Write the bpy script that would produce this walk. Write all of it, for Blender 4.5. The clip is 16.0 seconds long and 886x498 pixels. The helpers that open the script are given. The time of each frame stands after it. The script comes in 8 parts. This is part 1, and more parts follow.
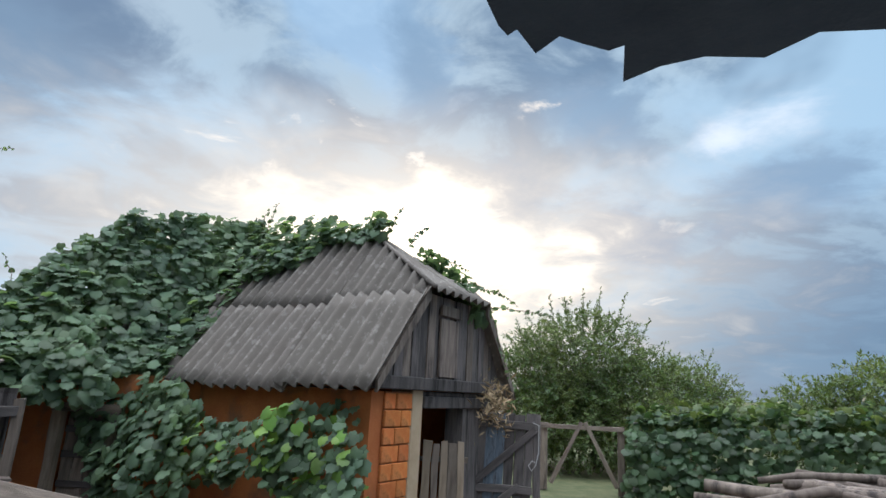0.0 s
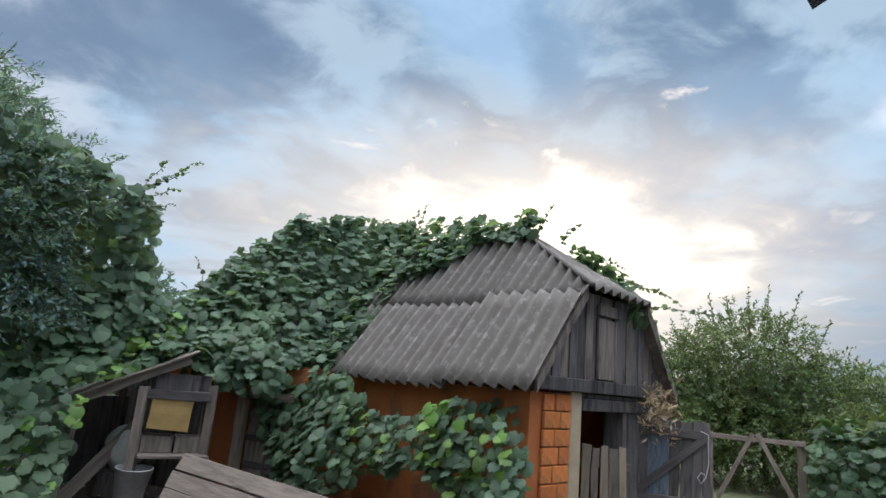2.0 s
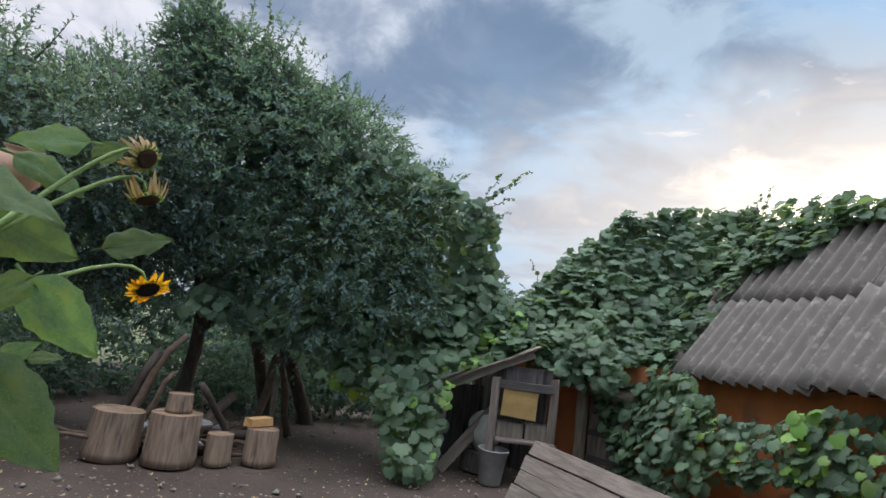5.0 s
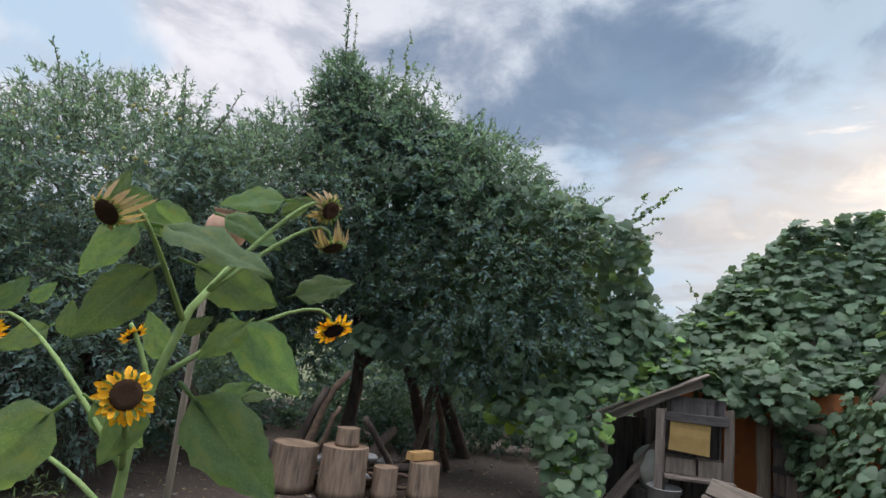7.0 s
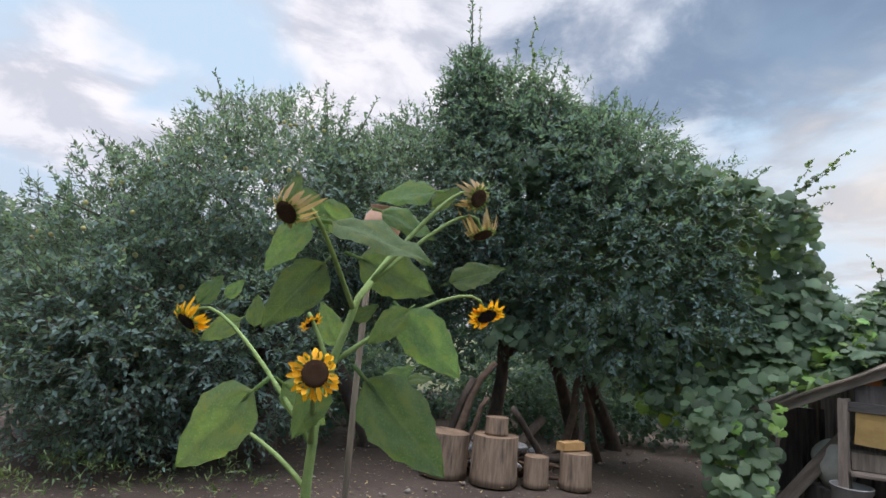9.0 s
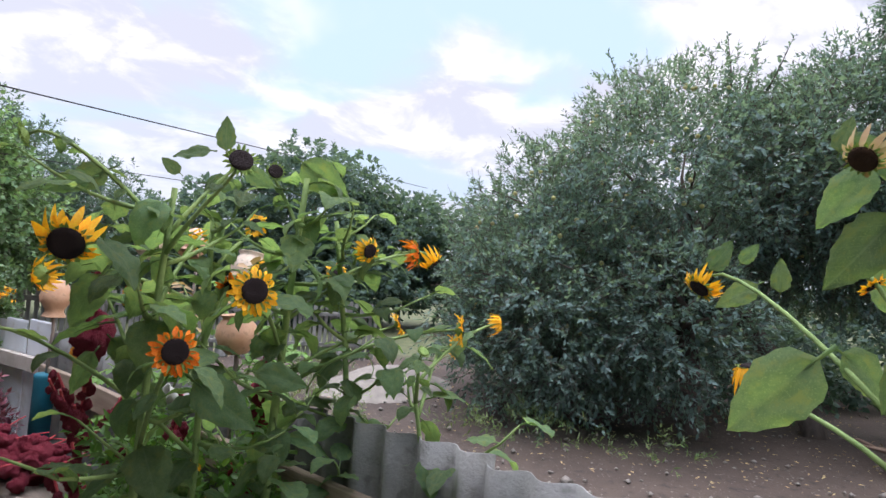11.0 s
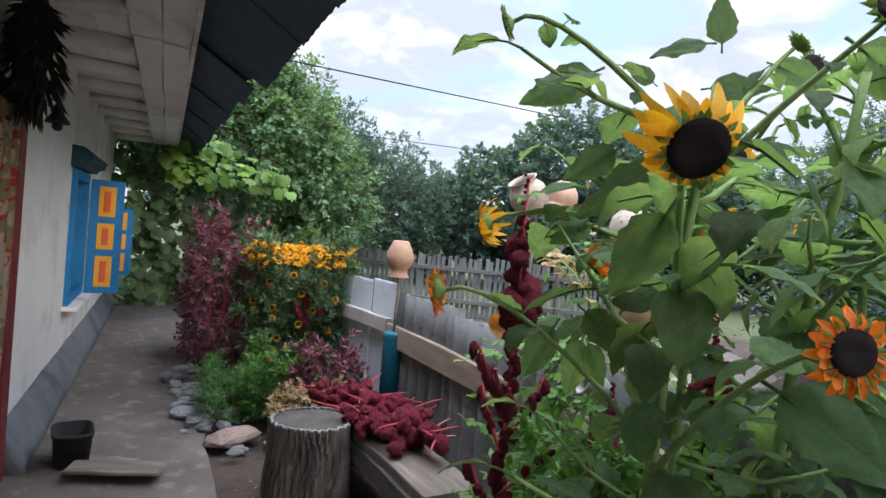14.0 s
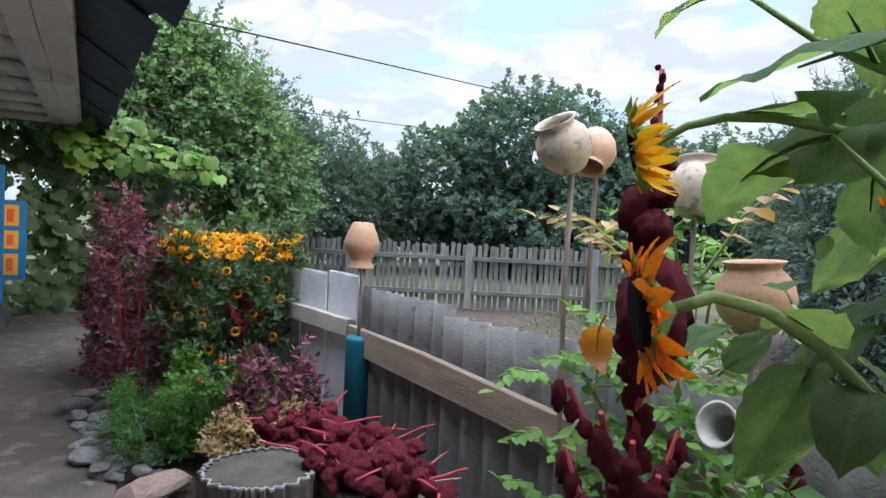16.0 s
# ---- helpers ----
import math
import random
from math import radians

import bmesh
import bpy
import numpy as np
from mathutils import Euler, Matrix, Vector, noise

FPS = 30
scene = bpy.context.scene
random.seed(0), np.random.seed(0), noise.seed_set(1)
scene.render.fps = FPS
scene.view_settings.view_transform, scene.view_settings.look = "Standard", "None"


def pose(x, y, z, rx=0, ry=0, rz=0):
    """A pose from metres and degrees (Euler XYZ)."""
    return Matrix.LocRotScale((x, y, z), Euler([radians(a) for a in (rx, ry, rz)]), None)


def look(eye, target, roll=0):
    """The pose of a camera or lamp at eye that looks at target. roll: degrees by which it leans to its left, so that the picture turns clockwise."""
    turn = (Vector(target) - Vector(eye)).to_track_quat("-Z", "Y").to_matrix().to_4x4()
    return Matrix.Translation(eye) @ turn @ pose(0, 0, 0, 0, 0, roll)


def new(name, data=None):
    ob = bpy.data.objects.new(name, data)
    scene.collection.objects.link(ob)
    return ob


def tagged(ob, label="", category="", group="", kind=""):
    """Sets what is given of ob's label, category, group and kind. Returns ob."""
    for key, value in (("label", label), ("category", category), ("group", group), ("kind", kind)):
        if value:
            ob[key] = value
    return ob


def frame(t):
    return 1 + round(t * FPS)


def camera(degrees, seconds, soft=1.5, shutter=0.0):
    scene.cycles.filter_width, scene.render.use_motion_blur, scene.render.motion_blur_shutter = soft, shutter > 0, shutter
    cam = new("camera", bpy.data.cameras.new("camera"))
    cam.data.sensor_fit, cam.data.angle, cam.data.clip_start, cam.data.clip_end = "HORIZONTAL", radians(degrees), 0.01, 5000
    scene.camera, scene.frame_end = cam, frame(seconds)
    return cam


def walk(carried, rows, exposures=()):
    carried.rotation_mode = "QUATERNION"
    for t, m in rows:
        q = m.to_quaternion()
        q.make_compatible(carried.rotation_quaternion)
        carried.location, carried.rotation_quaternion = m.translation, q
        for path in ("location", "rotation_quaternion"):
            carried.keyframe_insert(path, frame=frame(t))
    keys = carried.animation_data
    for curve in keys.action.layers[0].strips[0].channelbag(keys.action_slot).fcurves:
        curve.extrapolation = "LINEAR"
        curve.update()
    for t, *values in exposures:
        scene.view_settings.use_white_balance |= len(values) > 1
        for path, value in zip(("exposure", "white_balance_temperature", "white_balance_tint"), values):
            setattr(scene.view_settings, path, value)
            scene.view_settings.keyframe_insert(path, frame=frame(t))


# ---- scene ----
cam = camera(74.0, 16.0)
PATH = [
    (0.0, 0.029, -0.014, 1.557, 103.54, -2.99, 0.29),
    (0.5, 0.038, -0.001, 1.555, 103.45, -3.1, 0.53),
    (1.0, 0.007, 0.005, 1.557, 103.31, -3.17, 1.9),
    (1.5, -0.108, 0.024, 1.559, 102.98, -3.86, 6.63),
    (2.0, -0.172, 0.036, 1.552, 102.52, -4.98, 13.37),
    (2.5, -0.161, 0.103, 1.526, 102.08, -5.76, 18.16),
    (3.0, -0.162, 0.15, 1.476, 101.08, -6.09, 19.52),
    (3.5, -0.17, 0.105, 1.485, 99.27, -4.54, 21.42),
    (4.0, -0.2, 0.005, 1.546, 98.56, -4.14, 25.52),
    (4.5, -0.211, -0.044, 1.533, 99.11, -5.87, 36.61),
    (5.0, -0.232, -0.046, 1.509, 99.19, -7.16, 44.23),
    (7.5, -0.281, -0.122, 1.503, 100.88, -4.94, 59.4),
    (8.0, -0.281, -0.129, 1.501, 100.6, -4.57, 60.6),
    (10.5, -0.281, -0.347, 1.428, 94.86, -4.47, 99.46),
    (11.0, -0.28, -0.485, 1.422, 93.63, -4.25, 107.92),
    (11.5, -0.277, -0.614, 1.413, 92.46, -3.99, 116.89),
    (12.0, -0.341, -0.756, 1.392, 91.46, -3.64, 127.6),
    (12.5, -0.371, -0.878, 1.375, 90.8, -3.42, 132.72),
    (13.0, -0.391, -1.017, 1.398, 90.15, -3.4, 133.11),
    (13.5, -0.388, -1.125, 1.378, 89.8, -4.08, 132.7),
    (14.0, -0.479, -1.272, 1.338, 88.64, -5.13, 132.03),
    (14.5, -0.567, -1.459, 1.334, 88.15, -4.8, 131.92),
    (15.0, -0.639, -1.595, 1.357, 88.17, -5.0, 128.5),
    (15.5, -0.804, -1.708, 1.31, 88.46, -4.55, 126.52),
    (16.0, -0.913, -1.885, 1.282, 87.68, -2.92, 126.13),
]
walk(cam, [(t, pose(x, y, z, rx, ry, rz)) for t, x, y, z, rx, ry, rz in PATH], ((0.0, 0.06, 6200, 13), (5.0, 0.12, 6300, 16), (8.0, 0.17, 6550, 16), (11.0, 0.55, 6350, 21), (12.5, 0.58, 6150, 18), (16.0, 0.60, 6050, 15)))

# ---- world, sun ----
SUN = Vector((-0.074, 0.961, 0.267)).normalized()
world = bpy.data.worlds.new("world")
scene.world = world
world.use_nodes = True
wt = world.node_tree
wt.nodes.clear()


class Nodes:
    """Short hand for building node trees."""

    def __init__(self, tree):
        self.t = tree

    def add(self, kind, **sets):
        n = self.t.nodes.new(kind)
        for k, v in sets.items():
            setattr(n, k, v)
        return n

    def put(self, socket, value):
        if hasattr(value, "links"):
            self.t.links.new(value, socket)
        else:
            socket.default_value = value

    def math(self, op, a, b=0.0, clamp=False):
        n = self.add("ShaderNodeMath", operation=op, use_clamp=clamp)
        self.put(n.inputs[0], a)
        self.put(n.inputs[1], b)
        return n.outputs[0]

    def mix(self, fac, a, b, blend="MIX"):
        n = self.add("ShaderNodeMix", data_type="RGBA", blend_type=blend, clamp_factor=True)
        self.put(n.inputs[0], fac)
        self.put(n.inputs[6], a if hasattr(a, "links") else (*a, 1) if len(a) == 3 else a)
        self.put(n.inputs[7], b if hasattr(b, "links") else (*b, 1) if len(b) == 3 else b)
        return n.outputs[2]

    def noise(self, vec, scale, detail=4.0, rough=0.55, dist=0.0, col=False):
        n = self.add("ShaderNodeTexNoise")
        if vec is not None:
            self.t.links.new(vec, n.inputs["Vector"])
        n.inputs["Scale"].default_value, n.inputs["Detail"].default_value = scale, detail
        n.inputs["Roughness"].default_value, n.inputs["Distortion"].default_value = rough, dist
        return n.outputs["Color" if col else "Fac"]

    def step(self, v, lo, hi, a=0.0, b=1.0):
        n = self.add("ShaderNodeMapRange", interpolation_type="SMOOTHSTEP")
        for i, x in enumerate((v, lo, hi, a, b)):
            self.put(n.inputs[i], x)
        return n.outputs[0]

    def dot(self, a, vec):
        n = self.add("ShaderNodeVectorMath", operation="DOT_PRODUCT")
        self.t.links.new(a, n.inputs[0])
        n.inputs[1].default_value = vec
        return n.outputs["Value"]


def build_sky():
    k = Nodes(wt)
    sky = k.add("ShaderNodeTexSky", sky_type="NISHITA", sun_disc=False)
    sky.sun_elevation, sky.sun_rotation = math.asin(SUN.z), math.atan2(SUN.x, SUN.y)
    d = k.add("ShaderNodeTexCoord").outputs["Generated"]
    sep = k.add("ShaderNodeSeparateXYZ")
    wt.links.new(d, sep.inputs[0])
    z = k.math("MAXIMUM", sep.outputs[2], 0.0)
    den = k.math("ADD", z, 0.22)
    flat = k.add("ShaderNodeCombineXYZ")
    wt.links.new(k.math("DIVIDE", sep.outputs[0], den), flat.inputs[0])
    wt.links.new(k.math("DIVIDE", sep.outputs[1], den), flat.inputs[1])
    p = flat.outputs[0]
    big = k.noise(p, 1.15, 5.0, 0.5, 0.3)
    fine = k.noise(p, 3.2, 8.0, 0.58, 0.4)
    g = k.math("MAXIMUM", k.dot(d, SUN), 0.0)
    back = k.step(k.dot(d, Vector((-0.75, -0.66, 0.0))), -0.35, 0.75)
    wide = k.step(g, 0.45, 0.97)
    right = k.step(k.dot(d, Vector((0.8, 0.55, 0.0)).normalized()), 0.60, 0.95)
    side = k.math("DIVIDE", k.dot(d, Vector((0.99, 0.12, 0.0))), 0.36)
    tall = k.math("DIVIDE", k.math("SUBTRACT", sep.outputs[2], 0.215), 0.145)
    q = k.math("SQRT", k.math("ADD", k.math("MULTIPLY", side, side), k.math("MULTIPLY", tall, tall)))
    q = k.math("ADD", q, k.math("MULTIPLY", k.math("SUBTRACT", fine, 0.5), 1.6))
    q = k.math("ADD", q, k.math("MULTIPLY", k.math("SUBTRACT", 1.0, k.step(g, 0.2, 0.4)), 9.0))
    # open sky between the clouds
    open_sky = k.mix(back, (0.31, 0.54, 0.74), (0.46, 0.62, 0.75))
    open_sky = k.mix(wide, open_sky, (0.44, 0.62, 0.76))
    # clouds: grey-blue bodies, pale thin parts
    lit = k.step(fine, 0.42, 0.60)
    dark = k.mix(back, (0.155, 0.25, 0.36), (0.52, 0.555, 0.61))
    pale = k.mix(back, (0.40, 0.53, 0.62), (0.80, 0.81, 0.83))
    cloud = k.mix(lit, dark, pale)
    cover = k.step(big, 0.39, 0.50)
    body = k.mix(cover, open_sky, cloud)
    # unseen sky overhead, raised far above the rest to brighten foliage and ground
    high = k.step(z, 0.60, 0.95)
    body = k.mix(high, body, (4.1, 4.25, 4.5))
    # thick bank low on the storm side
    low = k.step(z, 0.36, 0.04)
    body = k.mix(k.math("MULTIPLY", k.math("MULTIPLY", low, right), 0.9), body, (0.115, 0.215, 0.345))
    haze = k.step(z, 0.34, 0.05)
    body = k.mix(k.math("MULTIPLY", haze, k.math("MULTIPLY", back, 0.75)), body, (0.47, 0.54, 0.62))
    # single cloud masses and breaks between them: azimuth, height, half width, half height, lean, colour, strength
    warp = k.math("ADD", k.math("MULTIPLY", k.math("SUBTRACT", k.noise(p, 2.3, 6.0, 0.6, 0.3), 0.5), 3.0), k.math("MULTIPLY", k.math("SUBTRACT", fine, 0.5), 2.2))

    def mass(body, az, el, a, b, lean, colour, strength):
        az, el, lean = radians(az), radians(el), radians(lean)
        right_ = Vector((math.cos(az), -math.sin(az), 0))
        fwd = Vector((math.sin(az) * math.cos(el), math.cos(az) * math.cos(el), math.sin(el)))
        up_ = right_.cross(fwd)
        r2, u2 = right_ * math.cos(lean) + up_ * math.sin(lean), up_ * math.cos(lean) - right_ * math.sin(lean)
        u = k.math("DIVIDE", k.dot(d, r2), a)
        v = k.math("DIVIDE", k.dot(d, u2), b)
        m = k.math("SQRT", k.math("ADD", k.math("MULTIPLY", u, u), k.math("MULTIPLY", v, v)))
        m = k.step(k.math("ADD", m, warp), 1.35, 0.35)
        m = k.math("MULTIPLY", m, k.step(k.dot(d, fwd), 0.4, 0.6))
        return k.mix(k.math("MULTIPLY", m, strength), body, colour)

    body = mass(body, -12, 33, 0.20, 0.09, -20, (0.36, 0.56, 0.76), 0.8)
    body = mass(body, -45, 26.5, 0.31, 0.125, 4, (0.145, 0.225, 0.33), 0.8)
    body = mass(body, -4, 30, 0.05, 0.10, 20, (0.20, 0.33, 0.47), 0.85)
    body = mass(body, 6, 19, 0.09, 0.055, -35, (0.155, 0.255, 0.39), 0.9)
    body = mass(body, 14, 26, 0.13, 0.05, -30, (0.22, 0.35, 0.49), 0.85)
    body = mass(body, 17, 15, 0.15, 0.055, -8, (0.15, 0.245, 0.39), 0.9)
    body = mass(body, 30, 19, 0.14, 0.05, 10, (0.22, 0.33, 0.46), 0.8)
    body = mass(body, 26, 23, 0.11, 0.035, 8, (0.85, 0.93, 1.0), 0.85)
    # cream veil and burning edges round the hidden sun
    veil = k.step(q, 2.1, 0.45)
    body = k.mix(k.math("MULTIPLY", veil, 0.9), body, (0.82, 0.75, 0.64))
    burn = k.math("MULTIPLY", k.math("MULTIPLY", k.step(k.noise(p, 4.4, 6.0, 0.55, 0.5), 0.60, 0.70), k.step(g, 0.86, 0.96)), 0.9)
    body = k.mix(burn, body, (1.0, 0.92, 0.80))
    core = k.step(q, 1.0, 0.35)
    body = k.mix(core, body, (1.5, 1.34, 1.08))
    total = k.mix(1.0, body, k.mix(1.0, sky.outputs[0], (0.008, 0.008, 0.008), "MULTIPLY"), "ADD")
    bg = k.add("ShaderNodeBackground")
    bg.inputs[1].default_value = 1.0
    wt.links.new(total, bg.inputs[0])
    out = k.add("ShaderNodeOutputWorld")
    wt.links.new(bg.outputs[0], out.inputs[0])


build_sky()
sun = new("sun", bpy.data.lights.new("sun", "SUN"))
sun.data.energy, sun.data.angle, sun.data.color = 1.1, radians(14), (1.0, 0.86, 0.68)
sun.matrix_basis = look(SUN * 50, (0, 0, 0))


# ---- materials ----
def material(name, colours, scale=6.0, rough=0.8, bump=0.3, bump_scale=40.0, stain=None, stain_scale=1.2, metal=0.0, stretch=(1, 1, 1),
             island=0.0, objects=0.0, through_light=0.0, spec=0.3):
    """A procedural surface: two scales of colour, a stain, relief, and a shade that varies by piece."""
    m = bpy.data.materials.new(name)
    m.use_nodes = True
    k = Nodes(m.node_tree)
    m.node_tree.nodes.clear()
    mapping = k.add("ShaderNodeMapping")
    mapping.inputs["Scale"].default_value = stretch
    m.node_tree.links.new(k.add("ShaderNodeTexCoord").outputs["Object"], mapping.inputs[0])
    p = mapping.outputs[0]
    f = k.step(k.noise(p, scale, 6.0, 0.6, 0.2), 0.30, 0.70)
    c = k.mix(f, colours[0], colours[1])
    if len(colours) > 2:
        c = k.mix(k.step(k.noise(p, scale * 5.3, 3.0), 0.52, 0.72), c, colours[2])
    if stain:
        c = k.mix(k.step(k.noise(p, stain_scale, 7.0, 0.65), 0.50, 0.68), c, stain)
    if island or objects:
        r = k.add("ShaderNodeNewGeometry").outputs["Random Per Island"] if island else k.add("ShaderNodeObjectInfo").outputs["Random"]
        a = island or objects
        hs = k.add("ShaderNodeHueSaturation")
        k.put(hs.inputs["Value"], k.step(r, 0.0, 1.0, 1 - a, 1 + a))
        k.put(hs.inputs["Hue"], k.math("ADD", 0.5 - 0.04 * a, k.math("MULTIPLY", k.math("FRACT", k.math("MULTIPLY", r, 7.31)), 0.08 * a)))
        k.put(hs.inputs["Color"], c)
        c = hs.outputs[0]
    b = k.add("ShaderNodeBsdfPrincipled")
    k.put(b.inputs["Base Color"], c)
    k.put(b.inputs["Roughness"], k.step(k.noise(p, scale * 2.0), 0.2, 0.8, max(0.05, rough - 0.12), min(1.0, rough + 0.12)))
    b.inputs["Metallic"].default_value = metal
    b.inputs["Specular IOR Level"].default_value = spec
    if bump:
        bp = k.add("ShaderNodeBump")
        bp.inputs["Strength"].default_value, bp.inputs["Distance"].default_value = bump, 0.01
        k.put(bp.inputs["Height"], k.noise(p, bump_scale, 5.0, 0.6))
        k.put(b.inputs["Normal"], bp.outputs[0])
    out = k.add("ShaderNodeOutputMaterial")
    if through_light:
        tr = k.add("ShaderNodeBsdfTranslucent")
        k.put(tr.inputs[0], k.mix(1.0, c, (1.5, 1.45, 0.7), "MULTIPLY"))
        mx = k.add("ShaderNodeMixShader")
        mx.inputs[0].default_value = through_light
        m.node_tree.links.new(b.outputs[0], mx.inputs[1])
        m.node_tree.links.new(tr.outputs[0], mx.inputs[2])
        m.node_tree.links.new(mx.outputs[0], out.inputs[0])
    else:
        m.node_tree.links.new(b.outputs[0], out.inputs[0])
    return m


def leaf_material(name, a, b, shine=0.42, glow=0.36, vary=0.35):
    return material(name, (a, b), 1.3, shine, 0, 30, island=vary, through_light=glow, spec=0.32)


VINE = leaf_material("grape_leaf", (0.100, 0.165, 0.112), (0.150, 0.228, 0.132), 0.52, 0.44)
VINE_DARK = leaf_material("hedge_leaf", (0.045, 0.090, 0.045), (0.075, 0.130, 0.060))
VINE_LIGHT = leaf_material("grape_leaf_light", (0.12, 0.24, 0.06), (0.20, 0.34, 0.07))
APPLE = leaf_material("apple_leaf", (0.112, 0.180, 0.176), (0.162, 0.242, 0.218), 0.60, 0.45, 0.28)
APPLE_B = leaf_material("plum_leaf", (0.100, 0.174, 0.174), (0.148, 0.236, 0.215), 0.60, 0.45, 0.28)
FAR_LEAF = leaf_material("far_leaf", (0.075, 0.130, 0.125), (0.11, 0.175, 0.15), 0.7, 0.45, 0.2)
BRIGHT = leaf_material("walnut_leaf", (0.125, 0.225, 0.12), (0.18, 0.30, 0.15))
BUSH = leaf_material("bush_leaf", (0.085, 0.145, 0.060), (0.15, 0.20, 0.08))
WEED = leaf_material("weed_leaf", (0.09, 0.20, 0.05), (0.14, 0.28, 0.07))
SUNLEAF = material("sunflower_leaf", ((0.115, 0.205, 0.105), (0.165, 0.265, 0.130), (0.205, 0.305, 0.155)), 9, 0.62, 0.7, 130, stain=(0.20, 0.27, 0.11), stain_scale=5, objects=0.32, through_light=0.50, spec=0.25)


def add_veins(m, pale):
    """Midrib and side veins for a heart-shaped blade that grows along y."""
    k = Nodes(m.node_tree)
    b = next(n for n in m.node_tree.nodes if n.type == "BSDF_PRINCIPLED")
    old = b.inputs["Base Color"].links[0].from_socket
    sep = k.add("ShaderNodeSeparateXYZ")
    m.node_tree.links.new(k.add("ShaderNodeTexCoord").outputs["Object"], sep.inputs[0])
    ax = k.math("ABSOLUTE", sep.outputs[0])
    mid = k.step(ax, 0.020, 0.006)
    f = k.math("ABSOLUTE", k.math("SUBTRACT", k.math("FRACT", k.math("MULTIPLY", k.math("SUBTRACT", sep.outputs[1], k.math("MULTIPLY", ax, 0.85)), 6.5)), 0.5))
    side = k.math("MULTIPLY", k.step(f, 0.43, 0.49), 0.6)
    v = k.math("MAXIMUM", mid, side)
    k.put(b.inputs["Base Color"], k.mix(k.math("MULTIPLY", v, 0.42), old, pale))
    bp = b.inputs["Normal"].links[0].from_node
    h = bp.inputs["Height"].links[0].from_socket
    pillow = k.math("MULTIPLY", k.step(f, 0.0, 0.5), -0.22)
    k.put(bp.inputs["Height"], k.math("ADD", h, k.math("SUBTRACT", pillow, k.math("MULTIPLY", v, 0.15))))


add_veins(SUNLEAF, (0.26, 0.35, 0.19))
MAROON = leaf_material("amaranth_leaf", (0.15, 0.042, 0.075), (0.23, 0.095, 0.120), 0.60, 0.2)
DRYLEAF = leaf_material("dry_leaf", (0.36, 0.25, 0.14), (0.45, 0.36, 0.20), 0.7, 0.3)
BARK = material("bark", ((0.07, 0.055, 0.045), (0.14, 0.11, 0.09)), 12, 0.9, 0.8, 30, stretch=(1, 1, 0.25))
BARK_LOG = material("log_bark", ((0.075, 0.062, 0.052), (0.20, 0.165, 0.14)), 16, 0.9, 0.9, 40, stretch=(1, 1, 0.18))
CUTWOOD = material("cut_wood", ((0.22, 0.15, 0.10), (0.36, 0.25, 0.17)), 9, 0.85, 0.5, 50, stain=(0.12, 0.10, 0.085))
LOGTOP = material("weathered_end_grain", ((0.065, 0.058, 0.048), (0.12, 0.108, 0.092)), 14, 0.9, 0.5, 60, stain=(0.07, 0.06, 0.05), stain_scale=8)
BLOCKWOOD = material("split_wood", ((0.23, 0.165, 0.118), (0.37, 0.27, 0.195)), 10, 0.9, 0.7, 50, stretch=(3, 3, 0.4), stain=(0.095, 0.075, 0.062), stain_scale=3)
FRESH = material("fresh_board", ((0.50, 0.30, 0.12), (0.60, 0.38, 0.17)), 9, 0.75, 0.3, 40)
OLDWOOD = material("weathered_board", ((0.150, 0.124, 0.102), (0.27, 0.228, 0.188)), 5, 0.88, 0.7, 45, stain=(0.065, 0.055, 0.05), stain_scale=2.0, stretch=(4, 4, 0.5), objects=0.22)
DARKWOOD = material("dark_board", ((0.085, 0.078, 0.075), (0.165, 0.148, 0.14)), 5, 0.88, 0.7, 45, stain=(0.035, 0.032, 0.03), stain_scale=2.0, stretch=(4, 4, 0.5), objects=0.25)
PALEWOOD = material("pale_board", ((0.27, 0.215, 0.155), (0.40, 0.33, 0.25)), 5, 0.85, 0.5, 45, stain=(0.16, 0.13, 0.10), stretch=(4, 4, 0.5), objects=0.15)
FENCEWOOD = material("grey_fence_board", ((0.20, 0.20, 0.185), (0.34, 0.33, 0.30)), 5, 0.88, 0.5, 45, stain=(0.13, 0.125, 0.11), stretch=(4, 4, 0.5), objects=0.2)
YELLOWBOARD = material("faded_yellow_board", ((0.30, 0.20, 0.075), (0.40, 0.27, 0.10)), 4, 0.8, 0.3, 30, stain=(0.22, 0.16, 0.08))
SLATE = material("asbestos_slate", ((0.135, 0.122, 0.105), (0.180, 0.165, 0.145), (0.25, 0.235, 0.21)), 3.0, 0.9, 0.5, 90, stain=(0.14, 0.125, 0.108), stain_scale=2.2, stretch=(1, 0.6, 1), objects=0.12)
SLATE_FENCE = material("asbestos_fence_slate", ((0.165, 0.168, 0.162), (0.225, 0.228, 0.218), (0.125, 0.125, 0.118)), 3.0, 0.9, 0.5, 90, stain=(0.18, 0.17, 0.15), stain_scale=2.0, objects=0.1)
WHITEBOARD = material("whitewashed_slate", ((0.50, 0.54, 0.58), (0.62, 0.66, 0.69)), 3.0, 0.85, 0.4, 60, stain=(0.36, 0.34, 0.30), stain_scale=2.4, objects=0.08)
ORANGE = material("orange_wash", ((0.58, 0.17, 0.045), (0.70, 0.26, 0.08)), 5, 0.9, 0.5, 60, stain=(0.30, 0.12, 0.045), stain_scale=2.5, objects=0.12)
ORANGE_DIM = material("orange_plaster", ((0.40, 0.125, 0.040), (0.50, 0.175, 0.06)), 2.5, 0.92, 0.5, 40, stain=(0.22, 0.11, 0.06), stain_scale=1.6)
MORTAR = material("mortar", ((0.30, 0.12, 0.05), (0.36, 0.17, 0.08)), 12, 0.95, 0.5, 80)
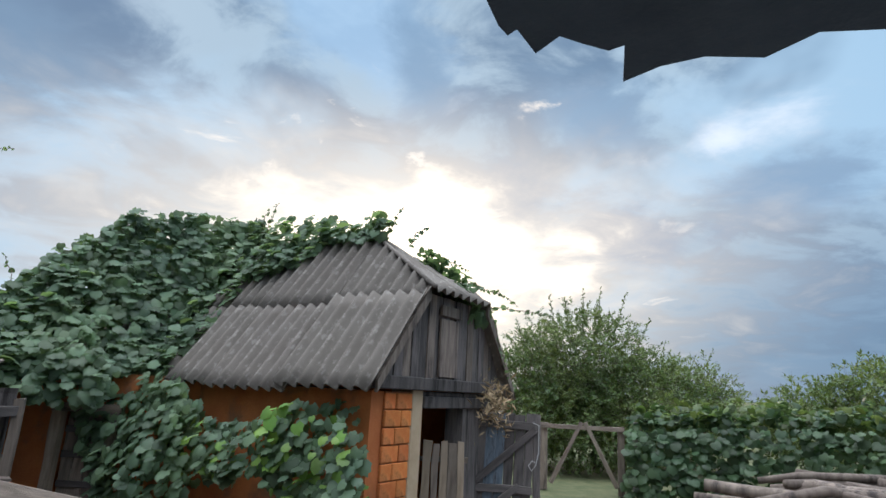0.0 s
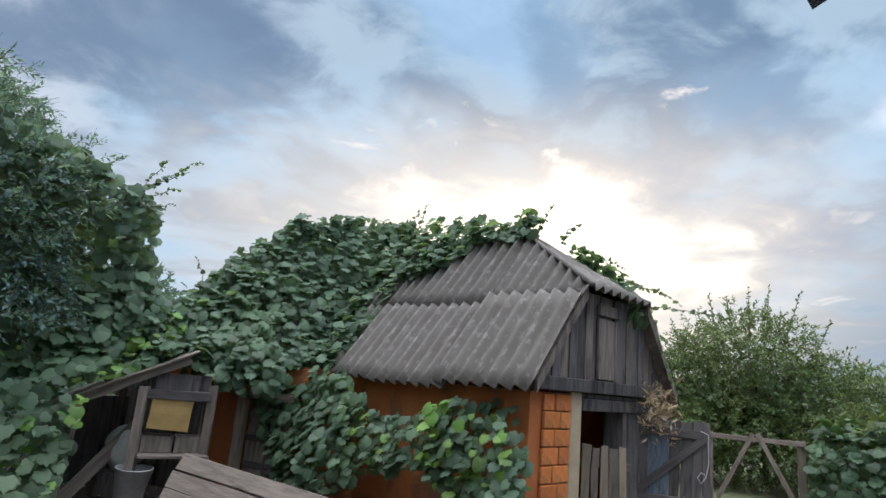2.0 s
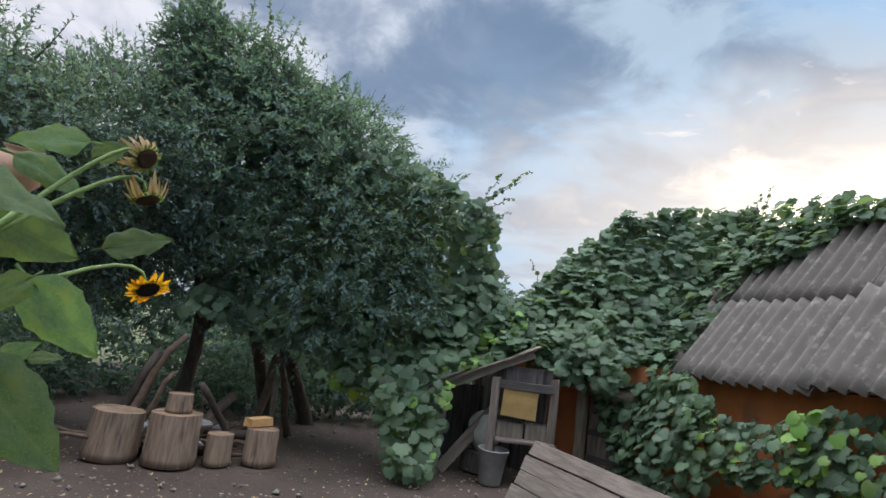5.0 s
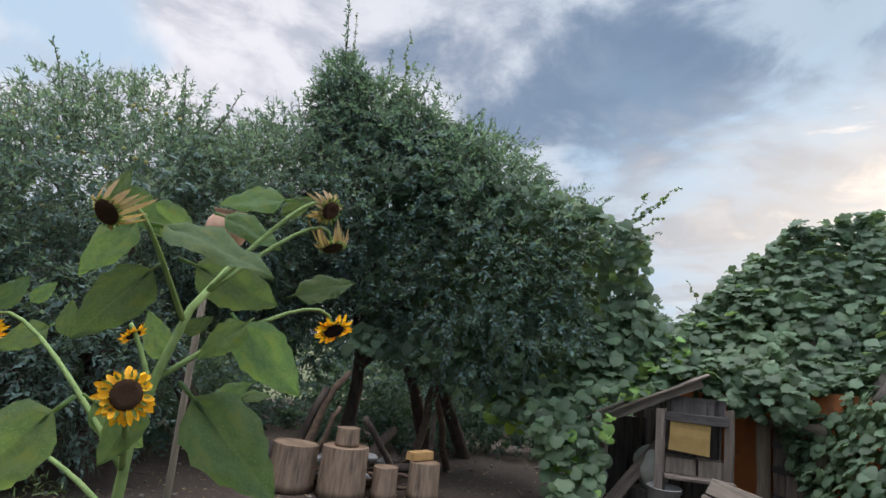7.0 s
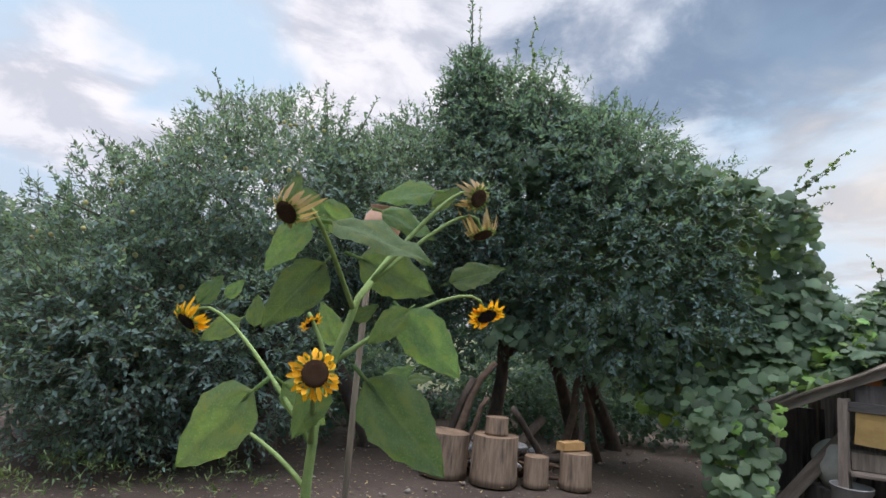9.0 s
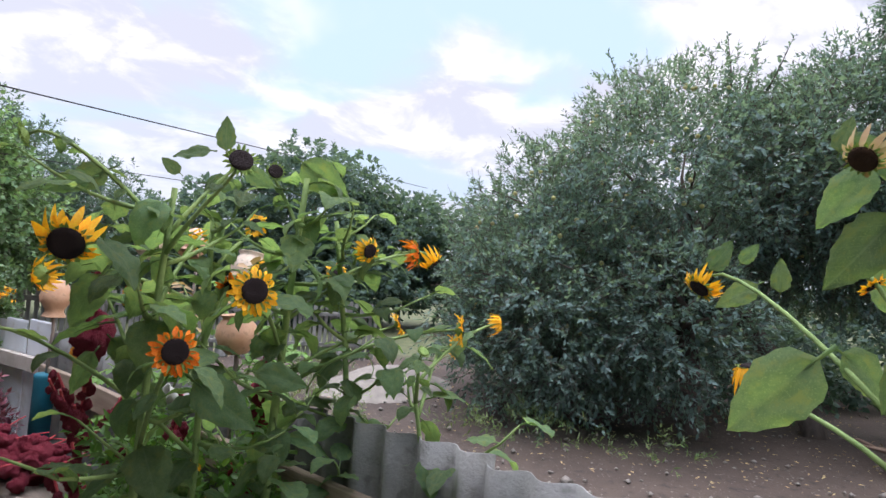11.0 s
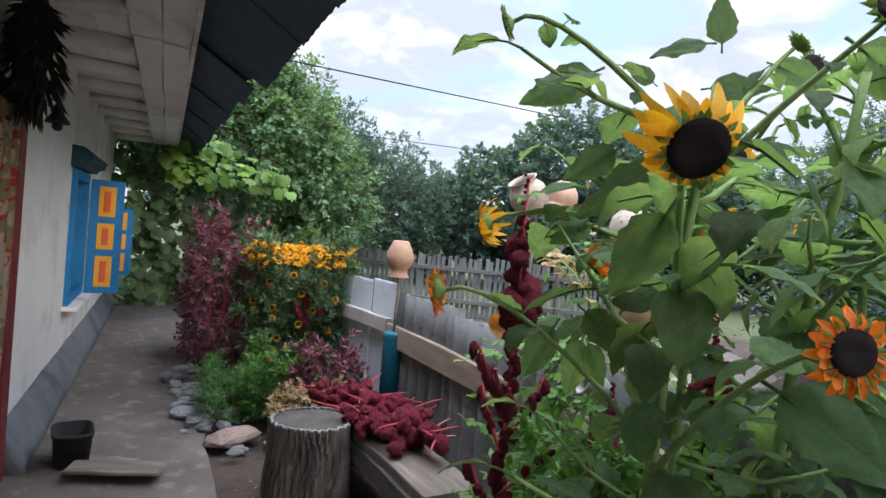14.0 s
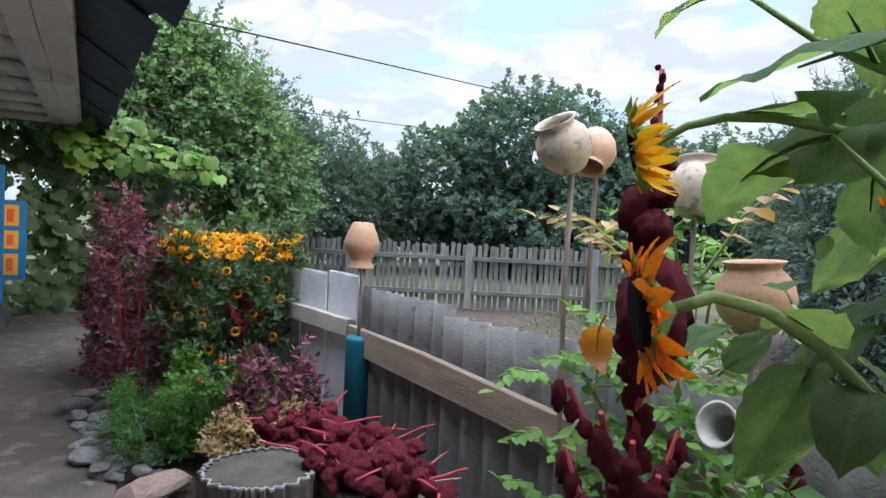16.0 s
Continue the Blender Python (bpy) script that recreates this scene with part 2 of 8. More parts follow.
CREAM = material("cream_plaster", ((0.42, 0.32, 0.20), (0.50, 0.40, 0.27)), 5, 0.9, 0.4, 50)
WHITEWASH = material("whitewash", ((0.74, 0.73, 0.70), (0.82, 0.81, 0.79)), 1.6, 0.92, 0.6, 25, stain=(0.58, 0.55, 0.50), stain_scale=1.4)
SOFFIT = material("whitewashed_board", ((0.76, 0.76, 0.73), (0.84, 0.835, 0.81)), 3.0, 0.9, 0.5, 30, stain=(0.55, 0.52, 0.46), stain_scale=1.5, stretch=(1.5, 0.6, 1), objects=0.08)
PLINTH = material("grey_plinth", ((0.13, 0.14, 0.155), (0.20, 0.21, 0.225)), 4, 0.9, 0.5, 40, stain=(0.09, 0.09, 0.09))
FELT = material("roofing_felt", ((0.050, 0.076, 0.108), (0.076, 0.110, 0.148)), 3, 0.72, 0.5, 60)
CONCRETE = material("worn_concrete", ((0.130, 0.107, 0.092), (0.190, 0.160, 0.140), (0.25, 0.22, 0.195)), 1.6, 0.9, 0.5, 50, stain=(0.10, 0.088, 0.08), stain_scale=0.9)
BLUE = material("blue_paint", ((0.015, 0.17, 0.42), (0.02, 0.22, 0.50)), 6, 0.5, 0.2, 40, stain=(0.02, 0.14, 0.33))
YELLOW = material("orange_yellow_paint", ((0.80, 0.36, 0.03), (0.86, 0.42, 0.05)), 6, 0.55, 0.2, 40)
CORAL = material("coral_paint", ((0.66, 0.115, 0.045), (0.72, 0.15, 0.06)), 6, 0.6, 0.2, 40)
DKGREEN = material("dark_teal_paint", ((0.02, 0.06, 0.08), (0.03, 0.09, 0.11)), 6, 0.6, 0.3, 40)
REDPAINT = material("dark_red_paint", ((0.15, 0.022, 0.026), (0.22, 0.035, 0.036)), 6, 0.55, 0.3, 30)
TEALPOST = material("teal_paint", ((0.010, 0.125, 0.185), (0.018, 0.17, 0.24)), 5, 0.55, 0.3, 30, stain=(0.02, 0.09, 0.12), stain_scale=4)
CLAY = material("fired_clay", ((0.46, 0.27, 0.165), (0.56, 0.36, 0.24)), 5, 0.6, 0.3, 40, stain=(0.36, 0.22, 0.14), stain_scale=5)
CLAY_PALE = material("pale_clay", ((0.52, 0.42, 0.32), (0.62, 0.52, 0.42)), 5, 0.55, 0.3, 40, stain=(0.24, 0.24, 0.19), stain_scale=6)
CLAY_DARK = material("glazed_green_clay", ((0.10, 0.12, 0.075), (0.20, 0.20, 0.13)), 6, 0.35, 0.2, 40)
CLAY_PINK = material("pinkish_clay", ((0.56, 0.33, 0.23), (0.64, 0.42, 0.31)), 5, 0.6, 0.3, 40)
ENAMEL = material("white_enamel", ((0.36, 0.37, 0.33), (0.46, 0.47, 0.42)), 5, 0.35, 0.1, 30)
ZINC = material("galvanised_steel", ((0.24, 0.24, 0.235), (0.34, 0.34, 0.33)), 6, 0.5, 0.2, 30, metal=0.35, stain=(0.22, 0.21, 0.19))
STONE = material("field_stone", ((0.27, 0.28, 0.285), (0.45, 0.46, 0.46)), 7, 0.9, 0.8, 40, objects=0.2)
REDSTONE = material("reddish_stone", ((0.34, 0.24, 0.20), (0.46, 0.35, 0.30)), 7, 0.9, 0.8, 30)
STEM = material("green_stem", ((0.16, 0.25, 0.08), (0.24, 0.34, 0.12)), 20, 0.7, 0.4, 120)
REDSTEM = material("red_stem", ((0.36, 0.035, 0.05), (0.48, 0.07, 0.08)), 14, 0.6, 0.3, 90)
VINESTEM = material("vine_stem", ((0.12, 0.08, 0.06), (0.19, 0.13, 0.09)), 14, 0.9, 0.5, 60)
AMARANTH = material("amaranth_bloom", ((0.15, 0.014, 0.030), (0.27, 0.026, 0.048), (0.36, 0.05, 0.075)), 22, 0.95, 1.0, 160, island=0.22)
PETAL = material("yellow_petal", ((0.84, 0.40, 0.012), (0.90, 0.54, 0.025)), 14, 0.6, 0.2, 90, island=0.14, through_light=0.3)
PETAL_ORANGE = material("orange_petal", ((0.70, 0.15, 0.010), (0.80, 0.25, 0.015)), 14, 0.6, 0.2, 90, island=0.14, through_light=0.3)
DISC = material("dark_disc", ((0.014, 0.010, 0.014), (0.045, 0.028, 0.026)), 60, 0.95, 1.0, 220)
DISC_BROWN = material("brown_disc", ((0.055, 0.028, 0.016), (0.15, 0.075, 0.03)), 60, 0.95, 1.0, 220)
CALYX = material("calyx_green", ((0.13, 0.23, 0.06), (0.24, 0.34, 0.09)), 20, 0.7, 0.3, 90, through_light=0.2, island=0.1)
APPLEFRUIT = material("pale_apple", ((0.36, 0.38, 0.12), (0.50, 0.42, 0.20)), 8, 0.4, 0, 30, island=0.15)
HAY = material("dry_straw", ((0.30, 0.22, 0.12), (0.42, 0.33, 0.20)), 10, 0.9, 0.3, 80, island=0.3)
BLACK = material("black_rubber", ((0.012, 0.012, 0.013), (0.03, 0.03, 0.032)), 8, 0.6, 0.3, 40)
BLACKWIRE = material("wire_black", ((0.012, 0.012, 0.014), (0.02, 0.02, 0.022)), 8, 0.6, 0)
NEST = material("dark_mud", ((0.02, 0.018, 0.016), (0.06, 0.048, 0.04)), 20, 0.98, 1.0, 60)
SAND = material("pale_sand", ((0.20, 0.18, 0.155), (0.27, 0.245, 0.21)), 8, 0.95, 0.6, 60)
PINKROPE = material("pale_cord", ((0.45, 0.45, 0.44), (0.58, 0.58, 0.56)), 20, 0.9, 0)


def cloth_material():
    m = bpy.data.materials.new("flowered_curtain")
    m.use_nodes = True
    k = Nodes(m.node_tree)
    b = m.node_tree.nodes["Principled BSDF"]
    p = k.add("ShaderNodeTexCoord").outputs["Object"]
    c = k.mix(k.step(k.noise(p, 9, 2, 0.5, 0.6), 0.50, 0.54), (0.52, 0.45, 0.34), (0.30, 0.27, 0.13))
    c = k.mix(k.step(k.noise(p, 13, 2, 0.5, 1.2), 0.55, 0.58), c, (0.50, 0.06, 0.05))
    c = k.mix(k.step(k.noise(p, 24, 3, 0.5, 1.0), 0.60, 0.64), c, (0.62, 0.42, 0.35))
    k.put(b.inputs["Base Color"], c)
    b.inputs["Roughness"].default_value = 0.95
    return m


CURTAIN = cloth_material()


def ground_material():
    m = bpy.data.materials.new("yard_earth")
    m.use_nodes = True
    k = Nodes(m.node_tree)
    b = m.node_tree.nodes["Principled BSDF"]
    p = k.add("ShaderNodeTexCoord").outputs["Object"]
    sep = k.add("ShaderNodeSeparateXYZ")
    m.node_tree.links.new(p, sep.inputs[0])
    x, y = sep.outputs[0], sep.outputs[1]
    soil = k.mix(k.step(k.noise(p, 0.7, 6, 0.6), 0.35, 0.65), (0.056, 0.040, 0.031), (0.088, 0.064, 0.049))
    soil = k.mix(k.step(k.noise(p, 9, 6, 0.65), 0.52, 0.70), soil, (0.042, 0.031, 0.027))
    soil = k.mix(k.step(k.noise(p, 34, 3, 0.5), 0.66, 0.70), soil, (0.22, 0.19, 0.155))
    grass = k.mix(k.step(k.noise(p, 3, 6, 0.7), 0.35, 0.65), (0.065, 0.085, 0.032), (0.12, 0.125, 0.058))
    wob = k.math("MULTIPLY", k.math("SUBTRACT", k.noise(p, 0.6, 4), 0.5), 2.5)
    g1 = k.step(k.math("ADD", y, wob), 8.5, 9.8)
    g2 = k.step(k.math("ADD", k.math("MULTIPLY", k.math("ADD", x, k.math("MULTIPLY", y, 0.6)), -1.0), wob), 13.2, 14.6)
    c = k.mix(k.math("MAXIMUM", g1, g2), soil, grass)
    k.put(b.inputs["Base Color"], c)
    b.inputs["Roughness"].default_value = 0.95
    bp = k.add("ShaderNodeBump")
    bp.inputs["Strength"].default_value, bp.inputs["Distance"].default_value = 0.7, 0.02
    k.put(bp.inputs["Height"], k.noise(p, 14, 7, 0.65))
    k.put(b.inputs["Normal"], bp.outputs[0])
    return m


GROUND = ground_material()


# ---- builders ----
def part(name, bm, mat, parent=None, label="", smooth=False):
    """Link a bmesh as one mesh object, at the pose of its thing."""
    me = bpy.data.meshes.new(name)
    bm.to_mesh(me)
    bm.free()
    return hang(name, me, mat, parent, label, smooth)


def hang(name, me, mat, parent=None, label="", smooth=False, at=None):
    if not me.materials:
        for x in (mat if isinstance(mat, (list, tuple)) else [mat]):
            me.materials.append(x)
    if smooth:
        me.polygons.foreach_set("use_smooth", [True] * len(me.polygons))
    ob = new(name, me)
    if parent:
        ob.parent = parent
    if at is not None:
        ob.matrix_basis = at
    if label:
        tagged(ob, label)
    return ob


def thing(name, m, label, category, group="", kind=""):
    ob = new(name)
    ob.empty_display_size = 0.1
    ob.matrix_basis = m
    return tagged(ob, label, category, group, kind)


def box(bm, x0, y0, z0, x1, y1, z1, bevel=0.0, m=None):
    ps = [(x, y, z) for x in (x0, x1) for y in (y0, y1) for z in (z0, z1)]
    vs = [bm.verts.new(m @ Vector(p) if m else p) for p in ps]
    fs = [bm.faces.new([vs[i] for i in f]) for f in ((0, 1, 3, 2), (4, 6, 7, 5), (0, 4, 5, 1), (2, 3, 7, 6), (0, 2, 6, 4), (1, 5, 7, 3))]
    if bevel:
        es = list({e for f in fs for e in f.edges})
        bmesh.ops.bevel(bm, geom=es, offset=bevel, segments=1, affect="EDGES")
    return vs


def board_mesh(w, t, l, seed=0, nick=0.004, name="board"):
    """A board along z with worn, slightly crooked edges, w wide (x), t thick (y), l long."""
    r = random.Random(seed)
    bm = bmesh.new()
    n = 4
    rings = []
    for i in range(n + 1):
        z = l * i / n
        dx, dy = r.uniform(-nick, nick), r.uniform(-nick, nick)
        ww = w / 2 + r.uniform(-nick, nick)
        c = min(0.004, t / 4)
        ring = [(-ww + c, -t / 2), (ww - c, -t / 2), (ww, -t / 2 + c), (ww, t / 2 - c), (ww - c, t / 2), (-ww + c, t / 2), (-ww, t / 2 - c), (-ww, -t / 2 + c)]
        rings.append([bm.verts.new((x + dx, y + dy, z + (r.uniform(-nick, nick) * 2 if i in (0, n) else 0))) for x, y in ring])
    for a, b in zip(rings, rings[1:]):
        for j in range(8):
            bm.faces.new((a[j], a[(j + 1) % 8], b[(j + 1) % 8], b[j]))
    bm.faces.new(rings[0][::-1])
    bm.faces.new(rings[-1])
    me = bpy.data.meshes.new(name)
    bm.to_mesh(me)
    bm.free()
    return me


def tube(bm, pts, radii, sides=7, caps=True):
    pts = [Vector(p) for p in pts]
    if not isinstance(radii, (list, tuple)):
        radii = [radii] * len(pts)
    rings = []
    side = Vector((1, 0, 0.13)).normalized()
    for i, p in enumerate(pts):
        d = (pts[min(i + 1, len(pts) - 1)] - pts[max(i - 1, 0)]).normalized()
        side = (side - d * side.dot(d))
        side = side.normalized() if side.length > 1e-4 else d.orthogonal().normalized()
        up = d.cross(side)
        rings.append([bm.verts.new(p + (side * math.cos(a) + up * math.sin(a)) * radii[i]) for a in (2 * math.pi * j / sides for j in range(sides))])
    for a, b in zip(rings, rings[1:]):
        for j in range(sides):
            bm.faces.new((a[j], a[(j + 1) % sides], b[(j + 1) % sides], b[j]))
    if caps:
        bm.faces.new(rings[0][::-1])
        bm.faces.new(rings[-1])


def lathe(bm, profile, sides=28, wobble=0.0, seed=0, closed=True):
    """Turn a profile of (radius, z) round the z axis."""
    r = random.Random(seed)
    ph = [r.uniform(0, 6.28) for _ in range(3)]
    rings = []
    for rad, z in profile:
        rings.append([bm.verts.new((rad * (1 + wobble * math.sin(2 * a + ph[0]) + wobble * 0.6 * math.sin(5 * a + ph[1])) * math.cos(a),
                                    rad * (1 + wobble * math.sin(2 * a + ph[0]) + wobble * 0.6 * math.sin(5 * a + ph[1])) * math.sin(a), z))
                      for a in (2 * math.pi * j / sides for j in range(sides))])
    for a, b in zip(rings, rings[1:]):
        for j in range(sides):
            bm.faces.new((a[j], a[(j + 1) % sides], b[(j + 1) % sides], b[j]))
    if closed:
        bm.faces.new(rings[0][::-1])
        bm.faces.new(rings[-1])


def bend(a, b, sag=0.0, n=6, seed=0, wild=0.0):
    r = random.Random(seed)
    a, b = Vector(a), Vector(b)
    out = []
    for i in range(n + 1):
        u = i / n
        p = a.lerp(b, u) + Vector((0, 0, 4 * u * (1 - u) * sag))
        if 0 < i < n:
            p += Vector((r.uniform(-1, 1), r.uniform(-1, 1), r.uniform(-1, 1))) * wild
        out.append(p)
    return out


def raw_mesh(name, verts, faces):
    """A mesh from arrays: verts n x 3, faces m x k (k corners each)."""
    me = bpy.data.meshes.new(name)
    verts, faces = np.asarray(verts, np.float32), np.asarray(faces, np.int32)
    k = faces.shape[1]
    me.vertices.add(len(verts))
    me.vertices.foreach_set("co", verts.ravel())
    me.loops.add(faces.size)
    me.loops.foreach_set("vertex_index", faces.ravel())
    me.polygons.add(len(faces))
    me.polygons.foreach_set("loop_start", np.arange(0, faces.size, k, dtype=np.int32))
    me.update(calc_edges=True)
    return me


MESHES = {}


def shared(me, mat):
    """The same mesh with another material, made once."""
    key = (me.name, mat.name)
    if key not in MESHES:
        m = me.copy()
        m.name = me.name.split(".")[0]
        m.materials.clear()
        m.materials.append(mat)
        MESHES[key] = m
    return MESHES[key]


# leaf outlines, base at the origin, growing along y
def fan(outline, centre):
    v = [centre] + outline
    n = len(outline)
    return np.array(v, float), np.array([(0, 1 + i, 1 + (i + 1) % n) for i in range(n)])


LEAF_OVAL = (np.array([(0, 0, 0), (0.24, 0.40, 0.06), (0, 1, -0.05), (-0.24, 0.40, 0.06), (0, 0.45, -0.03)], float), np.array([(0, 1, 4), (1, 2, 4), (2, 3, 4), (3, 0, 4)]))
LEAF_BROAD = (np.array([(0, 0, 0), (0.34, 0.30, 0.07), (0.28, 0.68, 0.02), (0, 1, -0.1), (-0.28, 0.68, 0.02), (-0.34, 0.30, 0.07), (0, 0.45, -0.03)], float),
              np.array([(0, 1, 6), (1, 2, 6), (2, 3, 6), (3, 4, 6), (4, 5, 6), (5, 0, 6)]))
LEAF_GRAPE = fan([(0, 0.06, 0), (0.32, -0.08, -0.05), (0.46, 0.13, 0.0), (0.55, 0.36, -0.08), (0.43, 0.54, 0.0), (0.34, 0.78, -0.06), (0.16, 0.82, 0.0), (0, 1.0, -0.12),
                  (-0.16, 0.82, 0.0), (-0.34, 0.78, -0.06), (-0.43, 0.54, 0.0), (-0.55, 0.36, -0.08), (-0.46, 0.13, 0.0), (-0.32, -0.08, -0.05)], (0, 0.38, 0.07))
LEAF_SLIM = (np.array([(0, 0, 0), (0.10, 0.4, 0.02), (0, 1, -0.06), (-0.10, 0.4, 0.02)], float), np.array([(0, 1, 3), (1, 2, 3)]))


def leaves(name, shape, pos, along, normal, size, mat, parent=None, label="", kind=""):
    """Many leaves as one mesh: each at pos, growing along, facing normal."""
    v, f = shape
    y = along / np.linalg.norm(along, axis=1, keepdims=True)
    z = normal - (normal * y).sum(1, keepdims=True) * y
    z /= np.linalg.norm(z, axis=1, keepdims=True) + 1e-9
    x = np.cross(y, z)
    s = np.asarray(size)[:, None, None]
    out = pos[:, None, :] + s * (v[None, :, 0:1] * x[:, None, :] + v[None, :, 1:2] * y[:, None, :] + v[None, :, 2:3] * z[:, None, :])
    faces = (f[None] + (np.arange(len(pos)) * len(v))[:, None, None]).reshape(-1, f.shape[1])
    ob = hang(name, raw_mesh(name, out.reshape(-1, 3), faces), mat, parent, label)
    if kind:
        ob["kind"] = kind
    return ob


def unit(n, rs):
    v = rs.normal(size=(n, 3))
    return v / np.linalg.norm(v, axis=1, keepdims=True)


def lumps(p, freq, seed):
    """Smooth noise in about -1..1 from a few sines, for arrays of points."""
    rs = np.random.RandomState(seed)
    out = np.zeros(len(p))
    for i in range(6):
        k = rs.normal(size=3) * freq * (1 + 0.5 * i)
        out += np.sin(p @ k + rs.uniform(0, 6.28)) / (1 + 0.5 * i)
    return out / 2.2


def sprays(blobs, n, seed, inner=0.45, up=0.5, lump=0.22):
    """Starts and directions of leafy twigs in and on ellipsoids (centre, radii, share)."""
    rs = np.random.RandomState(seed)
    pos, out = [], []
    w = np.array([b[2] if len(b) > 2 else b[1][0] * b[1][1] + b[1][0] * b[1][2] for b in blobs], float)
    w /= w.sum()
    for (c, r, *_), share in zip(blobs, w):
        m = int(n * share)
        d = unit(m, rs)
        rad = (inner + (1 - inner) * rs.uniform(size=m) ** 0.45) * (1 + lump * lumps(d * 3, 1.6, seed + len(pos)))
        p = np.array(c) + d * np.array(r) * rad[:, None]
        pos.append(p)
        out.append(d + np.array((0, 0, up * 0.5)) + unit(m, rs) * 0.95)
    pos, out = np.concatenate(pos), np.concatenate(out)
    keep = pos[:, 2] > 0.08
    return pos[keep], out[keep] / np.linalg.norm(out[keep], axis=1, keepdims=True)


def twig_leaves(pos, out, seed, per=9, length=0.3, leaf=0.07, droop=0.25):
    """Leaves set in turn along each twig; returns arrays for leaves()."""
    rs = np.random.RandomState(seed)
    n = len(pos)
    side = np.cross(out, unit(n, rs))
    side /= np.linalg.norm(side, axis=1, keepdims=True) + 1e-9
    other = np.cross(out, side)
    P, A, N, S = [], [], [], []
    L = length * rs.uniform(0.6, 1.2, n)[:, None]
    for j in range(per):
        u = (j + 0.7) / per
        ang = 2.4 * j
        w = side * math.cos(ang) + other * math.sin(ang)
        p = pos + out * L * u - np.array((0, 0, 1)) * (u * u * L * droop)
        P.append(p)
        A.append(w * 0.9 + out * (0.5 + u) - np.array((0, 0, droop)) + unit(n, rs) * 0.3)
        N.append(out * 0.5 + np.array((0, 0, 0.8)) + unit(n, rs) * 0.6)
        S.append(leaf * rs.uniform(0.6, 1.15, n) * (1.1 - 0.4 * u))
    return np.concatenate(P), np.concatenate(A), np.concatenate(N), np.concatenate(S)


def twig_mesh(pos, out, length, radius, seed):
    """Thin three-sided shoots."""
    n = len(pos)
    rs = np.random.RandomState(seed)
    a = np.cross(out, unit(n, rs))
    a /= np.linalg.norm(a, axis=1, keepdims=True) + 1e-9
    b = np.cross(out, a)
    ring = [a, -0.5 * a + 0.87 * b, -0.5 * a - 0.87 * b]
    v = np.stack([pos + r * radius for r in ring] + [pos + out * length + r * radius * 0.4 for r in ring], 1)
    f = np.array([(0, 1, 4, 3), (1, 2, 5, 4), (2, 0, 3, 5)])
    return raw_mesh("twigs", v.reshape(-1, 3), (f[None] + (np.arange(n) * 6)[:, None, None]).reshape(-1, 4))


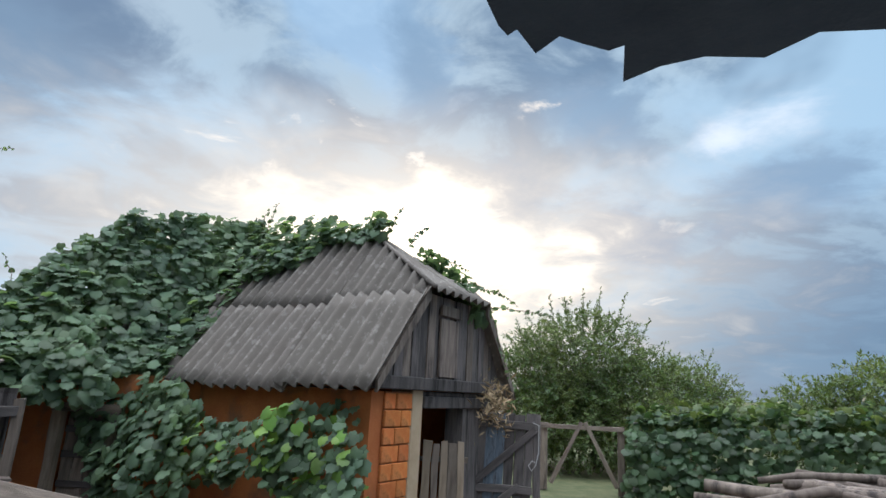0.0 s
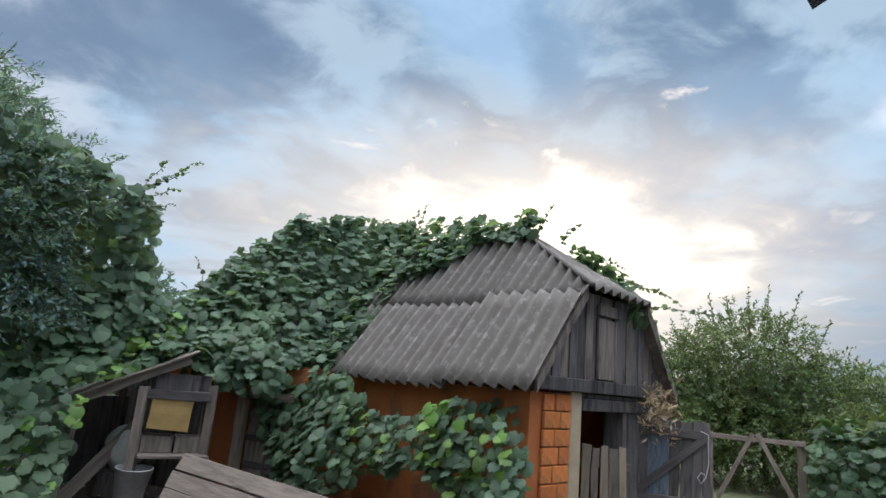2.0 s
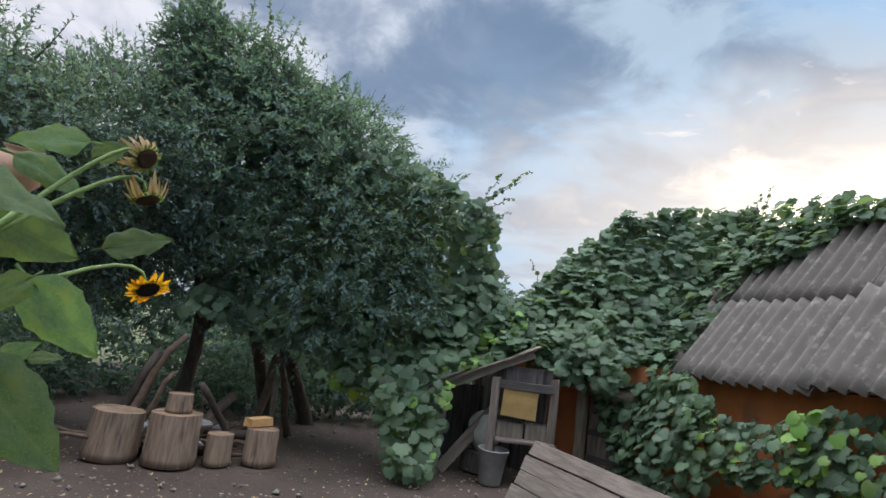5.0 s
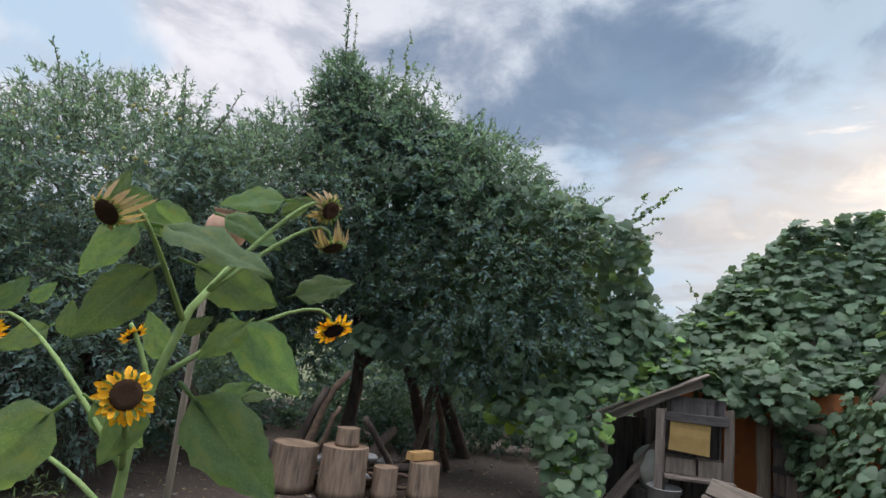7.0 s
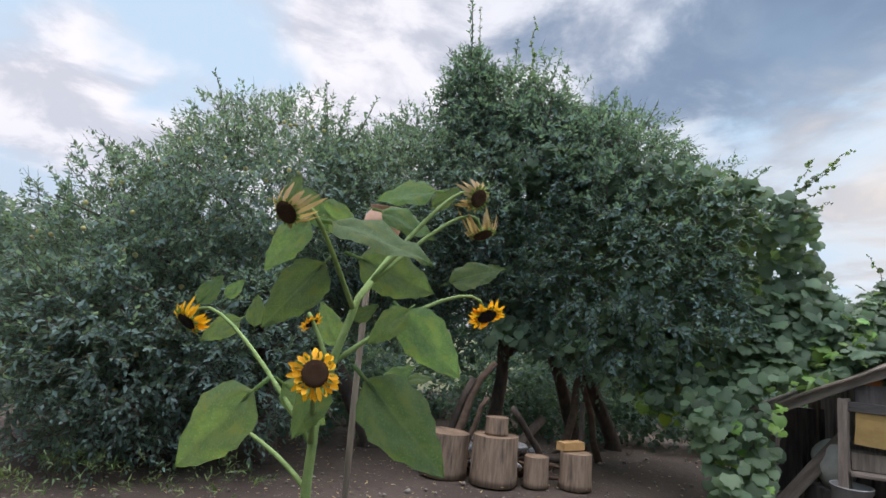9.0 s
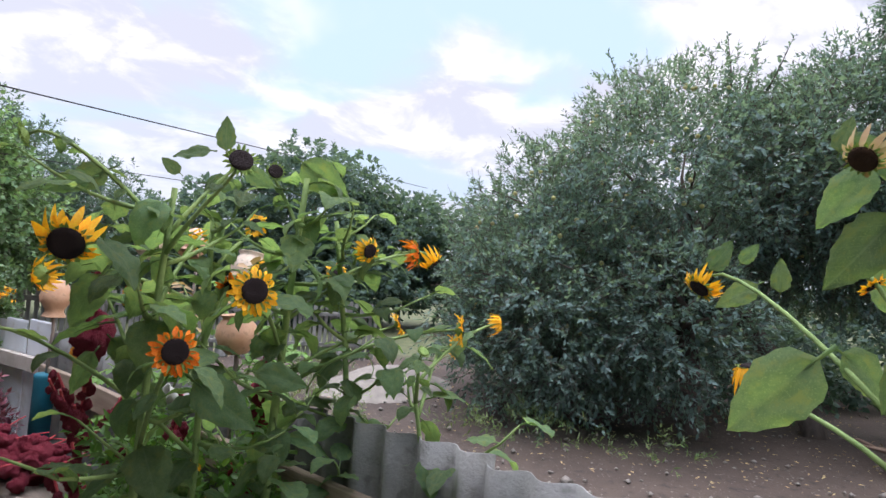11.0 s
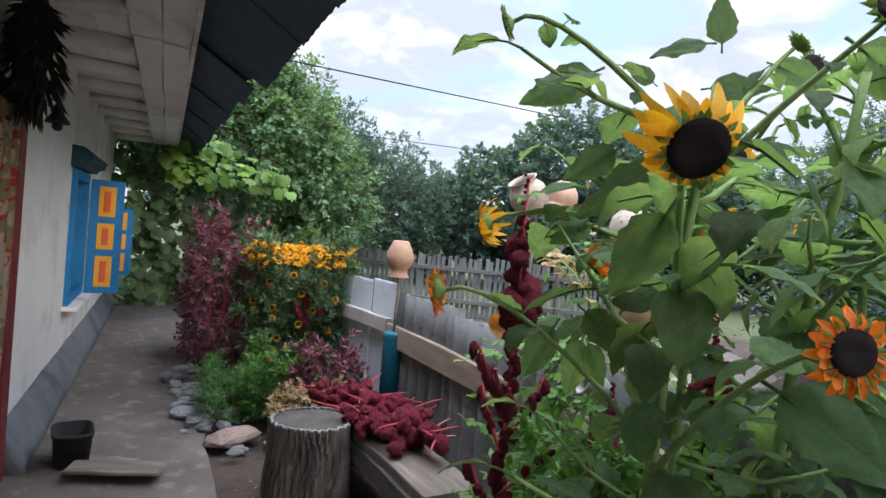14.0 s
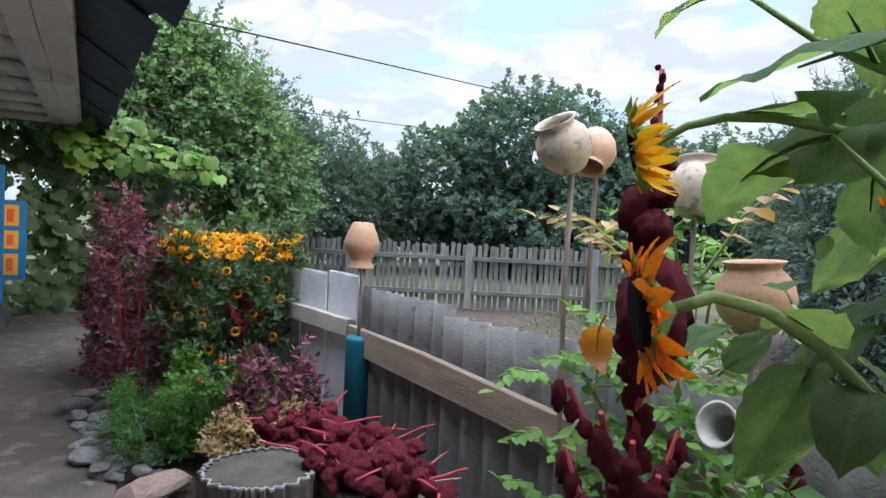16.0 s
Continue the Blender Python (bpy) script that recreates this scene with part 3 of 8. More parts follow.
def tree(name, base, blobs, twigs, leaf, mats, label, category="tree", trunks=None, shape=LEAF_OVAL, seed=1, per=9, length=0.3, inner=0.45, shoots=(), group="", bark=None, trunk_r=0.11, droop=0.25, lump=0.22):
    """A tree: tapered trunks, limbs into each part of the crown, and leaves on twigs. shoots: (foot, top) of long upright sprays."""
    t = thing(name, Matrix.Translation(base), label, category, group)
    b0 = Vector(base)
    bm = bmesh.new()
    for i, foot in enumerate(trunks or [base]):
        foot = Vector(foot) - b0
        top = Vector(blobs[0][0]) - b0
        mid = foot.lerp(top, 0.55) + Vector((0.08 * i, -0.1, 0))
        tube(bm, [foot - Vector((0, 0, 0.1)), foot + Vector((0, 0, 0.1)), foot.lerp(mid, 0.5) + Vector((0.05, 0.04, 0)), mid, top], [trunk_r * 1.5, trunk_r * 1.05, trunk_r * 0.85, trunk_r * 0.65, trunk_r * 0.2], 9)
    part("trunk", bm, bark or BARK, t, smooth=True)
    feet = [Vector(f) - b0 for f in (trunks or [base])]
    for i, (c, r, *_) in enumerate(blobs):
        foot = feet[i % len(feet)]
        top0 = Vector(blobs[0][0]) - b0
        start = foot.lerp(top0, 0.35 + 0.05 * (i % 4))
        bm = bmesh.new()
        cc = Vector(c) - b0
        tube(bm, bend(start, cc + Vector((0, 0, r[2] * 0.4)), 0.1, 5, seed + i, 0.06), [trunk_r * 0.5, trunk_r * 0.42, trunk_r * 0.34, trunk_r * 0.26, trunk_r * 0.18, trunk_r * 0.08], 6)
        for j in range(5):
            a = 2 * math.pi * (j + i * 0.37) / 5
            e = cc + Vector((math.cos(a) * r[0] * 0.8, math.sin(a) * r[1] * 0.8, r[2] * (0.1 + 0.12 * j)))
            tube(bm, bend(start.lerp(cc, 0.5), e, 0.1, 4, seed + i * 7 + j, 0.07), [trunk_r * 0.28, trunk_r * 0.2, trunk_r * 0.15, trunk_r * 0.1, 0.006], 5)
        part("limb", bm, bark or BARK, t, smooth=True)
    local = [((c[0] - base[0], c[1] - base[1], c[2] - base[2]), r, *s) for c, r, *s in blobs]
    pos, out = sprays(local, twigs, seed, inner, lump=lump)
    hang("twig", twig_mesh(pos, out, length, 0.004, seed), bark or BARK, t)["kind"] = "stuff"
    leaves("crown", shape, *twig_leaves(pos, out, seed, per, length, leaf, droop), mats, t)["kind"] = "stuff"
    if shoots:
        P, A, N, S = [], [], [], []
        rs = np.random.RandomState(seed + 5)
        bm = bmesh.new()
        for foot, top in shoots:
            f, e = np.array(foot) - np.array(base), np.array(top) - np.array(base)
            tube(bm, [tuple(f), tuple((f + e) / 2 + 0.02), tuple(e)], [0.012, 0.008, 0.003], 5)
            m = max(8, int(np.linalg.norm(e - f) / (leaf * 0.20)))
            u = np.linspace(0, 1, m)[:, None]
            p = f + (e - f) * u
            w = unit(m, rs)
            P.append(p)
            A.append(w + (e - f) / np.linalg.norm(e - f) * 0.9)
            N.append(unit(m, rs) + np.array((0, 0, 0.5)))
            S.append(leaf * rs.uniform(0.7, 1.2, m) * (1.15 - 0.5 * u[:, 0]))
        part("shoot", bm, bark or BARK, t)["kind"] = "stuff"
        leaves("shoot_leaves", shape, np.concatenate(P), np.concatenate(A), np.concatenate(N), np.concatenate(S), mats, t)["kind"] = "stuff"
    return t


def patch_points(low, high, n, rs, bulge=0.0):
    """Random points and normals on the surface ruled between two lines of as many points."""
    low, high = np.array(low, float), np.array(high, float)
    k = len(low) - 1
    seg = np.array([np.linalg.norm(low[i + 1] - low[i]) + np.linalg.norm(high[i + 1] - high[i]) for i in range(k)])
    i = rs.choice(k, n, p=seg / seg.sum())
    u, v = rs.uniform(size=(n, 1)), rs.uniform(size=(n, 1))
    a, b = low[i] * (1 - u) + low[i + 1] * u, high[i] * (1 - u) + high[i + 1] * u
    p = a * (1 - v) + b * v
    nrm = np.cross(low[i + 1] - low[i] + high[i + 1] - high[i], b - a)
    nrm /= np.linalg.norm(nrm, axis=1, keepdims=True) + 1e-9
    return p + nrm * bulge * 4 * v * (1 - v), nrm


def vine_layer(name, patches, density, leaf, mat, parent, seed, thick=0.16, face=None, lump=0.1, shape=None):
    """Overlapping leaves, hanging, in uneven cushions over the given surfaces (low line, high line, bulge)."""
    rs = np.random.RandomState(seed)
    P, N = [], []
    for low, high, bulge in patches:
        lo, hi = np.array(low, float), np.array(high, float)
        area = sum(0.5 * (np.linalg.norm(lo[i + 1] - lo[i]) + np.linalg.norm(hi[i + 1] - hi[i])) * 0.5 * (np.linalg.norm(hi[i] - lo[i]) + np.linalg.norm(hi[i + 1] - lo[i + 1])) for i in range(len(lo) - 1))
        p, nn = patch_points(low, high, int(area * density), rs, bulge)
        if face is not None:
            nn *= np.where((nn * (np.array(face) - p)).sum(1, keepdims=True) < 0, -1, 1)
        P.append(p)
        N.append(nn)
    P, N = np.concatenate(P), np.concatenate(N)
    n = len(P)
    P = P + N * (rs.uniform(0, thick, n)[:, None] + lump * lumps(P, 3.2, seed)[:, None] + lump * 0.6 * lumps(P, 8.0, seed + 1)[:, None]) + rs.normal(size=(n, 3)) * 0.02
    along = np.array((0, 0, -0.75)) + N * 0.45 + unit(n, rs) * 0.55
    nrm = N * 0.9 + np.array((0, 0, 0.55)) + unit(n, rs) * 0.38
    P[:, 2] = np.maximum(P[:, 2], 0.05)
    if parent is not None:
        P = P - np.array(parent.matrix_basis.translation)
    return leaves(name, shape or LEAF_GRAPE, P, along, nrm, leaf * rs.uniform(0.55, 1.2, n), mat, parent, kind="stuff")


def tendrils(tips, parent, mat, seed, leaf=0.075, shape=LEAF_GRAPE):
    """Free shoots that stand out of a vine: (foot, tip)."""
    rs = np.random.RandomState(seed)
    o = np.array(parent.matrix_basis.translation)
    bm = bmesh.new()
    P, A, N, S = [], [], [], []
    for i, (f, e) in enumerate(tips):
        f, e = np.array(f, float) - o, np.array(e, float) - o
        pts = bend(f, e, 0.06, 5, seed + i, 0.03)
        tube(bm, pts, [0.006, 0.005, 0.005, 0.004, 0.003, 0.002], 4)
        L = np.linalg.norm(e - f)
        m = max(6, int(L / 0.035))
        for j in range(m):
            u = (j + 0.5) / m
            a = pts[min(4, int(u * 5))].lerp(pts[min(5, int(u * 5) + 1)], u * 5 - int(u * 5))
            P.append(np.array(a))
            A.append(unit(1, rs)[0] + np.array((0, 0, -0.2)))
            N.append(unit(1, rs)[0] + np.array((0, 0, 0.7)))
            S.append(leaf * rs.uniform(0.6, 1.1) * (1.15 - 0.6 * u))
    part("tendril", bm, VINESTEM, parent)["kind"] = "stuff"
    leaves("tendril_leaves", shape, np.array(P), np.array(A), np.array(N), np.array(S), mat, parent, kind="stuff")


def slate_mesh(name, width, length, pitch=0.15, amp=0.024, thick=0.007, seed=0, ragged=0.0):
    """Corrugated sheet: waves across x, length along y, standing up in z."""
    r = random.Random(seed)
    nx, ny = int(round(width / pitch)) * 8, 6
    width = nx / 8 * pitch
    V, F = [], []
    for s in (0, 1):
        for j in range(ny + 1):
            for i in range(nx + 1):
                x = width * i / nx
                yy = length * j / ny
                if j == ny and ragged:
                    yy += ragged * math.sin(x * 3 + seed) + ragged * 0.5 * noise.noise((x * 9, seed, 0))
                V.append((x, yy, amp * math.cos(2 * math.pi * x / pitch) - s * thick + 0.004 * noise.noise((x * 2, yy * 2, seed))))
    w = nx + 1
    off = w * (ny + 1)
    for j in range(ny):
        for i in range(nx):
            a = j * w + i
            F.append((a, a + 1, a + w + 1, a + w))
            F.append((off + a, off + a + w, off + a + w + 1, off + a + 1))
    for i in range(nx):
        F.append((i, off + i, off + i + 1, i + 1))
        a = ny * w + i
        F.append((a, a + 1, off + a + 1, off + a))
    for j in range(ny):
        a = j * w
        F.append((a, a + w, off + a + w, off + a))
        a = j * w + nx
        F.append((a, off + a, off + a + w, a + w))
    me = raw_mesh(name, V, F)
    me.polygons.foreach_set("use_smooth", [True] * len(me.polygons))
    return me


# ---- ground ----
def build_ground():
    n = 90
    xs = [math.copysign(abs(u) ** 3.2 * 900, u) + u * 22 for u in (2 * i / n - 1 for i in range(n + 1))]
    V = [(x - 2, y, 0.035 * noise.noise((x * 0.5, y * 0.5, 3)) * min(1, max(0, (math.hypot(x + 1.5, y + 2) - 5) / 3)) - 0.02 + max(0.0, math.hypot(x, y) - 120) * 0.012 * (0.6 + 0.8 * noise.noise((x * 0.004, y * 0.004, 1)) ** 2))
         for y in xs for x in xs]
    w = n + 1
    F = [(j * w + i, j * w + i + 1, (j + 1) * w + i + 1, (j + 1) * w + i) for j in range(n) for i in range(n)]
    ob = hang("ground", raw_mesh("ground", V, F), GROUND, smooth=True)
    tagged(ob, "trodden brown earth with scattered pebbles, grass farther off", "ground", kind="structure")


build_ground()

# ---- the house: x along the front wall away from the start, y into the house ----
HOUSE = Matrix(((-0.387, 0.922, 0, 1.18), (-0.922, -0.387, 0, 1.0), (0, 0, 1, 0), (0, 0, 0, 1)))
HL = 11.5


def hp(x, y, z=0.0):
    return HOUSE @ Vector((x, y, z))


def eave_y(x):
    return -1.10 if x < 6.4 else -1.03 + 0.02 * (x - 6.4)


def build_house():
    house = thing("house", HOUSE, "long low whitewashed village house with deep eaves", "house")
    # front wall round the openings: (x0, x1, z0, z1)
    door, win, win2 = (4.75, 5.95, 0.0, 1.78), (7.85, 8.66, 0.56, 1.58), (9.75, 10.5, 0.54, 1.34)
    def wall_piece(*b):
        bm = bmesh.new()
        box(bm, *b)
        part("front_wall", bm, WHITEWASH, house, "uneven whitewashed clay wall")

    x = 0.45
    for a, b, c, d in (door, win, win2):
        wall_piece(x, 0, 0, a, 0.35, 2.35)
        wall_piece(a, 0, d, b, 0.35, 2.35)
        if c > 0:
            wall_piece(a, 0, 0, b, 0.35, c)
        x = b
    wall_piece(x, 0, 0, HL, 0.35, 2.35)
    bm = bmesh.new()
    box(bm, 0.45, 0.35, 0, 0.75, 4.8, 2.35)
    box(bm, HL - 0.3, 0.35, 0, HL, 4.8, 2.35)
    box(bm, 0.45, 4.8, 0, HL, 5.1, 2.35)
    part("wall", bm, WHITEWASH, house)
    # sloped plinth
    bm = bmesh.new()
    n = 40
    for a, b in ((0.45, door[0] - 0.05), (door[1] + 0.1, HL)):
        rows = []
        for i in range(n + 1):
            xx = a + (b - a) * i / n
            w = 0.012 * noise.noise((xx * 3, 0, 0))
            rows.append([bm.verts.new(v) for v in ((xx, 0.03, 0), (xx, 0.03, 0.25 + w), (xx, -0.02, 0.235 + w), (xx, -0.11 + w, 0.07), (xx, -0.13 + w, 0.0))])
        for p, q in zip(rows, rows[1:]):
            for j in range(5):
                bm.faces.new((p[j], q[j], q[(j + 1) % 5], p[(j + 1) % 5]))
        bm.faces.new(rows[0])
        bm.faces.new(rows[-1][::-1])
    part("plinth", bm, PLINTH, house, "grey painted clay plinth", smooth=True)
    # soffit: boards under rafter ends
    fy = -0.70
    me = [board_mesh(0.150, 0.02, (HL - 0.85) / 4 + 0.06, s, 0.004, "soffit_board") for s in range(4)]
    wide = [board_mesh(0.142, 0.024, (HL - 0.85) / 4 - 0.004, 20 + s, 0.007, "soffit_board") for s in range(4)]
    for row, (yy, zz) in enumerate(((-0.035, 2.268), (-0.185, 2.262), (-0.335, 2.268), (-0.495, 2.218), (-0.640, 2.214))):
        for c in range(4):
            ob = hang("soffit_board", (me if row < 3 else wide)[(row + c) % 4], SOFFIT, house, at=Matrix.Translation((0.85 + c * (HL - 0.85) / 4, yy, zz + 0.004 * (c % 2))) @ pose(0, 0, 0, 0, 90, 0) @ pose(0, 0, 0, 0, 0, 90))
    bm = bmesh.new()
    tube(bm, [(0, 0.15, 2.235), (0, -0.2, 2.225), (0.01, -0.40, 2.22), (0.015, -0.435, 2.225)], [0.050, 0.046, 0.040, 0.022], 10)
    raft = part("rafter_end", bm, SOFFIT, house, "whitewashed round rafter end", smooth=True)
    raft.matrix_basis = Matrix.Translation((1.0, 0, 0))
    for i in range(1, 16):
        hang("rafter_end", raft.data, None, house, "whitewashed round rafter end", at=Matrix.Translation((1.0 + i * 0.68, 0.004 * (i % 3), -0.006 * (i % 2))))
    bm = bmesh.new()
    V0 = [(0.85, fy - 0.03, 2.190), (0, fy - 0.008, 2.190), (0, fy - 0.008, 2.375), (0, fy - 0.03, 2.375)]
    rows = []
    for i in range(41):
        xx = 0.85 + (HL - 0.85) * i / 40
        w = 0.02 * noise.noise((xx * 1.7, 1, 0))
        rows.append([bm.verts.new((xx, y, z + (w if z < 2.2 else 0))) for _, y, z in V0])
    for p, q in zip(rows, rows[1:]):
        for j in range(4):
            bm.faces.new((p[j], q[j], q[(j + 1) % 4], p[(j + 1) % 4]))
    bm.faces.new(rows[0])
    bm.faces.new(rows[-1][::-1])
    part("fascia", bm, SOFFIT, house, "warped whitewashed eaves board")
    # roof of felt-covered boards
    bm = bmesh.new()
    n = 60
    rows = []
    for i in range(n + 1):
        xx = 0.80 + (HL - 0.50) * i / n
        e = eave_y(xx) + 0.012 * noise.noise((xx * 8, 2, 0))
        sl = 0.62
        ring = [(xx, e, 2.16), (xx, 2.5, 2.16 + (2.5 - e) * sl), (xx, 5.9, 2.16 + (2.5 - e) * sl - 3.4 * sl)]
        rows.append([bm.verts.new(v) for v in ring] + [bm.verts.new((v[0], v[1], v[2] + 0.035)) for v in ring[::-1]])
    for p, q in zip(rows, rows[1:]):
        for j in range(6):
            bm.faces.new((p[j], p[(j + 1) % 6], q[(j + 1) % 6], q[j]))
    bm.faces.new(rows[0])
    bm.faces.new(rows[-1][::-1])
    part("roof", bm, FELT, house, "dark felt roof with deep eaves")
    # felt-covered sheets under the overhang, each a little above or below the next
    r = random.Random(4)
    x0 = 0.80
    i = 0
    while x0 < HL:
        wd = r.uniform(0.42, 0.62)
        bm = bmesh.new()
        e = eave_y(x0 + wd / 2)
        d = r.uniform(0.030, 0.052)
        drop = 0.012 + 0.012 * (i % 2)
        n2 = 12
        lo, lo2, hi, hi2 = [], [], [], []
        for k in range(n2 + 1):
            x = x0 + (wd + 0.012) * k / n2
            y = e - d + 0.004 * (k % 2) + 0.005 * noise.noise((x * 5, i, 0))
            y1 = -0.72
            lo.append(bm.verts.new((x, y, 2.16 + (y - e) * 0.62 - drop)))
            hi.append(bm.verts.new((x, y1, 2.16 + (y1 - e) * 0.62 - drop)))
            lo2.append(bm.verts.new(lo[-1].co + Vector((0, 0, 0.010))))
            hi2.append(bm.verts.new(hi[-1].co + Vector((0, 0, 0.010))))
        for k in range(n2):
            bm.faces.new((lo[k], hi[k], hi[k + 1], lo[k + 1]))
            bm.faces.new((lo2[k], lo2[k + 1], hi2[k + 1], hi2[k]))
            bm.faces.new((lo[k], lo[k + 1], lo2[k + 1], lo2[k]))
            bm.faces.new((hi[k], hi2[k], hi2[k + 1], hi[k + 1]))
        bm.faces.new((lo[0], lo2[0], hi2[0], hi[0]))
        bm.faces.new((lo[n2], hi[n2], hi2[n2], lo2[n2]))
        part("felt_strip", bm, FELT, house)
        x0 += wd
        i += 1
    # torn felt that hangs over the near end of the roof
    inv = HOUSE.inverted()
    rim = [(-0.02, 0.55), (0.06, 0.84), (0.09, 0.92), (0.11, 0.95), (0.125, 0.93), (0.17, 1.005), (0.205, 0.945), (0.25, 0.965), (0.305, 0.985), (0.33, 0.965), (0.365, 1.095), (0.42, 1.03), (0.49, 0.99), (0.60, 0.985), (0.65, 0.90), (0.78, 0.88), (1.3, 0.7), (1.25, 0.25), (0.15, 0.20)]
    bm = bmesh.new()
    lo = [bm.verts.new(inv @ Vector((x, y, 2.2 + (0.03 if i > 15 else 0)))) for i, (x, y) in enumerate(rim)]
    hi = [bm.verts.new(v.co + Vector((0, 0, 0.006))) for v in lo]
    bm.faces.new(lo)
    bm.faces.new(hi[::-1])
    for a in range(len(lo)):
        b2 = (a + 1) % len(lo)
        bm.faces.new((lo[a], hi[a], hi[b2], lo[b2]))
    part("torn_felt", bm, FELT, house, "torn dark roofing felt at the roof end")
    return house


build_house()


def panel(bm, x0, z0, x1, z1, y, t):
    box(bm, x0, y - t, z0, x1, y, z1)


def build_window(x0, x1, z0, z1, name):
    w = thing(name, HOUSE, "blue-framed window with open painted shutters", "window")
    bm = bmesh.new()
    for a, b, c, d in ((x0, x0 + 0.07, z0, z1), (x1 - 0.07, x1, z0, z1), (x0 + 0.07, x1 - 0.07, z0, z0 + 0.07), (x0 + 0.07, x1 - 0.07, z1 - 0.07, z1)):
        box(bm, a, -0.035, c, b, 0.10, d, 0.004)
    xm = (x0 + x1) / 2
    box(bm, xm - 0.025, 0.03, z0 + 0.07, xm + 0.025, 0.08, z1 - 0.07, 0.004)
    part("window_frame", bm, BLUE, w, "blue painted wooden frame")
    bm = bmesh.new()
    box(bm, x0 + 0.07, 0.05, z0 + 0.07, x1 - 0.07, 0.056, z1 - 0.07)
    glass = bpy.data.materials.get("window_glass")
    if not glass:
        glass = bpy.data.materials.new("window_glass")
        glass.use_nodes = True
        g = glass.node_tree.nodes["Principled BSDF"]
        g.inputs["Transmission Weight"].default_value, g.inputs["Roughness"].default_value = 1.0, 0.03
    part("pane", bm, glass, w)
    bm = bmesh.new()
    box(bm, x0 - 0.05, -0.10, z0 - 0.035, x1 + 0.05, 0.05, z0 - 0.002, 0.006)
    part("sill", bm, SOFFIT, w, "worn grey sill board")
    bm = bmesh.new()
    prof = [(0.0, 0), (-0.07, 0.0), (-0.09, 0.03), (-0.13, 0.045), (-0.15, 0.10), (-0.08, 0.15), (0.0, 0.16)]
    rows = [[bm.verts.new((x, y, z1 + 0.015 + z)) for y, z in prof] for x in (x0 - 0.09, x1 + 0.09)]
    for j in range(len(prof)):
        bm.faces.new((rows[0][j], rows[1][j], rows[1][(j + 1) % len(prof)], rows[0][(j + 1) % len(prof)]))
    bm.faces.new(rows[0])
    bm.faces.new(rows[1][::-1])
    part("cornice", bm, DKGREEN, w, "dark teal moulded cornice")
    # one shutter stands open, square to the wall at the far jamb
    for hinge, ang in ((x1, -86.0),):
        m = Matrix.Translation((hinge, -0.045, z0 + 0.0)) @ pose(0, 0, 0, 0, 0, ang)
        W, H = 0.26, z1 - z0 - 0.03
        bm = bmesh.new()
        box(bm, 0, -0.014, 0, W, 0.014, H, 0.003)
        s = hang("shutter", bpy.data.meshes.new("shutter"), BLUE, w, "blue shutter with three orange and red panels")
        bm.to_mesh(s.data)
        bm.free()
        s.matrix_basis = m
        hs = (0.06, 0.33), (0.39, 0.62), (0.68, 0.945)
        for lo, hi in hs:
            for sy in (-1, 1):
                bm = bmesh.new()
                box(bm, 0.065, sy * 0.014, lo * H, W - 0.065, sy * 0.022, hi * H, 0.002)
                part("panel", bm, YELLOW, s)
                bm = bmesh.new()
                box(bm, 0.105, sy * 0.022, lo * H + 0.04, W - 0.105, sy * 0.028, hi * H - 0.04, 0.002)
                part("centre_panel", bm, CORAL, s)
    return w


build_window(7.85, 8.66, 0.56, 1.58, "window_1")
build_window(9.75, 10.5, 0.54, 1.34, "window_2")


def build_door():
    d = thing("door_1", HOUSE, "open doorway with a dark red frame", "door")
    for x in (4.75, 5.88):
        bm = bmesh.new()
        box(bm, x, -0.05, 0.0, x + 0.14, 0.10, 1.84, 0.008)
        part("door_post", bm, REDPAINT, d, "dark red painted post")
    bm = bmesh.new()
    box(bm, 4.89, -0.005, 1.74, 5.88, 0.10, 1.84, 0.008)
    part("door_head", bm, DARKWOOD, d, "grey weathered head board")
    bm = bmesh.new()
    box(bm, 4.75, 0.16, 0.0, 6.0, 0.20, 1.78, 0.004)
    part("door_leaf", bm, REDPAINT, d, "dark red closed door leaf")
    # curtain with folds
    bm = bmesh.new()
    n, rows = 60, []
    for j in range(9):
        z = 1.72 - 1.66 * j / 8
        rows.append([bm.verts.new((5.16 + 0.70 * i / n, -0.02 + 0.028 * math.sin(i * 0.62 + 0.2 * j) + 0.01 * math.sin(i * 1.7), z)) for i in range(n + 1)])
    for p, q in zip(rows, rows[1:]):
        for i in range(n):
            bm.faces.new((p[i], q[i], q[i + 1], p[i + 1]))
    geo = bmesh.ops.solidify(bm, geom=list(bm.faces), thickness=0.003)
    c = part("door_curtain", bm, CURTAIN, None, smooth=True)
    c.matrix_basis = HOUSE
    tagged(c, "faded floral door curtain in red, cream and olive", "curtain")


build_door()


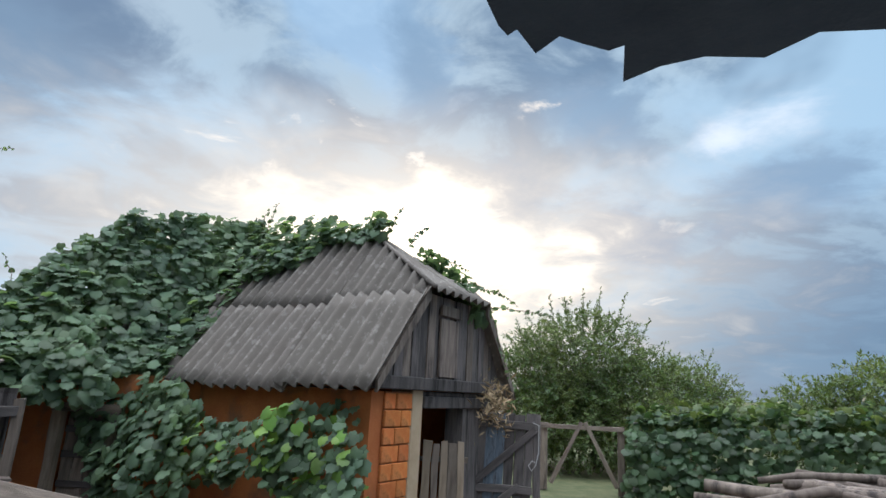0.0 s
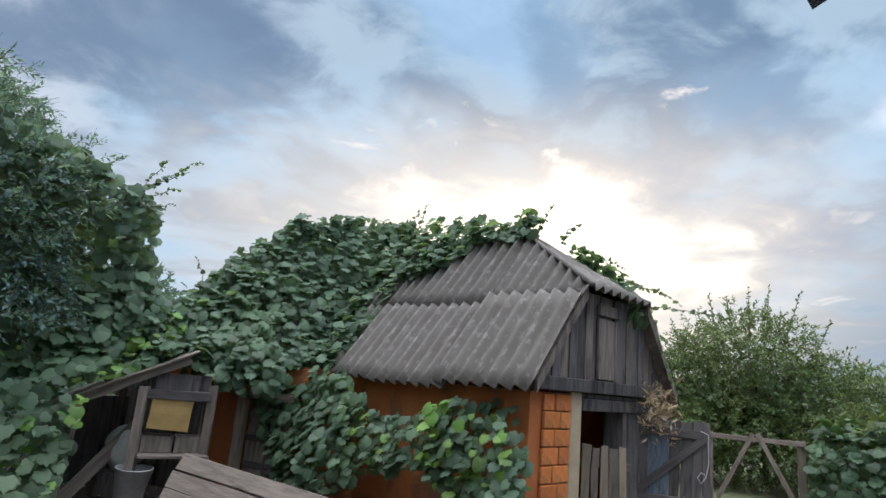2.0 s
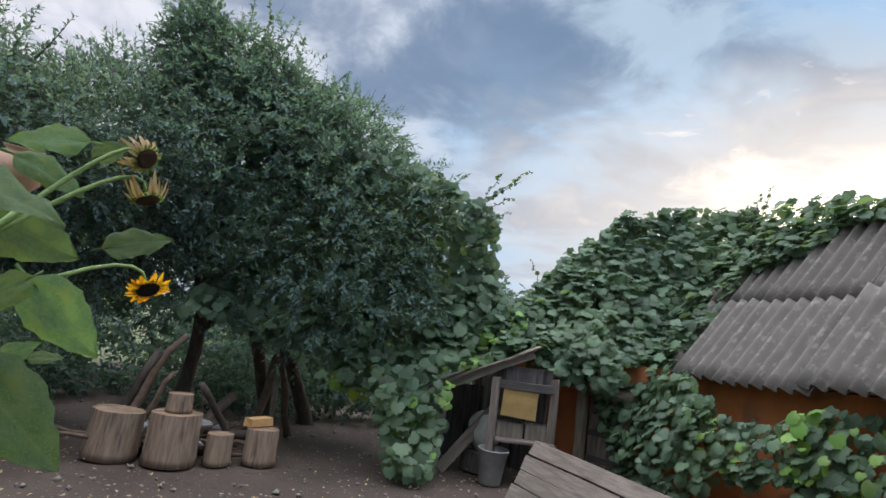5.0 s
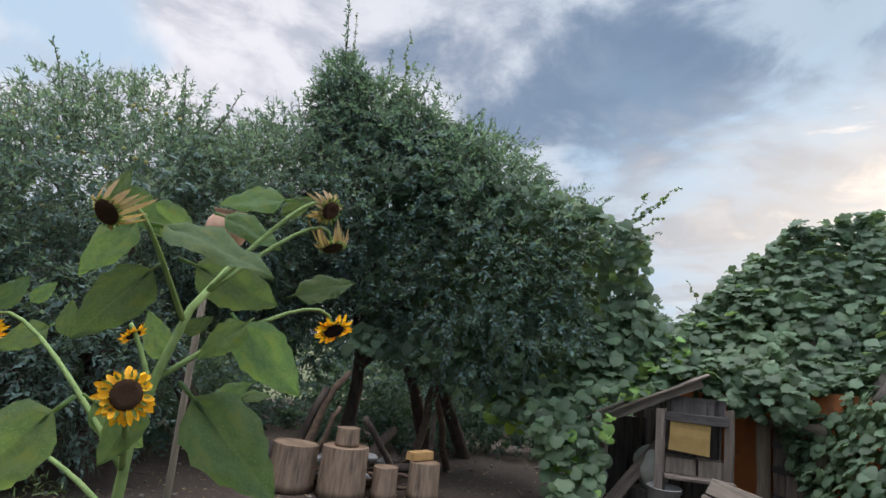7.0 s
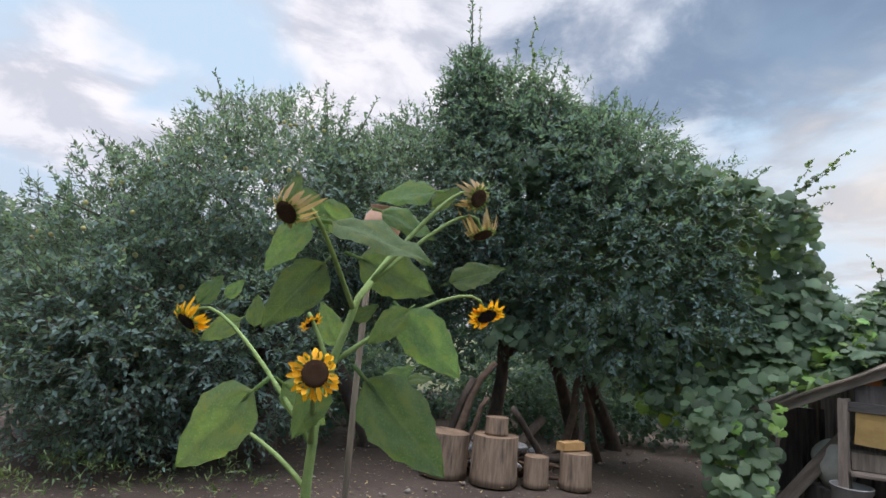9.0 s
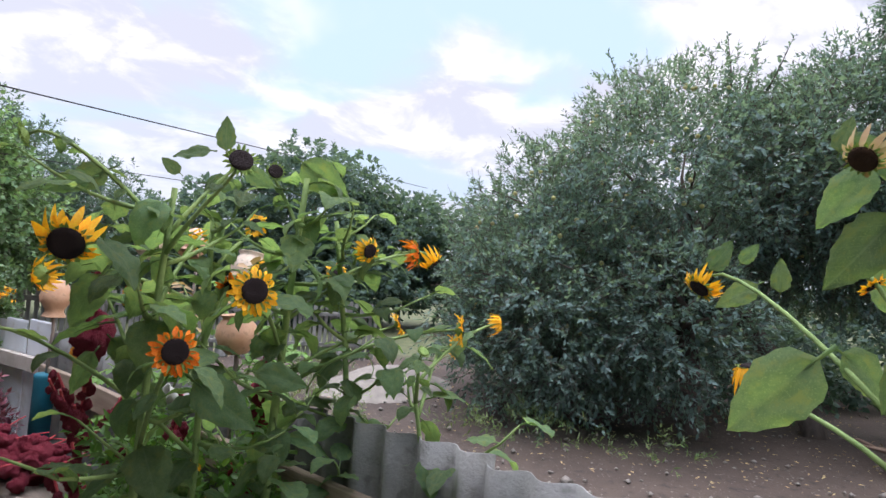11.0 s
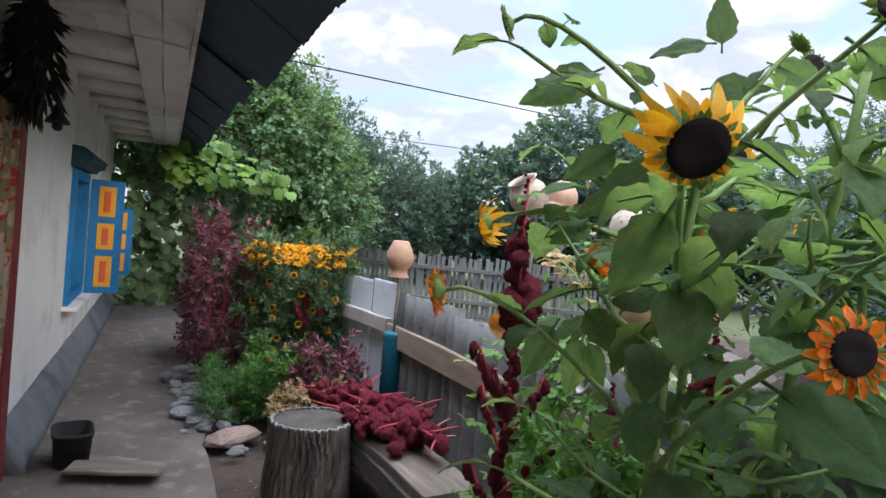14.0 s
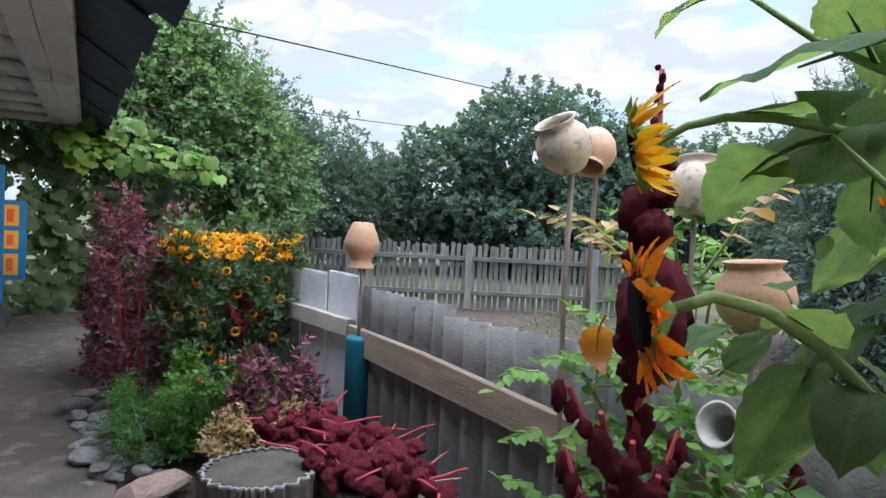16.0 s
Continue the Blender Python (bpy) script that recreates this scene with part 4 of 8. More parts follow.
def build_path():
    bm = bmesh.new()
    n = 60
    rows = []
    for i in range(n + 1):
        x = -2.5 + (HL + 3.2) * i / n
        edge = -0.95 - 0.35 * max(0, min(1, (5.6 - x) / 1.2)) + 0.05 * noise.noise((x * 2.3, 0, 0)) - 0.25 * max(0, min(1, (3.2 - x)))
        rows.append([bm.verts.new(v) for v in ((x, 0.3, -0.1), (x, 0.3, 0.025), (x, -0.3, 0.026 + 0.004 * noise.noise((x, 0, 0))), (x, (edge - 0.3) / 2, 0.022), (x, edge, 0.015), (x, edge - 0.03, -0.1))])
    for p, q in zip(rows, rows[1:]):
        for j in range(5):
            bm.faces.new((p[j], p[j + 1], q[j + 1], q[j]))
    ob = part("pavement", bm, CONCRETE)
    ob.matrix_basis = HOUSE
    tagged(ob, "worn grey-brown concrete path with cracks along the house", "path", kind="structure")


build_path()

# ---- the shed: x along its front away from the gable, y inward ----
SA = Vector((-0.60, 5.54, 0.0))
SHX, SHY = Vector((-0.857, 0.515, 0)), Vector((0.515, 0.857, 0))
SHED = Matrix(((SHX.x, SHY.x, 0, SA.x), (SHX.y, SHY.y, 0, SA.y), (0, 0, 1, 0), (0, 0, 0, 1)))
EAVE, RIDGE, HALF = 1.58, 3.43, 1.49


def sh(x, y, z=0.0):
    return tuple(SHED @ Vector((x, y, z)))


def roof_z(y):
    return EAVE + (RIDGE - EAVE) * (y if y < HALF else 2 * HALF - y) / HALF


def build_shed():
    s = thing("shed", SHED, "orange washed farm shed with a steep slate roof under grapevine", "shed")
    ins = 0.16
    bm = bmesh.new()
    box(bm, 0.19, ins, 0, 6.6, ins + 0.20, EAVE - 0.06)
    box(bm, 6.4, ins + 0.22, 0, 6.6, 2.8, EAVE - 0.02)
    box(bm, 0.42, 2.6, 0, 6.4, 2.8, EAVE - 0.02)
    part("wall", bm, ORANGE_DIM, s, "patchy orange plaster wall")
    # brick pier at the gable corner: courses of painted blocks on the front and gable faces
    bm = bmesh.new()
    box(bm, 0.175, ins + 0.204, 0, 0.42, 0.80, EAVE - 0.06)
    part("mortar_core", bm, MORTAR, s)
    r = random.Random(3)
    meshes = []
    for L in (0.27, 0.17):
        for v in range(2):
            b = bmesh.new()
            box(b, -0.02, -L / 2, -0.078, 0.02, L / 2, 0.078, 0.008)
            for vv in b.verts:
                vv.co += Vector((r.uniform(-0.003, 0.003), r.uniform(-0.003, 0.003), r.uniform(-0.003, 0.003)))
            me = bpy.data.meshes.new("brick")
            b.to_mesh(me)
            b.free()
            meshes.append(me)
    for c in range(9):
        z = 0.085 + c * 0.168
        lens = ((0.27, 0.17) if c % 2 else (0.17, 0.27))
        y = ins + 0.185
        for L in lens:
            L2 = L
            i = 0 if L == 0.27 else 2
            hang("brick", meshes[i + c % 2], ORANGE, s, at=Matrix.Translation((0.17 + r.uniform(-0.006, 0.006), y + L2 / 2, z)))
            y += L + 0.012
    bm = bmesh.new()
    box(bm, 0.145, 0.80, 0, 0.43, 1.00, EAVE - 0.03, 0.01)
    part("door_jamb", bm, CREAM, s, "pale plastered jamb")
    bm = bmesh.new()
    box(bm, 0.16, 1.90, 0, 0.40, 2.8, 1.40)
    part("gable_wall", bm, DARKWOOD, s)
    # lintel beams
    bm = bmesh.new()
    box(bm, 0.08, 0.05, EAVE - 0.035, 0.25, 2.98, EAVE + 0.10, 0.01)
    box(bm, 0.12, 1.00, 1.36, 0.28, 2.90, 1.49, 0.01)
    box(bm, 0.14, 0.98, 1.49, 0.24, 2.90, EAVE - 0.04, 0.01)
    part("beam", bm, DARKWOOD, s, "dark weathered beams over the doorway")
    # gable boards, cut to the slope under the half hip
    hip = 2.60
    w = 0.15
    for i in range(19):
        y0 = 0.12 + i * w * 0.985
        top = min(roof_z(y0 + w / 2) - 0.07, hip - 0.02)
        if y0 + w > 2.9 or top < EAVE + 0.18:
            continue
        b = bmesh.new()
        t0, t1 = min(roof_z(y0) - 0.06, hip), min(roof_z(y0 + w) - 0.06, hip)
        x0 = 0.13 + 0.012 * (i % 2)
        vs = [b.verts.new((x, y, z)) for x in (x0, x0 + 0.022) for y, z in ((y0, EAVE + 0.08), (y0 + w * 0.93, EAVE + 0.08), (y0 + w * 0.93, t1), (y0, t0))]
        for f in ((3, 2, 1, 0), (4, 5, 6, 7), (0, 1, 5, 4), (1, 2, 6, 5), (2, 3, 7, 6), (3, 0, 4, 7)):
            b.faces.new([vs[k] for k in f])
        part("gable_board", b, DARKWOOD if i % 3 else OLDWOOD, s)
    b = bmesh.new()
    box(b, 0.10, 1.22, EAVE + 0.12, 0.128, 1.62, 2.35, 0.004)
    part("loft_hatch", b, OLDWOOD, s, "weathered loft hatch")
    b = bmesh.new()
    box(b, 0.075, 1.20, 2.38, 0.115, 1.64, 2.50, 0.004)
    part("loft_hatch_head", b, OLDWOOD, s)
    # rake boards
    for sgn in (0, 1):
        b = bmesh.new()
        ya, yb = (0.0, (hip - EAVE) / (RIDGE - EAVE) * HALF)
        if sgn:
            ya, yb = 2 * HALF - ya, 2 * HALF - yb
        vs = [b.verts.new((x, y, z)) for x in (0.0, 0.035) for y, z in ((ya, EAVE - 0.07), (ya, EAVE + 0.05), (yb, hip + 0.05), (yb, hip - 0.10))]
        for f in ((0, 1, 2, 3), (7, 6, 5, 4), (0, 4, 5, 1), (1, 5, 6, 2), (2, 6, 7, 3), (3, 7, 4, 0)):
            b.faces.new([vs[k] for k in f])
        part("rake_board", b, OLDWOOD, s)
    # roof sheets: front slope, two rows, seams a little off
    slope = math.hypot(HALF, RIDGE - EAVE)
    pitch = math.degrees(math.atan2(RIDGE - EAVE, HALF))
    cols = ((0.0, 1.26), (1.08, 1.26), (2.16, 1.26))
    low = [slate_mesh("slate_sheet", 1.26, slope * 0.56, 0.18, 0.042, seed=i, ragged=0.0) for i in range(3)]
    for ci, (x0, wd) in enumerate(cols):
        for row in (0, 1):
            if row == 1 and ci == 0:
                continue
            lift = (0.008 if row == 1 else 0.0) + (0.004 if ci % 2 else 0.0) + (0.045 if row == 0 and ci == 0 else 0.0)
            jog = (0.02, -0.02, 0.015)[ci]
            m = Matrix.Translation((x0 - 0.03 + (0.18 if row == 1 else 0.0), -0.10 + (0.0 if row == 0 else HALF * 0.53), EAVE - 0.085 + (0 if row == 0 else (RIDGE - EAVE) * 0.53))) @ pose(0, 0, 0, pitch, 0, 0) @ Matrix.Translation((0, jog, lift))
            hang("slate_sheet", low[(ci + row) % 3], SLATE, s, at=m)
    # the upper sheet by the half hip is cut along the hip line
    def cut_sheet(name, quad, n=24, wave_dir=0, waves=6.0):
        b = bmesh.new()
        q = [Vector(v) for v in quad]
        nrm = (q[1] - q[0]).cross(q[3] - q[0]).normalized()
        if nrm.z < 0:
            nrm = -nrm
        g = []
        for j in range(7):
            row = []
            for i in range(n * 2 + 1):
                u, v = i / (n * 2), j / 6
                p = q[0].lerp(q[1], u).lerp(q[3].lerp(q[2], u), v)
                row.append((p + nrm * 0.040 * math.cos(2 * math.pi * (p - q[0]).dot((q[1] - q[0]).normalized()) / 0.18)))
            g.append([[b.verts.new(p) for p in row], [b.verts.new(p - nrm * 0.007) for p in row]])
        for j in range(6):
            for i in range(n * 2):
                b.faces.new((g[j][0][i], g[j][0][i + 1], g[j + 1][0][i + 1], g[j + 1][0][i]))
                b.faces.new((g[j][1][i], g[j + 1][1][i], g[j + 1][1][i + 1], g[j][1][i + 1]))
        for i in range(n * 2):
            b.faces.new((g[0][0][i], g[0][1][i], g[0][1][i + 1], g[0][0][i + 1]))
        return part(name, b, SLATE, s, smooth=True)

    yh = (hip - EAVE) / (RIDGE - EAVE) * HALF
    RX = 1.82
    up = 0.035
    whole = slate_mesh("slate_sheet", 1.44, slope * 0.56, 0.18, 0.042, seed=5)
    b = bmesh.new()
    b.from_mesh(whole)
    bmesh.ops.bisect_plane(b, geom=list(b.verts) + list(b.edges) + list(b.faces), plane_co=(0, 0.22, 0), plane_no=Vector((-1.055, 1.35, 0)).normalized(), clear_outer=True)
    hipped = part("slate_sheet", b, SLATE, s, smooth=True)
    hipped.matrix_basis = Matrix.Translation((-0.03, -0.10 + HALF * 0.53, EAVE - 0.085 + (RIDGE - EAVE) * 0.53)) @ pose(0, 0, 0, pitch, 0, 0) @ Matrix.Translation((0, 0, 0.002))
    cut_sheet("slate_sheet", ((-0.06, yh - 0.02, hip + 0.02), (-0.06, 2 * HALF - yh + 0.02, hip + 0.02), (RX - 0.55, HALF + 0.03, RIDGE + 0.02), (RX - 0.55, HALF - 0.03, RIDGE + 0.02)), n=16)
    b = bmesh.new()
    vs = [b.verts.new(v) for v in ((0.0, 2 * HALF + 0.1, EAVE - 0.1), (7.0, 2 * HALF + 0.1, EAVE - 0.1), (6.2, HALF, RIDGE), (RX - 0.5, HALF, RIDGE), (0.0, 2 * HALF - yh, hip))]
    b.faces.new(vs)
    bmesh.ops.solidify(b, geom=list(b.faces), thickness=0.02)
    part("roof_slope", b, SLATE, s)
    b = bmesh.new()
    vs = [b.verts.new(v) for v in ((3.4, -0.08, EAVE - 0.10), (3.4, HALF, RIDGE - 0.02), (6.2, HALF, RIDGE - 0.02), (7.0, -0.08, EAVE - 0.10))]
    b.faces.new(vs)
    bmesh.ops.solidify(b, geom=list(b.faces), thickness=0.02)
    part("roof_slope", b, SLATE, s)
    # hip cap
    for ya, za, x in ((yh, hip, 0.0),):
        b = bmesh.new()
        tube(b, [(-0.06, ya - 0.04, za + 0.035), (RX - 0.5, HALF, RIDGE + 0.05)], 0.028, 6)
        part("hip_cap", b, SLATE, s, smooth=True)
    b = bmesh.new()
    tube(b, [(RX - 0.55, HALF, RIDGE + 0.06), (4.5, HALF, RIDGE + 0.05)], 0.055, 6)
    part("ridge_cap", b, SLATE, s, smooth=True)
    # added dark board that stands in for the shade inside the doorway
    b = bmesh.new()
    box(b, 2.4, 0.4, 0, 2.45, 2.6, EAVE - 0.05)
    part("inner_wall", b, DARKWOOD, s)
    return s


build_shed()


def build_slate_fence():
    A, B = Vector((-1.66, -0.05, 0)), Vector((-3.20, -4.05, 0))
    u = (B - A).normalized()
    f = thing("slate_fence", Matrix.Translation(A) @ u.to_track_quat("X", "Z").to_matrix().to_4x4(), "low grey corrugated slate fence with a timber rail", "fence")
    L = (B - A).length
    ms = [slate_mesh("fence_sheet", 0.9, 0.98, 0.15, 0.026, seed=20 + i, ragged=0.012) for i in range(3)]
    n = 5
    for i in range(-2, n):
        m = Matrix.Translation((i * 0.865, 0.0 + 0.008 * (i % 2), -0.05 + 0.012 * math.sin(i * 2.0))) @ pose(0, 0, 0, 90, 0, 0) @ pose(0, 0, 0, 0, 0, 0.8 * math.sin(i * 1.7))
        hang("fence_sheet", ms[i % 3], SLATE_FENCE, f, at=m)
    rail = board_mesh(0.13, 0.035, L - 1.2, 5, 0.006, "rail")
    hang("rail", rail, PALEWOOD, f, "weathered timber rail", at=Matrix.Translation((1.25, 0.055, 0.66)) @ pose(0, 0, 0, 0, 90, 0))
    return f


build_slate_fence()


CHIPPED = material("chipped_white_rail", ((0.40, 0.36, 0.31), (0.56, 0.53, 0.49)), 4, 0.9, 0.5, 40, stain=(0.22, 0.18, 0.15), stain_scale=5)


def build_white_fence():
    A, B = Vector((-3.23, -4.12, 0)), Vector((-3.62, -5.75, 0))
    u = (B - A).normalized()
    f = thing("white_fence", Matrix.Translation(A) @ u.to_track_quat("X", "Z").to_matrix().to_4x4(), "whitewashed sheet fence with a chipped rail", "fence")
    r = random.Random(8)
    x = 0
    i = 0
    while x < (B - A).length:
        w = r.uniform(0.30, 0.42)
        me = board_mesh(w - 0.008, 0.014, 0.93 + r.uniform(-0.02, 0.03), 40 + i, 0.006, "fence_panel")
        hang("fence_panel", me, WHITEBOARD, f, at=Matrix.Translation((x + w / 2, 0.01 * (i % 2), 0.02)))
        x += w
        i += 1
    hang("rail", board_mesh(0.09, 0.05, (B - A).length, 7, 0.006, "rail"), CHIPPED, f, at=Matrix.Translation((0, 0.05, 0.70)) @ pose(0, 0, 0, 0, 90, 0))
    return f


build_white_fence()


def build_picket_fence():
    A, B = Vector((-10.1, -4.9, 0)), Vector((-5.8, -10.75, 0))
    u = (B - A).normalized()
    f = thing("picket_fence", Matrix.Translation(A) @ u.to_track_quat("X", "Z").to_matrix().to_4x4(), "grey weathered picket fence across the yard", "fence")
    L = (B - A).length
    ms = [board_mesh(0.062, 0.018, 0.98 + 0.012 * (i % 3), 60 + i, 0.004, "picket") for i in range(6)]
    r = random.Random(2)
    n = int(L / 0.088)
    for i in range(n):
        hang("picket", ms[i % 6], FENCEWOOD, f, at=Matrix.Translation((i * 0.088 + r.uniform(-0.01, 0.01), 0, 0.0 + r.uniform(-0.02, 0.02))) @ pose(0, 0, 0, 0, r.uniform(-1.4, 1.4), 0))
    for z in (0.25, 0.78):
        hang("rail", board_mesh(0.07, 0.04, L, 9, 0.006, "rail"), FENCEWOOD, f, at=Matrix.Translation((0, 0.03 if z > 0.5 else 0.034, z)) @ pose(0, 0, 0, 0, 90, 0))
    for x in (0.6, 2.55, 4.4, 6.6):
        hang("fence_post", board_mesh(0.10, 0.10, 1.02, 11, 0.006, "fence_post"), FENCEWOOD, f, at=Matrix.Translation((x, 0.09, 0)))
    return f


build_picket_fence()


# ---- trees ----
tree("apple_tree", (-8.67, 4.91, 0), [((-7.9, 3.4, 3.5), (1.5, 1.4, 1.75)), ((-6.9, 4.4, 2.6), (1.6, 1.4, 1.5)), ((-8.6, 2.5, 3.4), (1.2, 1.2, 1.5)), ((-8.05, 2.55, 5.0), (0.30, 0.30, 0.70), 1.1), ((-7.85, 3.0, 4.75), (0.50, 0.50, 0.55), 1.2), ((-7.45, 3.45, 4.55), (0.50, 0.5, 0.45), 1.0), ((-7.1, 3.9, 4.2), (0.55, 0.5, 0.40), 0.9),
     ((-7.0, 4.3, 3.9), (1.0, 0.9, 0.8)), ((-7.4, 5.2, 2.6), (1.6, 1.2, 1.6))],
     9500, 0.095, APPLE_B, "tall dark fruit tree overgrown with vine", trunks=[(-8.67, 4.91, 0), (-8.5, 5.5, 0), (-8.9, 3.6, 0)], seed=11, shoots=[((-8.1, 2.55, 5.2), (-7.65, 2.3, 6.65)), ((-7.75, 3.05, 5.1), (-7.7, 3.1, 5.9)), ((-7.4, 3.4, 4.9), (-7.25, 3.55, 5.45)), ((-7.0, 3.9, 4.5), (-6.75, 4.15, 5.0)), ((-7.2, 3.7, 4.6), (-6.9, 4.1, 4.75)), ((-6.5, 4.3, 4.2), (-6.3, 4.5, 4.7)), ((-5.9, 4.9, 3.2), (-5.45, 5.4, 3.75)), ((-6.6, 4.2, 4.4), (-6.25, 4.2, 4.55))])
tree("apple_tree", (-7.9, 0.3, 0), [((-8.9, 0.1, 2.95), (2.1, 2.0, 1.55)), ((-8.0, -1.4, 1.75), (1.6, 1.35, 1.5)), ((-8.6, 1.8, 3.0), (1.7, 1.4, 1.6)), ((-7.1, -1.35, 1.1), (1.05, 1.2, 1.1)), ((-7.0, -0.15, 1.25), (0.85, 0.9, 0.9)), ((-8.9, -1.9, 1.3), (1.2, 1.1, 1.1))],
     13500, 0.092, APPLE, "broad apple tree with small pale fruit and branches to the ground", trunks=[(-7.35, 0.2, 0), (-8.4, 1.6, 0)], seed=21,
     shoots=[((-8.6, 0.6, 4.0), (-8.4, 0.5, 4.95)), ((-8.3, 0.9, 4.0), (-8.1, 1.2, 4.75)), ((-8.5, 0.7, 4.0), (-8.6, 0.9, 4.85)), ((-8.9, -0.7, 4.0), (-8.6, -1.0, 4.9))], trunk_r=0.13)
tree("plum_tree", (-14.5, 9.5, 0), [((-14.5, 9.5, 2.6), (3.2, 2.8, 2.4)), ((-13.4, 5.5, 2.5), (2.6, 2.4, 2.4)), ((-14.5, 2.0, 2.6), (2.6, 2.4, 2.4)), ((-13, 12.5, 2.2), (2.8, 2.2, 2.0))], 7000, 0.19, FAR_LEAF, "dark trees behind the yard", seed=31, inner=0.3)
# far trees beyond the picket fence
tree("walnut_tree", (-16.5, -10.3, 0), [((-16.8, -10.3, 3.3), (2.6, 2.4, 2.1)), ((-18.3, -8.2, 2.8), (2.2, 2.1, 1.7)), ((-14.6, -11.8, 2.2), (2.0, 2.0, 1.7)), ((-16.5, -10, 1.3), (3.2, 3.4, 1.5))], 8500, 0.19, FAR_LEAF, "large rounded dark green tree beyond the fence", seed=41, shape=LEAF_BROAD, inner=0.35, per=7)
tree("far_tree", (-20.0, -5.2, 0), [((-20.0, -5.6, 2.3), (2.6, 2.4, 1.9)), ((-18.5, -3.2, 2.0), (2.4, 2.2, 1.8)), ((-21, -1.0, 2.4), (3, 2.6, 2.1))], 5500, 0.19, FAR_LEAF, "row of dark trees beyond the yard", seed=51, shape=LEAF_BROAD, inner=0.35, per=7)
tree("dark_tree", (-9.5, -13.8, 0), [((-9.3, -13.6, 2.6), (1.6, 1.7, 1.7)), ((-11.2, -13.4, 2.0), (1.7, 1.7, 1.7)), ((-8.0, -14.0, 3.0), (1.8, 1.8, 2.0)), ((-12.6, -13.0, 1.6), (1.6, 1.6, 1.5))], 6500, 0.15, FAR_LEAF, "dark green trees in the far corner", seed=61, inner=0.35)
tree("young_walnut_tree", (-5.3, -9.6, 0), [((-5.3, -9.7, 2.3), (1.3, 1.3, 1.1)), ((-4.5, -10.4, 2.9), (1.2, 1.2, 1.1)), ((-6.2, -9.2, 1.7), (0.8, 0.8, 0.7)), ((-5.2, -9.6, 3.35), (0.65, 0.65, 0.6)), ((-6.3, -9.6, 2.7), (0.5, 0.5, 0.45))], 6500, 0.098, BRIGHT, "young bright green tree at the end of the yard", seed=71, trunk_r=0.05, per=8, lump=0.45, shape=LEAF_BROAD,
     shoots=[((-5.0, -9.4, 3.7), (-4.95, -9.3, 4.4)), ((-5.5, -9.4, 3.5), (-5.6, -9.2, 4.2))])
# behind the shed and at the field
tree("cherry_tree", (3.6, 14.5, 0), [((3.2, 14.3, 2.4), (1.6, 1.4, 1.2)), ((3.4, 13.4, 1.0), (2.6, 1.0, 0.95)), ((4.6, 14.8, 1.5), (2.2, 1.6, 1.2)), ((2.1, 14.2, 1.5), (1.5, 1.4, 1.4)), ((6.1, 15.5, 1.3), (1.6, 1.4, 1.1))], 8500, 0.11, BUSH, "loose green cherry bushes behind the fence", seed=81,
     shoots=[((2.6, 14, 2.6), (2.4, 14, 3.9)), ((3.2, 14, 2.9), (3.2, 14, 4.1)), ((3.9, 14.2, 2.8), (4.3, 14.2, 4.1)), ((4.4, 14.3, 2.4), (4.9, 14.3, 3.5)), ((2.0, 14, 2.2), (1.6, 13.9, 3.3)), ((3.6, 14.3, 3.0), (3.7, 14.3, 4.2)), ((2.9, 14.2, 3.0), (2.8, 14.2, 3.9)), ((6.2, 15, 2.0), (6.7, 15, 2.9)), ((5.4, 15, 2.0), (5.6, 15, 2.8))], inner=0.3, trunk_r=0.06)
tree("garden_shrub", (9.6, 12.6, 0), [((9.6, 12.6, 1.6), (1.7, 1.5, 1.1)), ((11.2, 11.0, 1.5), (1.8, 1.6, 1.2)), ((8.4, 13.6, 1.2), (1.3, 1.2, 0.9))], 3000, 0.14, BUSH, "green shrubs behind the vine hedge", "shrub", seed=91, inner=0.3, trunk_r=0.04,
     shoots=[((9.4, 12.2, 2.2), (9.2, 12.1, 3.0)), ((10.2, 12.0, 2.2), (10.4, 11.9, 3.1)), ((9.8, 12.2, 2.2), (9.8, 12.2, 2.9))])


